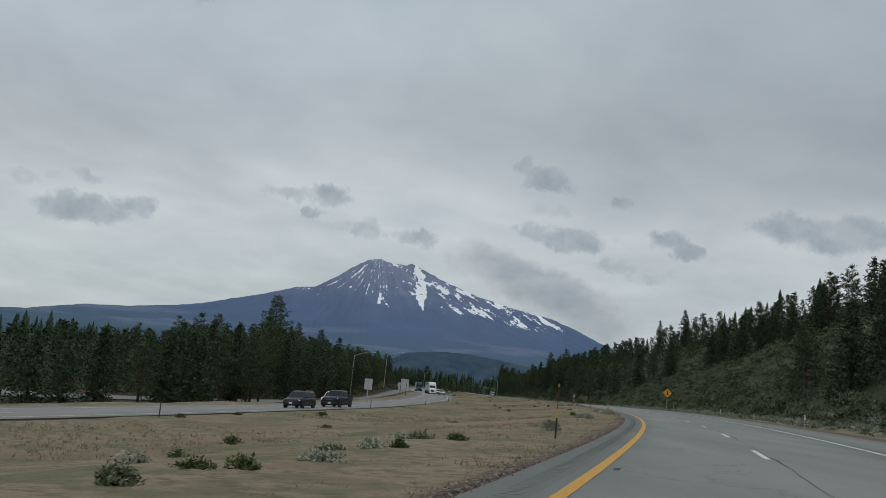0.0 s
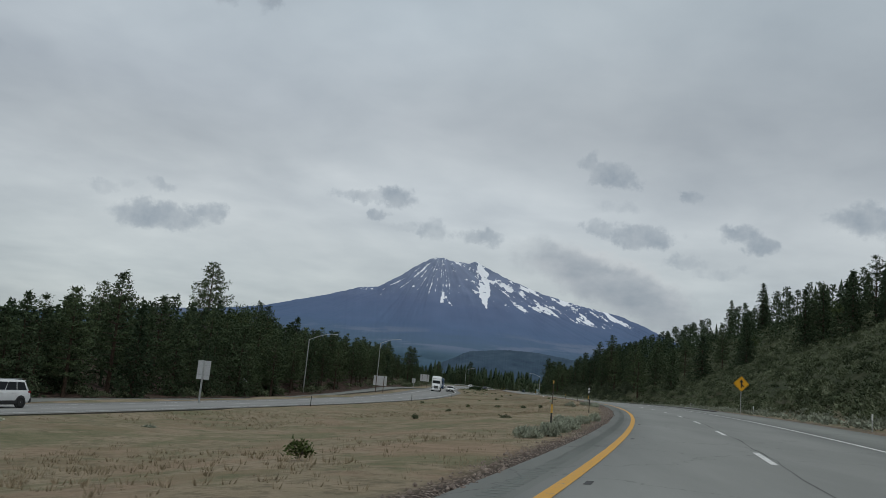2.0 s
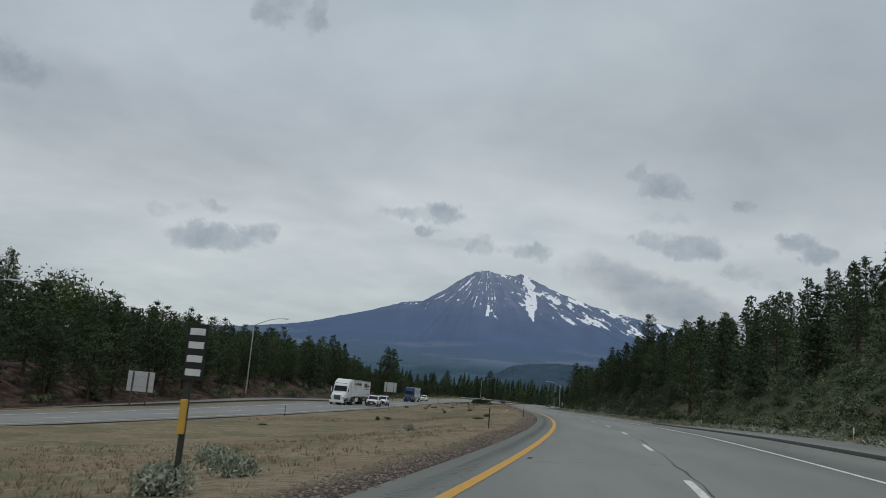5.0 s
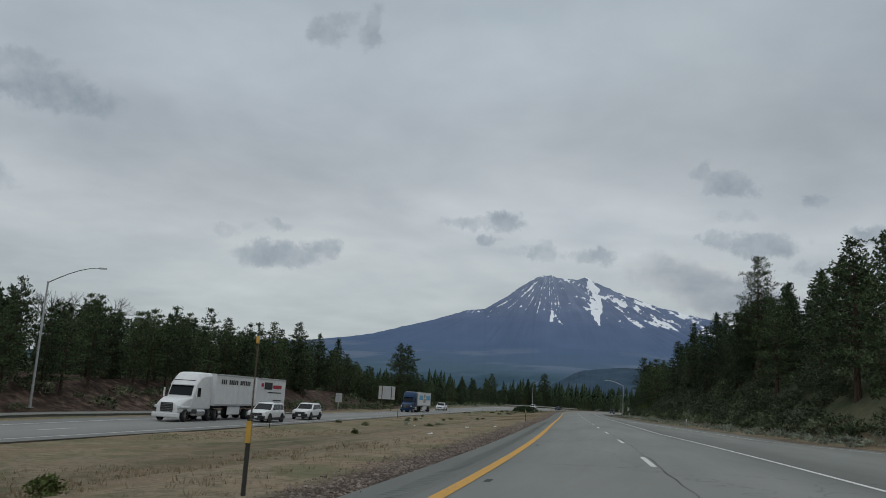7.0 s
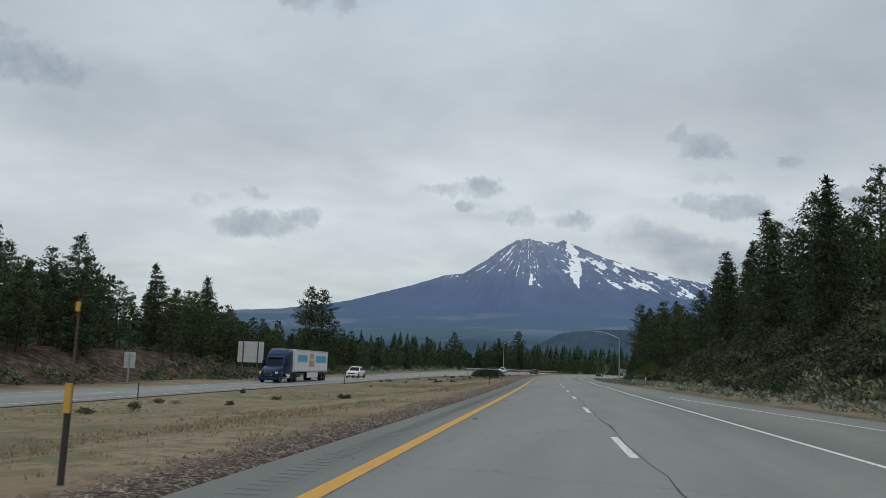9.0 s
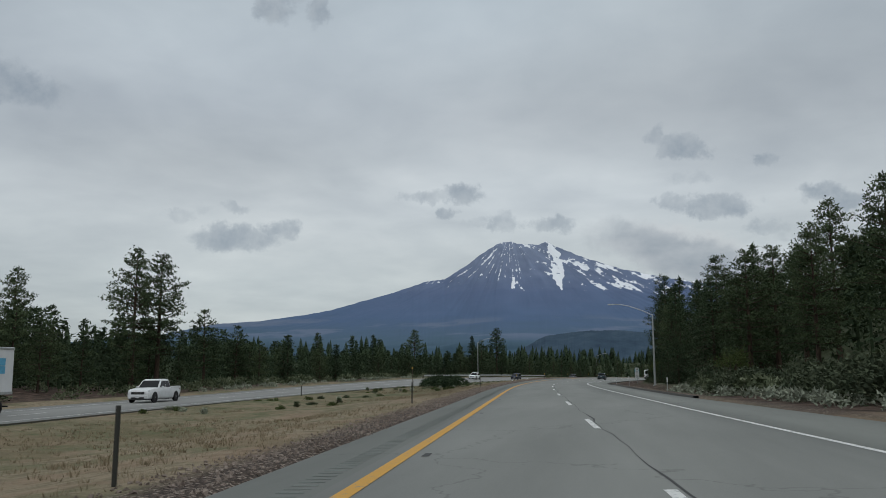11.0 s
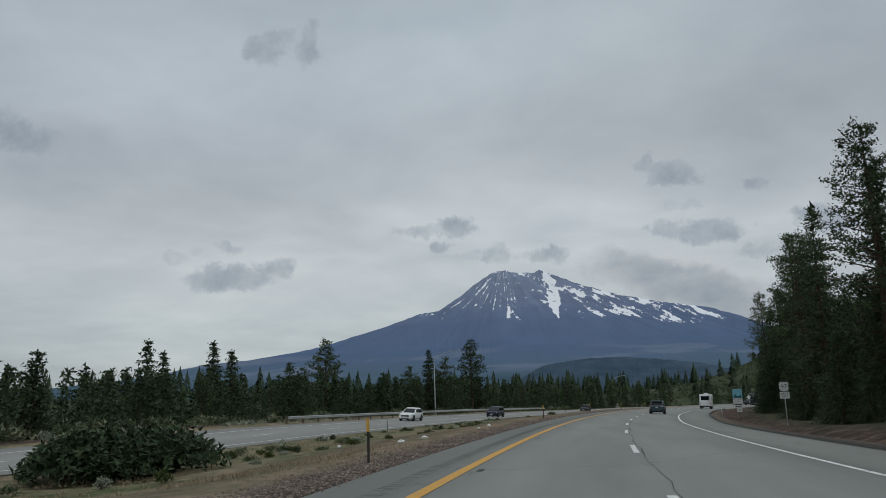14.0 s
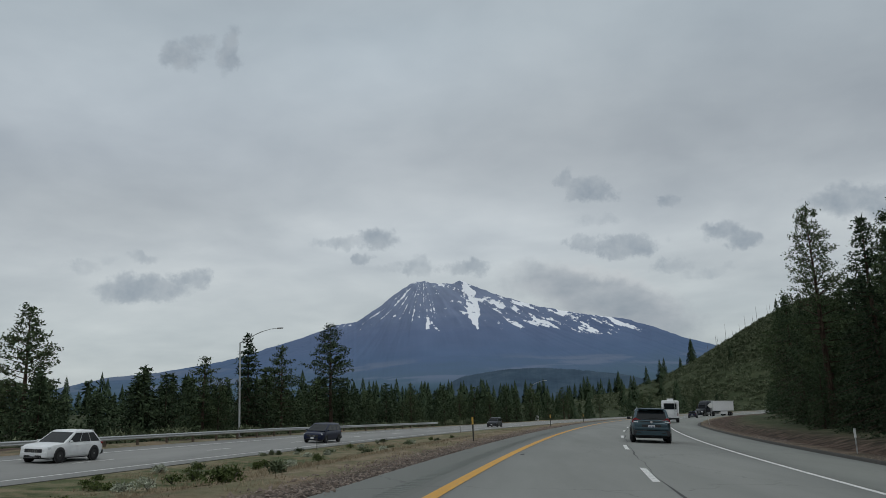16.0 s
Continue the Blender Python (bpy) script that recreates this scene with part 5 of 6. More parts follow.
    pl = add("number_plate", block((0.31, 0.02, 0.16), (0, -h2 - 0.012, belt - 0.30), 0.004), M_PLATE, root, "white plate with dark bars")
    add("plate_bars", joined(*[block((0.028, 0.008, 0.07), (-0.11 + 0.037 * k, -h2 - 0.024, belt - 0.30), 0.002) for k in range(7) if k != 3]), M_PLATEBAR, pl)
    add("emblem", rod(0.055, 0.055, 0.02, (0, -h2 + 0.005, belt - 0.08), "y", 20), M_CHROME, root)
    add("wiper", block((0.50, 0.02, 0.03), (0.12, rear_b - 0.02, belt + 0.10), 0.006, (0, -6, 0)), M_BLACK, root)
    add("underbody", block((Wd * 0.8, L * 0.86, 0.12), (0, 0, 0.27), 0.03), M_TRIM, root)
    if pickup:
        add("cargo_bed", joined(block((Wd * 0.98, 0.07, 0.5), (0, -h2 + 0.1, belt - 0.2), 0.02), block((0.08, 1.75, 0.2), (w * 0.93, -h2 + 0.95, belt), 0.02), block((0.08, 1.75, 0.2), (-w * 0.93, -h2 + 0.95, belt), 0.02)), body, root)
    return root


def lane1(s):
    return float(left_edge(s)) - 3.2


def lane2(s):
    return float(left_edge(s)) - 6.9


# the teal crossover ahead
teal = car("crossover", 559.2, 4.9, "slate teal compact crossover driving ahead in the next lane", P_TEAL, 4.30, 1.76, 1.58, 1.02, 0.96, wr=1.05, roof_f=0.30, roof_r=-1.62, rear_b=-2.06, r=0.335, oncoming=False, hatch=True)
add("roof_antenna", slab([(-0.07, 0), (0.06, 0), (-0.05, 0.09)], 0.02, "x"), M_BLACK, teal).location = (0, -1.45, 1.57)
car("estate_car", 77, lane1(77), "dark grey estate car with roof rails", P_GREY, 4.82, 1.84, 1.66, 1.0, 0.95, wr=1.2, roof_f=0.35, roof_r=-1.95, rear_b=-2.2, zf=flat_left)
car("pickup_truck", 91, lane1(91), "black crew-cab pickup truck with chrome grille", P_DARK, 5.8, 2.0, 1.88, 1.20, 1.16, wr=1.2, roof_f=0.5, roof_r=-0.95, rear_b=-1.15, r=0.40, pickup=True, splits=(0, 0.5, 1.0), rails=False, zf=flat_left)
car("white_suv", 103, lane2(103), "white sport utility vehicle", P_WHITE, 4.75, 1.9, 1.70, 1.04, 1.0, wr=1.1, roof_f=0.3, roof_r=-1.85, rear_b=-2.15, zf=flat_left)
car("white_suv", 294, lane1(294) + 0.3, "white sport utility vehicle with roof rails", P_WHITE, 5.0, 1.96, 1.76, 1.10, 1.08, wr=1.15, roof_f=0.3, roof_r=-2.0, rear_b=-2.25, r=0.38, zf=flat_left)
car("white_suv", 307, lane1(307), "white sport utility vehicle with roof rails", P_WHITE, 4.88, 1.93, 1.73, 1.08, 1.05, wr=1.1, roof_f=0.3, roof_r=-1.95, rear_b=-2.2, r=0.37, zf=flat_left)
car("white_suv", 560, lane2(560) + 0.3, "white luxury sport utility vehicle", P_WHITE, 4.9, 1.94, 1.74, 1.06, 1.03, wr=1.15, roof_f=0.05, roof_r=-1.55, rear_b=-2.3, r=0.40, rails=False, zf=flat_left, clad=False)
car("pickup_truck", 418.7, lane2(418.7), "white extended-cab pickup truck with chrome grille", P_WHITE, 5.7, 2.0, 1.86, 1.16, 1.12, wr=1.2, roof_f=0.5, roof_r=-0.80, rear_b=-1.0, r=0.40, pickup=True, splits=(0, 0.55, 1.0), rails=False, zf=flat_left, clad=False)
car("minivan", 591, lane1(591), "dark blue minivan with clear headlights", P_DARK, 5.1, 1.98, 1.76, 1.06, 1.0, wr=1.75, roof_f=0.55, roof_r=-2.0, rear_b=-2.42, r=0.35, zf=flat_left, rails=False, clad=False)
car("dark_suv", 668, lane1(668), "dark sport utility vehicle far off", P_GREY, 4.8, 1.9, 1.72, zf=flat_left)
car("dark_sedan", 712, 9.2, "dark hatchback far ahead", P_DARK, 4.5, 1.8, 1.5, 0.95, 0.9, oncoming=False, rails=False)


def box_trailer(root, y0, length, height=2.75, floor=1.25, width=2.55, mat=None, name="trailer", skirt=True, axles=(0.0,)):
    """A van trailer whose front face is at y0, reaching back; wheels at the given distances from its tail."""
    mat = mat or M_BOX
    yc = y0 - length / 2
    tr = add(name, block((width, length, height), (0, yc, floor + height / 2), 0.04), mat, root, "ribbed white van trailer")
    add("top_rail", joined(block((0.06, length + 0.02, 0.12), (width / 2, yc, floor + height - 0.08), 0.01), block((0.06, length + 0.02, 0.12), (-width / 2, yc, floor + height - 0.08), 0.01)), M_STEEL, tr)
    add("bottom_rail", joined(block((0.06, length + 0.02, 0.16), (width / 2, yc, floor + 0.08), 0.01), block((0.06, length + 0.02, 0.16), (-width / 2, yc, floor + 0.08), 0.01)), M_STEEL, tr)
    for k in range(1, int(length / 1.2)):
        for sgn in (1, -1):
            add("side_rib", block((0.02, 0.05, height - 0.3), (sgn * (width / 2 + 0.008), y0 - 1.2 * k, floor + height / 2), 0.004), mat, tr)
    add("chassis_rail", block((1.0, length - 0.3, 0.22), (0, yc, floor - 0.11), 0.02), M_TRIM, tr)
    for q in axles:
        for sgn in (1, -1):
            wheel(root, sgn * (width / 2 - 0.30), y0 - length + q, 0.50, 0.55, True)
        add("axle", rod(0.07, 0.07, width - 0.5, (0, y0 - length + q, 0.5), "x"), M_TRIM, root)
    if skirt:
        for sgn in (1, -1):
            add("side_skirt", block((0.03, length * 0.34, 0.72), (sgn * (width / 2 - 0.06), y0 - length * 0.52, floor - 0.40), 0.01), mat, tr)
    add("rear_doors", block((width - 0.12, 0.03, height - 0.2), (0, y0 - length - 0.012, floor + height / 2), 0.01), mat, tr)
    add("rear_guard", block((2.2, 0.08, 0.10), (0, y0 - length + 0.05, 0.55), 0.01), M_TRIM, tr)
    return tr


def tractor(root, body, y0, high=True):
    """A bonneted tractor unit whose bumper is at y0."""
    def sec(y, w, zb, zt, soft=0.16):
        return (y, [(0, zb), (w - 0.08, zb), (w, zb + 0.12), (w, zt - soft), (w - soft * 0.8, zt), (0, zt + 0.03)])
    soften(add("bonnet", loft([sec(y0 - 2.2, 1.12, 0.75, 2.0), sec(y0 - 1.3, 1.12, 0.72, 1.86), sec(y0 - 0.45, 1.02, 0.68, 1.66, 0.3), sec(y0 - 0.1, 0.86, 0.62, 1.42, 0.3)]), body, root), 0.03)
    top = 4.0 if high else 3.4
    soften(add("cab", loft([sec(y0 - 5.4, 1.22, 0.95, top, 0.25), sec(y0 - 4.2, 1.22, 0.95, top, 0.3), sec(y0 - 3.4, 1.2, 0.95, top - 0.12, 0.35), sec(y0 - 2.75, 1.16, 0.95, min(3.35, top - 0.3), 0.3), sec(y0 - 2.1, 1.12, 0.95, 2.02, 0.2)]), body, root), 0.04)
    pane(root, "windscreen", [(1.0, y0 - 2.12, 2.07), (-1.0, y0 - 2.12, 2.07), (-0.94, y0 - 2.48, 2.82), (0.94, y0 - 2.48, 2.82)], push=0.05)
    for sgn in (1, -1):
        pane(root, "side_window", [(sgn * 1.15, y0 - 2.5, 2.0), (sgn * 1.17, y0 - 3.35, 2.0), (sgn * 1.17, y0 - 3.35, 2.7), (sgn * 1.13, y0 - 2.85, 2.7)], push=0.05)
        add("mirror", block((0.10, 0.16, 0.75), (sgn * 1.42, y0 - 2.15, 2.25), 0.03), body, root)
        add("headlight", block((0.34, 0.40, 0.26), (sgn * 0.90, y0 - 0.32, 1.15), 0.06), M_HEAD, root)
        add("fuel_tank", rod(0.32, 0.32, 1.5, (sgn * 0.98, y0 - 3.6, 0.72), "y", 20), M_CHROME, root)
        add("step", block((0.25, 0.8, 0.10), (sgn * 1.02, y0 - 2.65, 0.55), 0.02), M_STEEL, root)
        add("mudguard", block((0.42, 1.25, 0.14), (sgn * 0.98, y0 - 1.15, 1.12), 0.06), body, root)
        wheel(root, sgn * 1.0, y0 - 1.15, 0.50, 0.30, True)
        for k in (5.5, 6.8):
            wheel(root, sgn * 0.93, y0 - k, 0.50, 0.55, True)
    add("grille", block((1.05, 0.10, 0.72), (0, y0 - 0.08, 1.12), 0.04), M_TRIM, root)
    for q in range(5):
        add("grille_bar", block((1.0, 0.03, 0.03), (0, y0 - 0.02, 0.86 + 0.13 * q), 0.006), M_CHROME, root)
    add("sun_visor", block((2.0, 0.30, 0.07), (0, y0 - 2.42, 2.92), 0.02), body, root)
    add("roof_fairing_edge", block((1.9, 0.05, 0.06), (0, y0 - 2.72, 3.30), 0.02), M_TRIM, root)
    add("bumper", block((2.3, 0.30, 0.36), (0, y0 - 0.05, 0.50), 0.08), body, root)
    add("chassis", block((0.9, 5.0, 0.28), (0, y0 - 5.2, 0.85), 0.03), M_TRIM, root)


def side_mark(parent, w, y0, y1, z0, z1, mat, name="graphic_band"):
    for sgn in (1, -1):
        add(name, block((0.008, abs(y1 - y0), z1 - z0), (sgn * (w + 0.022), (y0 + y1) / 2, (z0 + z1) / 2)), mat, parent)


M_RED = plain("red_marking", (0.33, 0.02, 0.035), 0.5)
M_NAVY = plain("dark_marking", (0.02, 0.02, 0.025), 0.5)
M_CYAN = plain("sky_blue_marking", (0.10, 0.36, 0.55), 0.5)
M_TAN = plain("tan_marking", (0.44, 0.27, 0.19), 0.5, 0, 0.45, 4.0)
# white tractor with two short trailers
rig = root_at("semi_truck", 294.0, lane2(294.0), "white semi truck pulling two short white van trailers", "truck", "vehicles on the highway", 180, 0.008, flat_left)
tractor(rig, P_WHITE, 11.5)
t1 = box_trailer(rig, 5.4, 8.3, axles=(0.7,))
for k in range(16):
    if k not in (3, 9):
        side_mark(t1, 1.275, 4.4 - 0.42 * k - 0.28, 4.4 - 0.42 * k, 3.15, 3.55, M_NAVY, "lettering_bar")
t2 = box_trailer(rig, -3.9, 8.3, axles=(0.7, 7.4), skirt=False)
side_mark(t2, 1.275, -6.0, -8.2, 2.9, 3.6, M_NAVY)
side_mark(t2, 1.275, -8.4, -10.9, 3.0, 3.35, M_RED)
side_mark(t2, 1.275, -5.1, -5.7, 3.15, 3.5, M_RED)
side_mark(t2, 1.275, -7.0, -10.9, 2.55, 2.65, M_NAVY)
side_mark(t2, 1.275, -8.6, -11.0, 1.75, 1.88, M_NAVY)
# blue tractor with a long trailer
rig = root_at("semi_truck", 389, lane2(389), "deep blue semi truck with a white trailer banded in sky blue", "truck", "vehicles on the highway", 180, 0.008, flat_left)
tractor(rig, P_BLUE, 10.5)
t1 = box_trailer(rig, 4.2, 14.6, axles=(1.2, 2.5))
side_mark(t1, 1.275, 3.4, -0.6, 2.45, 3.35, M_CYAN)
side_mark(t1, 1.275, -4.6, -9.6, 2.45, 3.35, M_CYAN)
side_mark(t1, 1.275, -1.7, -3.6, 2.9, 3.6, M_TAN)
side_mark(t1, 1.275, -1.4, -3.9, 1.9, 2.7, M_TAN)
side_mark(t1, 1.275, 3.4, -9.6, 2.85, 2.95, M_SIGNWHITE)
# a white semi far ahead, leaving by the exit
rig = root_at("semi_truck", 754, 9.5, "dark semi truck with a plain white trailer far ahead", "truck", "vehicles on the highway", 163, 0.008, own_z)
tractor(rig, P_GREY, 9.0)
box_trailer(rig, 2.8, 12.5, axles=(1.2, 2.5))
# motorhome
rv = root_at("motorhome", 643.5, 7.9, "white boxy motorhome with a dark rear window", "motorhome", "vehicles on the highway", 0, 0.008, own_z)
def msec(y, w, zb, zt):
    return (y, [(0, zb), (w - 0.05, zb), (w, zb + 0.1), (w, zt - 0.12), (w - 0.12, zt), (0, zt + 0.03)])
soften(add("body", loft([msec(-3.6, 1.18, 0.6, 3.05), msec(-3.5, 1.2, 0.55, 3.08), msec(2.2, 1.2, 0.5, 3.08), msec(3.4, 1.12, 1.9, 2.9), msec(3.6, 1.0, 2.1, 2.7)]), P_WHITE, rv), 0.04)
soften(add("driver_cab", loft([msec(2.1, 1.02, 0.45, 2.0), msec(3.1, 1.0, 0.45, 1.9), msec(3.7, 0.98, 0.45, 1.25), msec(4.5, 0.9, 0.45, 1.05)]), P_WHITE, rv), 0.04)
add("rear_window", block((1.75, 0.05, 0.85), (0, -3.6, 2.25), 0.05), M_GLASS, rv)
add("rear_bumper", block((2.3, 0.2, 0.25), (0, -3.65, 0.55), 0.04), M_TRIM, rv)
for sgn in (1, -1):
    add("tail_light", block((0.16, 0.06, 0.30), (sgn * 1.02, -3.62, 1.15), 0.02), M_TAIL, rv)
    add("side_window", block((0.04, 1.2, 0.7), (sgn * 1.2, -1.2, 2.1), 0.02), M_GLASS, rv)
    add("mirror", block((0.16, 0.12, 0.36), (sgn * 1.3, 2.9, 1.75), 0.03), M_TRIM, rv)
    wheel(rv, sgn * 0.98, -1.6, 0.38, 0.45, True)
    wheel(rv, sgn * 0.92, 3.5, 0.38, 0.25, True)
pl = add("number_plate", block((0.31, 0.02, 0.16), (0.3, -3.63, 0.95)), M_PLATE, rv)
add("air_conditioner", block((0.9, 1.1, 0.28), (0, -0.5, 3.22), 0.08), P_WHITE, rv)
add("ladder", joined(block((0.04, 0.05, 1.9), (0.62, -3.68, 2.0)), block((0.04, 0.05, 1.9), (0.98, -3.68, 2.0)), *[block((0.38, 0.03, 0.03), (0.8, -3.68, 1.2 + 0.32 * k)) for k in range(6)]), M_STEEL, rv)


# ---- light poles ----
def light_pole(s, l, h, arm, side, label="galvanised highway light pole with a curved arm", face=0.0):
    """side: +1 when the arm reaches to the right."""
    root = root_at("light_pole", s, l, label, "street lamp", "highway light poles", face, -0.05, ground_z, False)
    v, f = tube([(0, 0, 0), (0, 0, h * 0.5), (0, 0, h)], [0.13, 0.105, 0.075], 12)
    part("pole", mesh_of("pole", v, f, M_STEEL, True), root)
    pts = [(side * arm * u, 0, h - 0.1 + arm * 0.30 * math.sin(u * math.pi / 2)) for u in (0, 0.2, 0.4, 0.6, 0.8, 1.0)]
    v, f = tube(pts, [0.06, 0.055, 0.05, 0.045, 0.04, 0.035], 8)
    part("arm", mesh_of("arm", v, f, M_STEEL, True), root)
    add("lamp_head", block((0.72, 0.30, 0.14), (side * (arm + 0.3), 0, pts[-1][2] - 0.03), 0.05), M_SIGNBACK, root)
    add("base_plate", block((0.45, 0.45, 0.10), (0, 0, 0.06), 0.02), M_STEEL, root)
    return root


light_pole(451, 15.1, 8.2, 4.4, -1)
light_pole(226, -55.0, 10.6, 5.0, 1)
light_pole(289, -46.6, 11.5, 5.0, 1)
light_pole(605, -40.3, 10.9, 4.8, 1)
light_pole(754, -42, 10.5, 4.5, 1)
box_root = root_at("control_cabinet", 752, -40, "grey roadside control cabinet", "cabinet", "", 0, -0.03, ground_z, False)
add("body", block((0.9, 0.6, 1.5), (0, 0, 0.78), 0.03), M_SIGNBACK, box_root)
add("door", block((0.8, 0.03, 1.3), (0, -0.31, 0.8), 0.01), M_STEEL, box_root)


# ---- guardrail along the far side of the other carriageway ----
def rail_l(s):
    return left_edge(s) - LEFT_W - 0.7


rail = new("guardrail")
tagged(rail, "weathered steel guardrail on wooden posts", "guardrail")
gs2 = np.arange(536, 664, 2.0)
wave = [(0.00, 0.52), (-0.07, 0.58), (-0.07, 0.63), (0.0, 0.68), (-0.07, 0.73), (-0.07, 0.78), (0.0, 0.84)]
v, f = [], []
for k, s in enumerate(gs2):
    for dx, dz in wave:
        x, y = plan(s, rail_l(s) - dx)
        v.append((float(x), float(y), float(flat_left(s, left_edge(s) - LEFT_W)) + dz))
m = len(wave)
f = [(k * m + j, k * m + j + 1, (k + 1) * m + j + 1, (k + 1) * m + j) for k in range(len(gs2) - 1) for j in range(m - 1)]
part("beam", mesh_of("beam", v, f, M_STEEL, True), rail, "galvanised corrugated beam")
post_me = bm_mesh("post", block((0.15, 0.20, 0.95), (0, 0, 0.36), 0.01), M_POSTWOOD)
for s in gs2[::2]:
    x, y = plan(s, rail_l(s) - 0.16)
    p = part("post", post_me, rail)
    p.matrix_basis = Matrix.Translation((float(x), float(y), float(flat_left(s, left_edge(s) - LEFT_W)))) @ Matrix.Rotation(float(heading(s)), 4, "Z")


# ---- signs ----
def sign_root(name, s, l, label, category="road sign", face=0.0, group=""):
    return root_at(name, s, l, label, category, group, face, -0.1, ground_z, False)


def diamond(half, thick, at, rounding=0.06):
    bm = slab([(0, -half), (half, 0), (0, half), (-half, 0)], thick, "y")
    bmesh.ops.bevel(bm, geom=[e for e in bm.edges if abs(e.verts[0].co.y - e.verts[1].co.y) > thick * 0.5], offset=rounding, segments=3, affect="EDGES")
    bmesh.ops.translate(bm, verts=bm.verts, vec=at)
    return bm


# yellow merge sign; the driver sees the side at -y
ys = sign_root("merge_warning_sign", 156.7, 12.9, "yellow diamond merge warning sign on a steel post", face=2)
base_z = float(ground_z(156.7, 12.9)) - 0.1
cz = 4.0 - base_z
add("post", block((0.07, 0.07, cz), (0, 0.05, cz / 2), 0.01), M_STEEL, ys)
pl = add("plate", diamond(0.86, 0.012, (0, 0, cz)), M_SIGNYEL, ys, "yellow retroreflective plate")
bm = joined(slab([(-0.075, -0.42), (0.075, -0.42), (0.075, 0.14), (-0.075, 0.14)], 0.006, "y"), slab([(-0.23, 0.14), (0.23, 0.14), (0.0, 0.50)], 0.006, "y"), slab([(0.075, -0.18), (0.25, -0.38), (0.33, -0.28), (0.075, 0.02)], 0.006, "y"))
bmesh.ops.translate(bm, verts=bm.verts, vec=(0, -0.008, cz))
add("arrow_symbol", bm, M_BLACK, pl, "black merge arrow")
rim = joined(*[block((1.06, 0.006, 0.022), (sx * 0.39, -0.004, cz + sz * 0.39), 0, (0, 45 * sx * sz, 0)) for sx in (1, -1) for sz in (1, -1)])
add("border", rim, M_BLACK, pl)


def back_sign(s, l, w, h, low, posts, label, plates=(), face=0.0):
    """The unpainted back of a sign that faces oncoming traffic."""
    root = sign_root("sign_back", s, l, label, face=face)
    add("panel", block((w, 0.02, h), (0, 0, low + h / 2), 0.004), M_SIGNBACK, root, "bare aluminium back")
    for x in posts:
        add("post", block((0.14, 0.12, low + h - 0.05), (x, -0.09, (low + h - 0.05) / 2), 0.01), M_POSTWOOD if len(posts) > 1 else M_STEEL, root)
    for z in (low + h * 0.25, low + h * 0.75):
        add("stiffener", block((w * 0.96, 0.04, 0.06), (0, -0.025, z), 0.005), M_STEEL, root)
    for px, pw, pz, ph in plates:
        add("sub_plate", block((pw, 0.02, ph), (px, -0.03, pz), 0.004), M_SIGNBACK, root)
    return root


back_sign(132.9, -38.9, 1.3, 1.75, 2.25, (0,), "rectangular sign seen from its bare back beside the slip road")
back_sign(236.3, -41.0, 2.8, 2.0, 1.5, (-0.8, 0.8), "wide sign seen from its bare back on two wooden posts")
back_sign(390, -36.4, 3.5, 2.7, 2.4, (-1.0, 1.0), "wide sign seen from its bare back on two wooden posts")
back_sign(365, -39.6, 1.2, 1.6, 1.6, (0,), "small rectangular sign seen from its bare back")
dia = sign_root("sign_back", 191.8, -57.4, "diamond warning sign seen from its bare back", face=0)
add("panel", diamond(0.88, 0.012, (0, 0, 2.5)), M_SIGNBACK, dia)
add("post", block((0.10, 0.08, 3.3), (0, -0.05, 1.65), 0.01), M_POSTWOOD, dia)

dia = sign_root("sign_back", 700.3, 13.7, "small pale diamond sign seen from its bare back", face=0)
add("panel", diamond(0.62, 0.012, (0, 0, 2.7)), M_SIGNWHITE, dia)
add("post", block((0.08, 0.08, 3.2), (0, 0.06, 1.6), 0.01), M_STEEL, dia)


def words(text, size, at, mat, parent, name="lettering"):
    c = bpy.data.curves.new(name, "FONT")
    c.body, c.size, c.align_x, c.align_y, c.extrude = text, size, "CENTER", "CENTER", 0.002
    tmp = bpy.data.objects.new(name, c)
    scene.collection.objects.link(tmp)
    me = bpy.data.meshes.new_from_object(tmp.evaluated_get(bpy.context.evaluated_depsgraph_get()))
    bpy.data.objects.remove(tmp)
    me.materials.clear()
    me.materials.append(mat)
    ob = part(name, me, parent)
    ob.matrix_basis = Matrix.Translation(at) @ Matrix.Rotation(radians(90), 4, "X")
    return ob


us = sign_root("route_marker_sign", 519.6, 15.0, "white route 97 shield above a next exit plate", face=0)
add("post", block((0.065, 0.065, 3.2), (0, 0.05, 1.6), 0.01), M_STEEL, us)
shield = [(-0.28, -0.42), (0, -0.48), (0.28, -0.42), (0.40, -0.25), (0.36, 0.0), (0.42, 0.2), (0.30, 0.42), (0.15, 0.36), (0, 0.42), (-0.15, 0.36), (-0.30, 0.42), (-0.42, 0.2), (-0.36, 0.0), (-0.40, -0.25)]
bm = slab([(x * 0.84, z * 0.78) for x, z in shield], 0.012, "y")
bmesh.ops.translate(bm, verts=bm.verts, vec=(0, 0, 2.92))
sh = add("shield", bm, M_SIGNWHITE, us, "white shield with black numerals")
words("97", 0.42, (0, -0.012, 2.88), M_BLACK, sh)
np_ = add("plate", block((0.68, 0.012, 0.50), (0, 0, 2.26), 0.003), M_SIGNWHITE, us, "white plate")
words("NEXT", 0.19, (0, -0.012, 2.365), M_BLACK, np_)
words("EXIT", 0.19, (0, -0.012, 2.155), M_BLACK, np_)

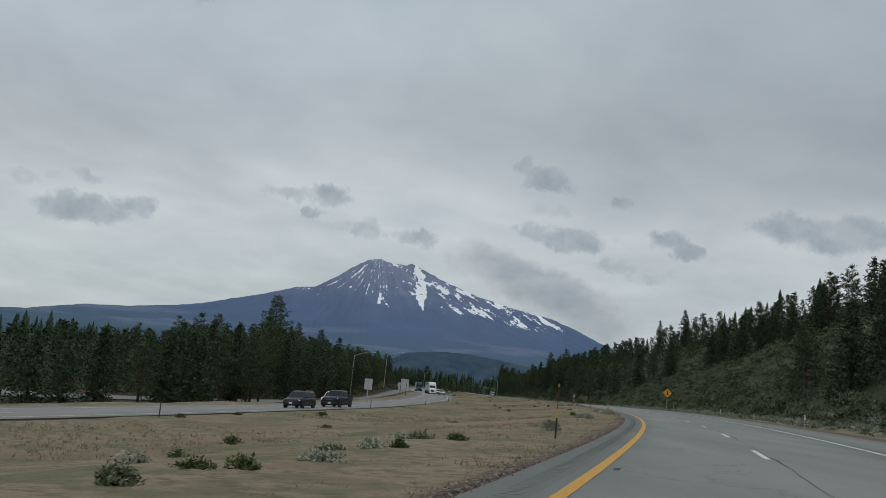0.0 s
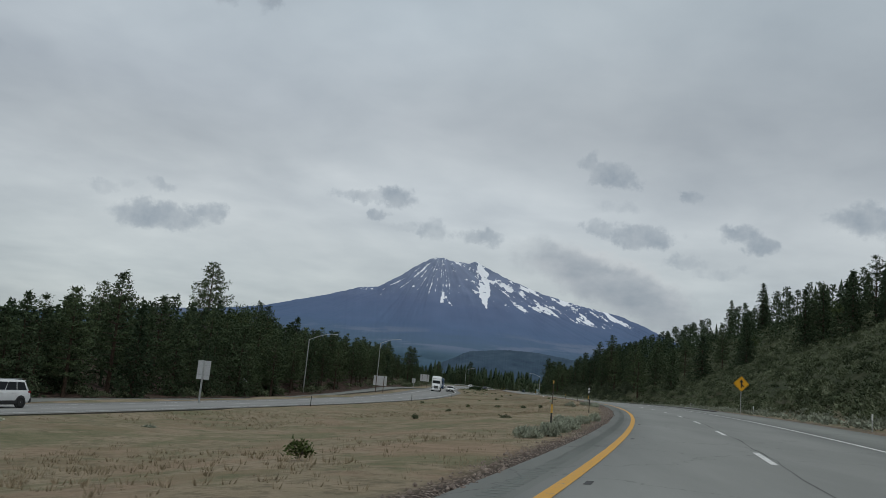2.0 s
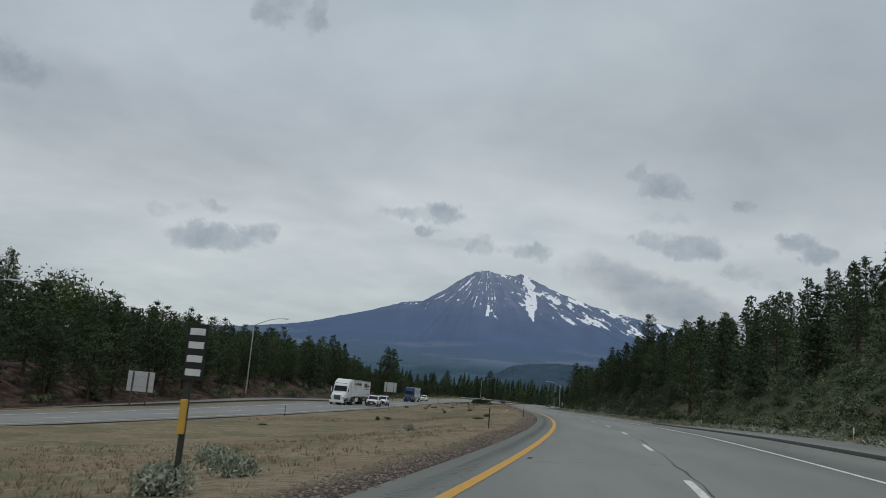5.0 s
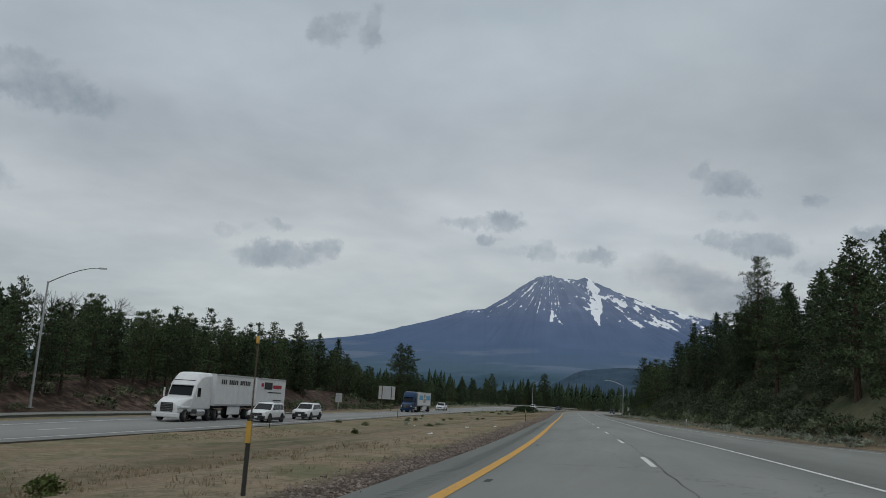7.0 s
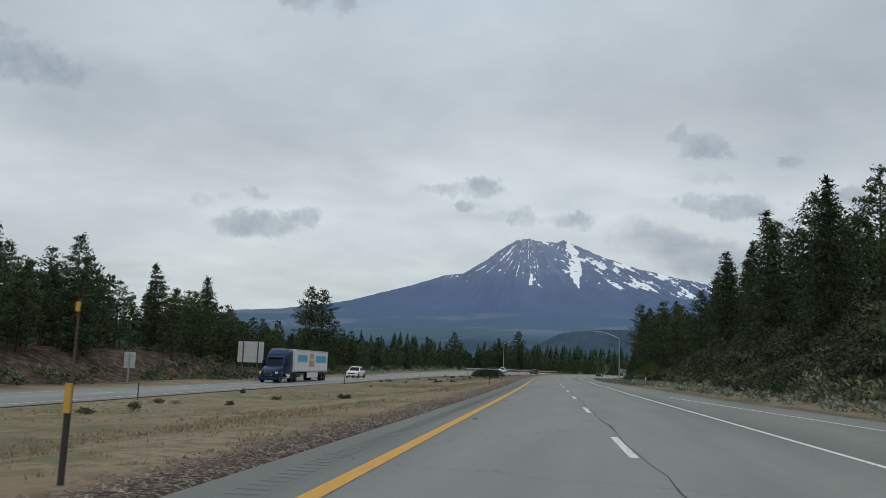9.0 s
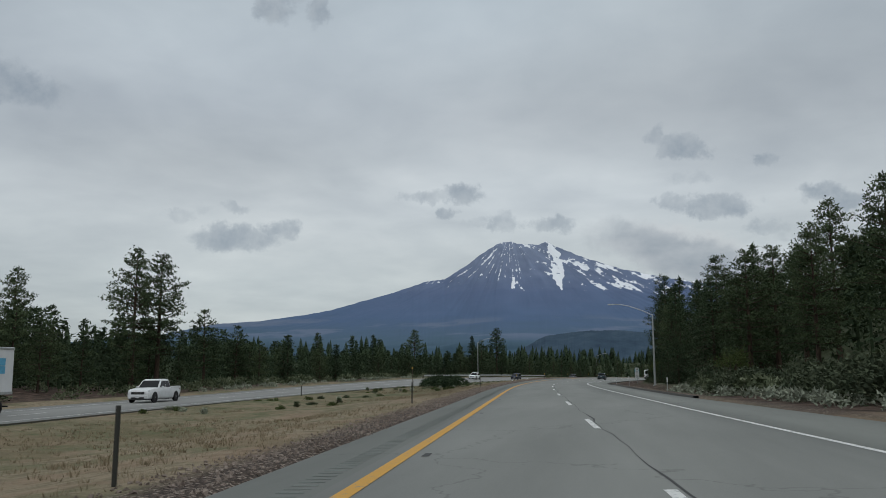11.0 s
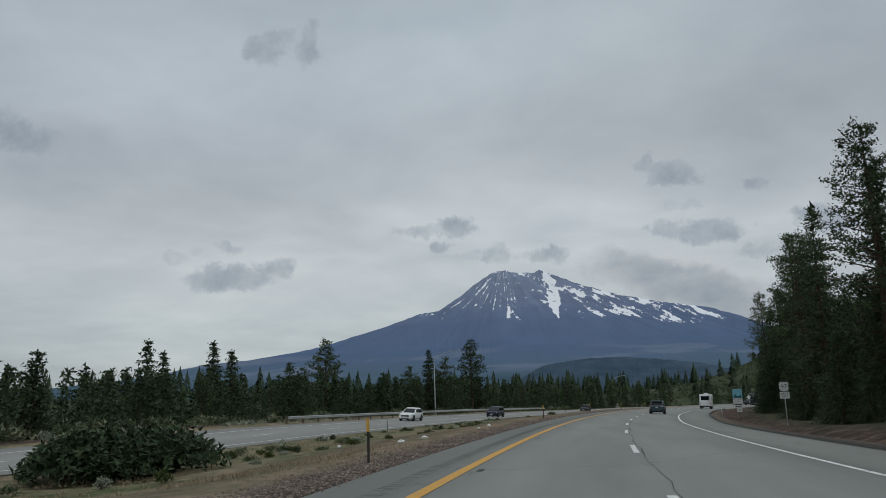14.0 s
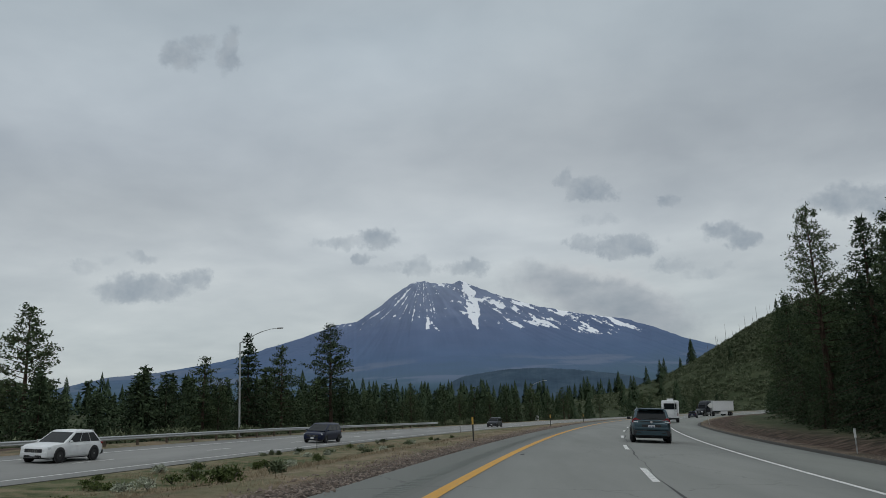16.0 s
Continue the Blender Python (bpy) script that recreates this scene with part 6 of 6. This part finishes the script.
vo = sign_root("scenic_byway_sign", 549.7, 13.9, "blue scenic byway sign with white plates below", face=0)
add("post", block((0.09, 0.09, 3.4), (0.05, 0.06, 1.7), 0.01), M_POSTWOOD, vo)
pic = add("picture_panel", block((1.0, 0.012, 1.0), (0, 0, 3.04), 0.003), M_SIGNBLUE, vo, "teal blue panel with a pale mountain shape")
bm = slab([(-0.42, -0.38), (0.42, -0.38), (0.34, 0.02), (0.2, -0.16), (-0.05, -0.2), (-0.25, 0.08)], 0.006, "y")
bmesh.ops.translate(bm, verts=bm.verts, vec=(0, -0.012, 2.95))
add("mountain_shape", bm, M_SIGNTEAL, pic)
for z, h in ((2.27, 0.50), (1.77, 0.46)):
    p = add("plate", block((0.98, 0.012, h), (0, 0, z), 0.003), M_SIGNWHITE, vo, "white plate")
    if z > 2:
        words("VOLCANIC", 0.175, (0, -0.012, z + 0.11), M_BLACK, p)
        words("LEGACY", 0.175, (0, -0.012, z - 0.11), M_BLACK, p)
    else:
        add("lettering_bar", joined(block((0.8, 0.006, 0.09), (0, -0.01, z + 0.1)), block((0.6, 0.006, 0.09), (0, -0.01, z - 0.1))), M_BLACK, p)
p = add("arrow_plate", block((0.52, 0.012, 0.38), (0.1, 0, 1.26), 0.003), M_SIGNWHITE, vo)
bm = joined(block((0.28, 0.006, 0.06), (0.08, -0.01, 1.25), 0, (0, -35, 0)), slab([(0.0, 0.0), (0.16, 0.0), (0.08, 0.14)], 0.006, "y"))
bmesh.ops.translate(bm, verts=[q for q in bm.verts if q.co.z < 0.3], vec=(0.12, -0.013, 1.27))
add("arrow", bm, M_BLACK, p)

# small black plate on a median post
ms = sign_root("mile_marker", 167, -3.3, "narrow dark marker sign with pale bars on a slim post", face=0)
add("post", block((0.07, 0.06, 2.2), (0, 0.04, 1.1), 0.01), M_POSTDARK, ms)
mp = add("plate", block((0.30, 0.012, 0.74), (0.06, 0, 1.95), 0.003), M_BLACK, ms)
add("lettering_bar", joined(*[block((0.22, 0.006, 0.09), (0.06, -0.01, 1.68 + 0.18 * k)) for k in range(1)]), M_SIGNWHITE, mp)
for k in range(1, 4):
    add("lettering_bar", block((0.22, 0.006, 0.09), (0.06, -0.01, 1.68 + 0.18 * k)), M_SIGNWHITE, mp)
add("reflector", block((0.10, 0.03, 0.45), (0, -0.01, 1.1), 0.005), M_DELIN, ms)


# ---- marker posts ----
def marker(s, l, h, amber, label, group):
    root = sign_root("marker_post", s, l, label, "marker post", 0, group)
    low = min(h, 1.12)
    add("post", block((0.058, 0.04, low), (0, 0, low / 2), 0.008), M_POSTDARK, root)
    if amber:
        add("reflector", block((0.072, 0.03, 0.30), (0, -0.02, low - 0.17), 0.005), M_DELIN, root, "amber reflective sheet")
    if h > 1.6:
        add("extension_rod", rod(0.012, 0.012, h - low + 0.1, (0, 0.02, (h + low) / 2 - 0.05), "z", 8), M_POSTWOOD, root)
        add("top_reflector", block((0.045, 0.02, 0.10), (0, 0.0, h - 0.08), 0.005), M_DELIN, root)
    return root


for s, h in [(27.8, 1.95), (91, 1.95), (232, 2.3), (295, 1.95), (472, 1.28), (515, 1.28), (552, 1.28), (588, 1.28), (622, 1.28)]:
    marker(s, -2.5, h, h > 1.1, "dark snow marker post with amber reflective sheet", "median marker posts")
marker(393, -3.7, 1.85, False, "slim dark snow marker post with a pale rod", "median marker posts")
for s in (128, 199, 364, 432):
    marker(s, -3.2, 1.15, False, "short dark delineator post", "short delineator posts")
for s in range(40, 640, 49):
    marker(s, float(left_edge(s)) + 1.2, 1.2, False, "short dark delineator post", "short delineator posts")


def white_post(s, l):
    root = sign_root("delineator", s, l, "white flexible delineator post", "marker post", 0, "white delineators")
    add("post", block((0.045, 0.03, 1.0), (0, 0, 0.5), 0.008), M_STEEL, root)
    add("panel", block((0.085, 0.02, 0.34), (0, -0.022, 0.86), 0.008), M_SIGNWHITE, root, "white reflective panel")


for s in (66, 110, 150, 205, 262, 318, 372, 412, 440, 480, 552, 620):
    white_post(s, float(right_edge(s)) + 1.3)

# ---- shoulder grooves and marker slots ----
v, f = [], []
for k in range(int(620 / 0.32)):
    s = -6 + 0.32 * k
    for ds, dl in ((0, -0.86), (0, -0.52), (0.08, -0.52), (0.08, -0.86)):
        x, y = plan(s + ds, dl)
        v.append((float(x), float(y), float(own_z(s + ds, dl)) + 0.004))
    f.append((4 * k, 4 * k + 1, 4 * k + 2, 4 * k + 3))
M_GROOVE = plain("groove_shadowed_asphalt", (0.143, 0.162, 0.148), 0.9)
tagged(new("rumble_strip", mesh_of("rumble_strip", v, f, M_GROOVE)), "ground-in rumble strip grooves along the shoulder", "rumble strip", kind="structure")
for k in range(0, 40):
    s = 1.75 + PERIOD * k
    d = strip("marker_slot", np.linspace(s, s + 0.55, 3), 0.27, 0.39, 0.005, M_SEAL)
    tagged(d, "dark recessed reflector slot in the pavement", "road marking", "recessed reflector slots", "structure")


# ---- median shrubs ----
def shrub_thing(name, s, l, r, h, count, size, mat, label, seed, zf=ground_z, squash=1.0):
    rg = random.Random(seed)
    root = root_at(name, s, l, label, "shrub", "median shrubs", rg.uniform(0, 360), -0.06, zf, False)
    stems = []
    for k in range(5):
        a = rg.uniform(0, 6.28)
        stems.append(tube([(0, 0, 0), (math.cos(a) * r * 0.5, math.sin(a) * r * 0.5, h * 0.7)], [0.03, 0.01], 4))
    sv, sf = merge(stems)
    part("stems", mesh_of("stems", sv, sf, M_TWIG), root)
    lobes = [(rg.uniform(-0.5, 0.5) * r * (1 if k else 0), rg.uniform(-0.5, 0.5) * r * (1 if k else 0), rg.uniform(0.45, 0.75)) for k in range(7)]
    fv, ff = [], []
    for _ in range(count):
        cx, cy, q = rg.choice(lobes)
        a, u = rg.uniform(0, 6.28), rg.random() ** 0.5
        c = (cx + math.cos(a) * r * q * u, (cy + math.sin(a) * r * q * u) * squash, h * q * 1.25 * math.sqrt(max(0, 1 - u * u)) * rg.uniform(0.75, 1.0) + 0.03)
        pv, pf = puffs(rg, c, 3, size * 0.5, size, (0, 0, 0.4 if size > 0.08 else 1.6))
        k = len(fv)
        fv += pv
        ff += [tuple(i + k for i in t) for t in pf]
    part("foliage", mesh_of("foliage", fv, ff, mat), root)
    return root


shrub_thing("evergreen_shrub", 483, -15.2, 3.5, 1.95, 3600, 0.26, M_FIR, "large dark evergreen shrub sprawling in the dry grass", 3)
rg = random.Random(77)
spot = [(87.4, -2.8), (88.9, -2.3), (91.0, -2.5), (91.8, -2.3), (92.9, -2.3), (94.5, -2.2), (95.3, -2.5), (96.3, -2.3), (98.0, -2.4), (102.5, -2.3), (107.0, -2.0), (104, -3.6), (156.8, -2.6), (158.6, -2.5), (160.6, -2.6), (162.5, -2.5), (161.6, -2.9), (167, -3.6), (170, -3.9), (172, -5.2), (164, -5.8), (35, -3.6), (62, -3.8), (64, -4.4)]
for k, (s, l) in enumerate(spot):
    shrub_thing("sagebrush", s, l, rg.uniform(0.30, 0.46), rg.uniform(0.34, 0.48), 620, 0.080, M_SAGE, "pale grey-green sagebrush clump beside the gravel", 100 + k)
low = [(12.1, -7.3), (16.5, -9.4), (11.5, -5.8), (8.9, -5.2), (11.8, -5.1), (18.0, -5.4), (23.3, -5.8), (23.3, -4.7), (16.9, -5.8), (18.6, -4.9), (14.0, -4.7), (26.0, -13.5), (276.2, -13.1), (333.1, -20.4), (339.7, -15.5), (403.6, -19.8), (516.8, -15.1), (513.9, -15.8), (497.3, -15.0), (508.5, -15.8), (510.2, -17.8), (530.6, -17.5), (511.7, -14.8), (533.1, -15.2), (535.0, -13.7), (564.3, -14.6), (550.4, -14.2), (557.4, -14.1), (172.7, -15.0), (210.9, -19.4), (155.0, -5.1), (416.9, -13.1), (424.1, -17.6), (447.3, -17.0), (326, -18.2), (330.8, -18.3), (331.2, -15.3), (342.8, -11.9), (404.3, -20.5), (442, -16.5), (455.6, -15.8), (474.8, -16.3), (547.9, -12.9), (551, -14.4), (545.2, -15.2), (569, -17.2), (534.9, -4.2), (531.9, -4.0)] + [(498.5, -15.8), (518.7, -16.1), (514.8, -16.2), (507.3, -15.4), (511.1, -16.6), (510.5, -18.2), (495.7, -15.8), (493.8, -13.6)]
while len(low) < 210:
    s = rg.uniform(8, 600) if len(low) < 115 else rg.uniform(400, 600)
    low.append((s, rg.uniform(float(left_edge(s)) + 1.2, -5.5 if s < 380 else -9)))
for k, (s, l) in enumerate(low):
    shrub_thing("low_shrub", s, l, rg.uniform(0.22, 0.5), rg.uniform(0.22, 0.48), 130, 0.085, (M_SAGE, M_SHRUB, M_BROAD, M_SHRUB, M_BROAD)[k % 5], "small dull green shrub in the dry grass", 200 + k)

# ---- pale litter and stones in the median ----
def litter(s, l, size, seed):
    rg2 = random.Random(seed)
    bm = bmesh.new()
    bmesh.ops.create_icosphere(bm, subdivisions=2, radius=size)
    for q in bm.verts:
        q.co = Vector((q.co.x * 1.3, q.co.y * 0.9, q.co.z * 0.65)) * (1 + 0.9 * noise.noise(q.co / size * 1.3 + Vector((seed, 0, 0))))
    root = root_at("litter", s, l, "crumpled white scrap lying in the dry grass", "litter", "median litter", rg2.uniform(0, 360), size * 0.3, ground_z, False)
    add("scrap", bm, M_SIGNWHITE, root)


for k, (s, l) in enumerate([(266.4, -4.2), (302.5, -13.9), (270.3, -3.0), (484.6, -4.0), (500.3, -13.0), (493.7, -3.4), (482.3, -4.3), (498.0, -3.6), (153.4, -3.8), (256.7, -4.6)]):
    litter(s, l, (0.11, 0.10, 0.07)[k % 3], 40 + k)

# ---- leafless trees at the wood's edge ----


def bare_tree(seed, h):
    rg2 = random.Random(seed)
    pieces = []

    def grow(p, d, ln, r, depth):
        q = p + d * ln
        pieces.append(tube([tuple(p), tuple(q)], [r, r * 0.68], 5 if depth < 2 else 3))
        if depth == 5:
            return
        for _ in range(3 if depth < 4 else 2):
            e = (d + Vector((rg2.gauss(0, 0.42), rg2.gauss(0, 0.42), rg2.gauss(0.12, 0.22)))).normalized()
            grow(q, e, ln * rg2.uniform(0.62, 0.82), r * 0.62, depth + 1)
    grow(Vector((0, 0, -0.2)), Vector((0, 0, 1)), h * 0.27, h * 0.017, 0)
    v, f = merge(pieces)
    return mesh_of("bare_crown", v, f, M_TWIG)


bares = [bare_tree(8 + k, 10.0) for k in range(3)]
for k, (s, l, h) in enumerate([(307, -84, 16), (349, -80, 16.6), (341, -80, 15.6), (338, -81, 14.8), (345, -83, 16), (205, -78, 12), (214, -82, 12.5), (222, -76, 12), (246, -74, 12), (592, -62, 6)]):
    root = root_at("bare_tree", s, l, "leafless grey deciduous tree", "tree", "bare trees", rg.uniform(0, 360), -0.1, ground_z, False)
    b = part("bare_crown", bares[k % 3], root)
    b.scale = (h / 10, h / 10, h / 10)

# ---- broadleaf trees on the hill ----


def broad_meshes(seed, h):
    rg2 = random.Random(seed)
    wood, leaf = [], []
    for k in range(7):
        a = rg2.uniform(0, 6.28)
        e = Vector((math.cos(a) * h * 0.26, math.sin(a) * h * 0.26, h * rg2.uniform(0.5, 0.85)))
        wood.append(tube([(0, 0, -0.1), tuple(e * 0.5 + Vector((0, 0, h * 0.1))), tuple(e)], [h * 0.02, h * 0.011, 0.02], 5))
        for _ in range(170):
            c = e + Vector((rg2.gauss(0, h * 0.10), rg2.gauss(0, h * 0.10), rg2.gauss(0, h * 0.085)))
            leaf.append(sprays(rg2, tuple(c), 2, 0.34, 1.0))
    tv, tf = merge(wood)
    lv, lf = merge(leaf)
    return mesh_of("trunk", tv, tf, M_BARK, True), mesh_of("crown", lv, lf, M_BROAD)


broads = [broad_meshes(3, 8.0), broad_meshes(4, 8.0)]
for k, (s, l, h) in enumerate([(300, -86, 16.8), (289, -82, 15.5), (246, -78, 13), (128, 62, 13.5), (134, 67, 15), (122, 70, 15), (140, 60, 12), (110, 66, 13), (137, 72, 15), (232, 52, 7), (262, 44, 6), (150, 58, 10), (345, 26, 5), (428, 19, 4), (494, 18.5, 4)]):
    root = root_at("broadleaf_tree", s, l, "spreading broadleaf tree in fresh spring leaf", "tree", "broadleaf trees", rg.uniform(0, 360), -0.1, ground_z, False)
    for nm, me in zip(("trunk", "crown"), broads[k % 2]):
        b = part(nm, me, root)
        b.scale = (h / 8, h / 8, h / 8)

# ---- undergrowth, grass, stones ----
spots = []
for _ in range(900):
    s = rg.uniform(0, 700)
    l = (min(-44.0, float(slip_mid(s)) - 5) if s < 335 else float(left_edge(s)) - LEFT_W - 5) - 26 * rg.random() ** 1.6
    if 200 < s < 420 and rg.random() < 0.35:
        continue
    x, y = plan(s, l)
    spots.append((float(x), float(y), float(ground_z(s, l)) - 0.15, rg.uniform(0.6, 1.7), rg.uniform(0, 6.28)))
mass("wood_edge_brush", spots, brush, M_SHRUB, "dull green brush under the conifers", "scrub")

pale = [bush_proto(rg, 60, 0.5, 0.42, 0.2) for _ in range(4)]
spots = []
for _ in range(900):
    s = rg.uniform(0, 420)
    l = float(right_edge(s)) + 1.9 + 3.4 * rg.random()
    x, y = plan(s, l)
    spots.append((float(x), float(y), float(ground_z(s, l)) - 0.05, rg.uniform(0.5, 1.35), rg.uniform(0, 6.28)))
for _ in range(70):
    s = rg.uniform(440, 560)
    l = float(left_edge(s)) - LEFT_W - 1.5 - 3 * rg.random()
    x, y = plan(s, l)
    spots.append((float(x), float(y), float(ground_z(s, l)) - 0.05, rg.uniform(0.6, 1.6), rg.uniform(0, 6.28)))
mass("verge_sagebrush", spots, pale, M_SAGE, "pale grey sagebrush along the verge", "scrub")


def tuft(rg2, blades, h):
    v, f = [], []
    for _ in range(blades):
        a, b = rg2.uniform(0, 6.28), rg2.uniform(0, 6.28)
        x, y = math.cos(a) * 0.10 * rg2.random(), math.sin(a) * 0.10 * rg2.random()
        t = h * rg2.uniform(0.5, 1.0)
        k = len(v)
        v += [(x - 0.012 * math.cos(b), y - 0.012 * math.sin(b), 0), (x + 0.012 * math.cos(b), y + 0.012 * math.sin(b), 0), (x + math.cos(a) * t * 0.45, y + math.sin(a) * t * 0.45, t)]
        f.append((k, k + 1, k + 2))
    return np.array(v), np.array(f)


tufts = [tuft(rg, 7, 0.12) for _ in range(12)]
dice = np.random.RandomState(4)


def scattered(count, s_arr, l_arr, lift, sizes):
    x, y = plan(s_arr, l_arr)
    z = ground_z(s_arr, l_arr) + lift
    return [tuple(r) for r in np.stack([x, y, z, sizes, dice.uniform(0, 6.28, count)], -1).tolist()]


gs_ = dice.uniform(0, 590, 76000)
rim = shoulder_l(gs_) - 0.2 - gravel_w(gs_)
gl_ = rim + (left_edge(gs_) + 0.8 - rim) * dice.uniform(0, 1, 76000) ** 1.2
# the grass stands in drifts
drift = np.sin(gs_ * 0.31 + 1.7 * np.sin(gl_ * 0.5)) * np.sin(gl_ * 0.9 + np.sin(gs_ * 0.13)) + 0.6 * np.sin(gs_ * 1.1 + gl_ * 1.3)
held = drift * 0.35 + 0.55 > dice.uniform(0, 1, 76000)
gs_, gl_ = gs_[held], gl_[held]
N = len(gs_)
mass("dry_grass", scattered(N, gs_, gl_, -0.05, dice.uniform(0.5, 1.5, N)), tufts, M_STRAW, "short dry straw-coloured grass in the median", "grass")


def pebble(rg2):
    """An angular stone lying any way up."""
    v = [(0.5, 0, 0), (0, 0.5, 0), (-0.5, 0, 0), (0, -0.5, 0), (0, 0, 0.5), (0, 0, -0.5)]
    stretch = (1.0, rg2.uniform(0.65, 1.0), rg2.uniform(0.5, 0.8))
    turn = Euler((rg2.uniform(0, 6.28), rg2.uniform(0, 6.28), rg2.uniform(0, 6.28))).to_matrix()
    v = [tuple(turn @ Vector([c * k * rg2.uniform(0.75, 1.25) for c, k in zip(p, stretch)])) for p in v]
    f = [(0, 1, 4), (1, 2, 4), (2, 3, 4), (3, 0, 4), (1, 0, 5), (2, 1, 5), (3, 2, 5), (0, 3, 5)]
    return np.array(v), np.array(f)


pebbles = [pebble(rg) for _ in range(24)]
gs_ = dice.uniform(-2, 590, 60000)
gs_ = gs_[dice.uniform(0, 1.9, 60000) < gravel_w(gs_)]
N = len(gs_)
gl_ = shoulder_l(gs_) - 0.08 - (gravel_w(gs_) + 0.25) * dice.uniform(0, 1, N) ** 0.9 - 0.25 * np.sin(gs_ * 0.4) * dice.uniform(0, 1, N)
size = 0.035 + 0.085 * dice.uniform(0, 1, N) ** 2.2
mass("gravel_stones", scattered(N, gs_, gl_, 0.006, size), pebbles, M_STONE, "coarse grey and reddish gravel along the shoulder", "gravel")

# ---- thickets before the right-hand trees ----


def round_bush(rg2, count):
    """A bush of several rounded domes of small leaves."""
    v, f = [], []
    domes = [(rg2.uniform(-0.9, 0.9), rg2.uniform(-0.9, 0.9), rg2.uniform(0.7, 1.2), rg2.uniform(1.1, 2.2)) for _ in range(5)]
    for _ in range(count):
        cx, cy, r, h = rg2.choice(domes)
        a, u = rg2.uniform(0, 6.28), rg2.random() ** 0.5
        q = rg2.uniform(0.8, 1.0)
        c = (cx + math.cos(a) * r * u * q, cy + math.sin(a) * r * u * q, h * math.sqrt(max(0, 1 - u * u)) * q + 0.05)
        pv, pf = puffs(rg2, c, 1, 0.05, 0.22, (math.cos(a) * u, math.sin(a) * u, 0.5))
        k = len(v)
        v += pv
        f += [tuple(i + k for i in t) for t in pf]
    return np.array(v), np.array(f)


thick = [round_bush(rg, 950) for _ in range(6)]
spots = []
for _ in range(170):
    s = rg.uniform(292, 425) if rg.random() < 0.88 else rg.uniform(425, 580)
    l = float(right_edge(s)) + (4.0 if s < 425 else 6.5) + 6.5 * rg.random()
    x, y = plan(s, l)
    spots.append((float(x), float(y), float(ground_z(s, l)) - 0.25, rg.uniform(0.45, 1.1) * (1 if s < 425 else 0.65), rg.uniform(0, 6.28)))
mass("roadside_thicket", spots, thick, M_THICKET, "rounded grey-green thicket at the foot of the conifers", "scrub")

# ---- dead trunks along the crest of the far knoll ----
for k in range(15):
    v, f = tube([(0, 0, -1), (rg.uniform(-0.3, 0.3), rg.uniform(-0.3, 0.3), 1)], [0.16, 0.05], 5)
    h = rg.uniform(7, 15)
    u = k / 14 + rg.uniform(-0.03, 0.03)
    x, y = 178 + 62 * u, 1124 - 10 * u
    d = np.hypot(_x - x, _y - y)
    s0 = float(SD[-1])
    along = (y - _y[-1]) * math.cos(_psi[-1]) - (x - _x[-1]) * math.sin(_psi[-1])
    side = (x - _x[-1]) * math.cos(_psi[-1]) + (y - _y[-1]) * math.sin(_psi[-1])
    z = float(ground_z(s0 + along, side))
    v = [(p[0], p[1], (p[2] + 1) / 2 * h - 1.5) for p in v]
    root = new("dead_snag")
    tagged(root, "bare grey dead trunk on the hill crest", "tree", "dead snags")
    root.location = (x, y, z)
    part("trunk", mesh_of("trunk", v, f, M_TWIG), root)
for s, l in ((474.1, -41.7), (475.6, -42.0)):
    white_post(s, l)
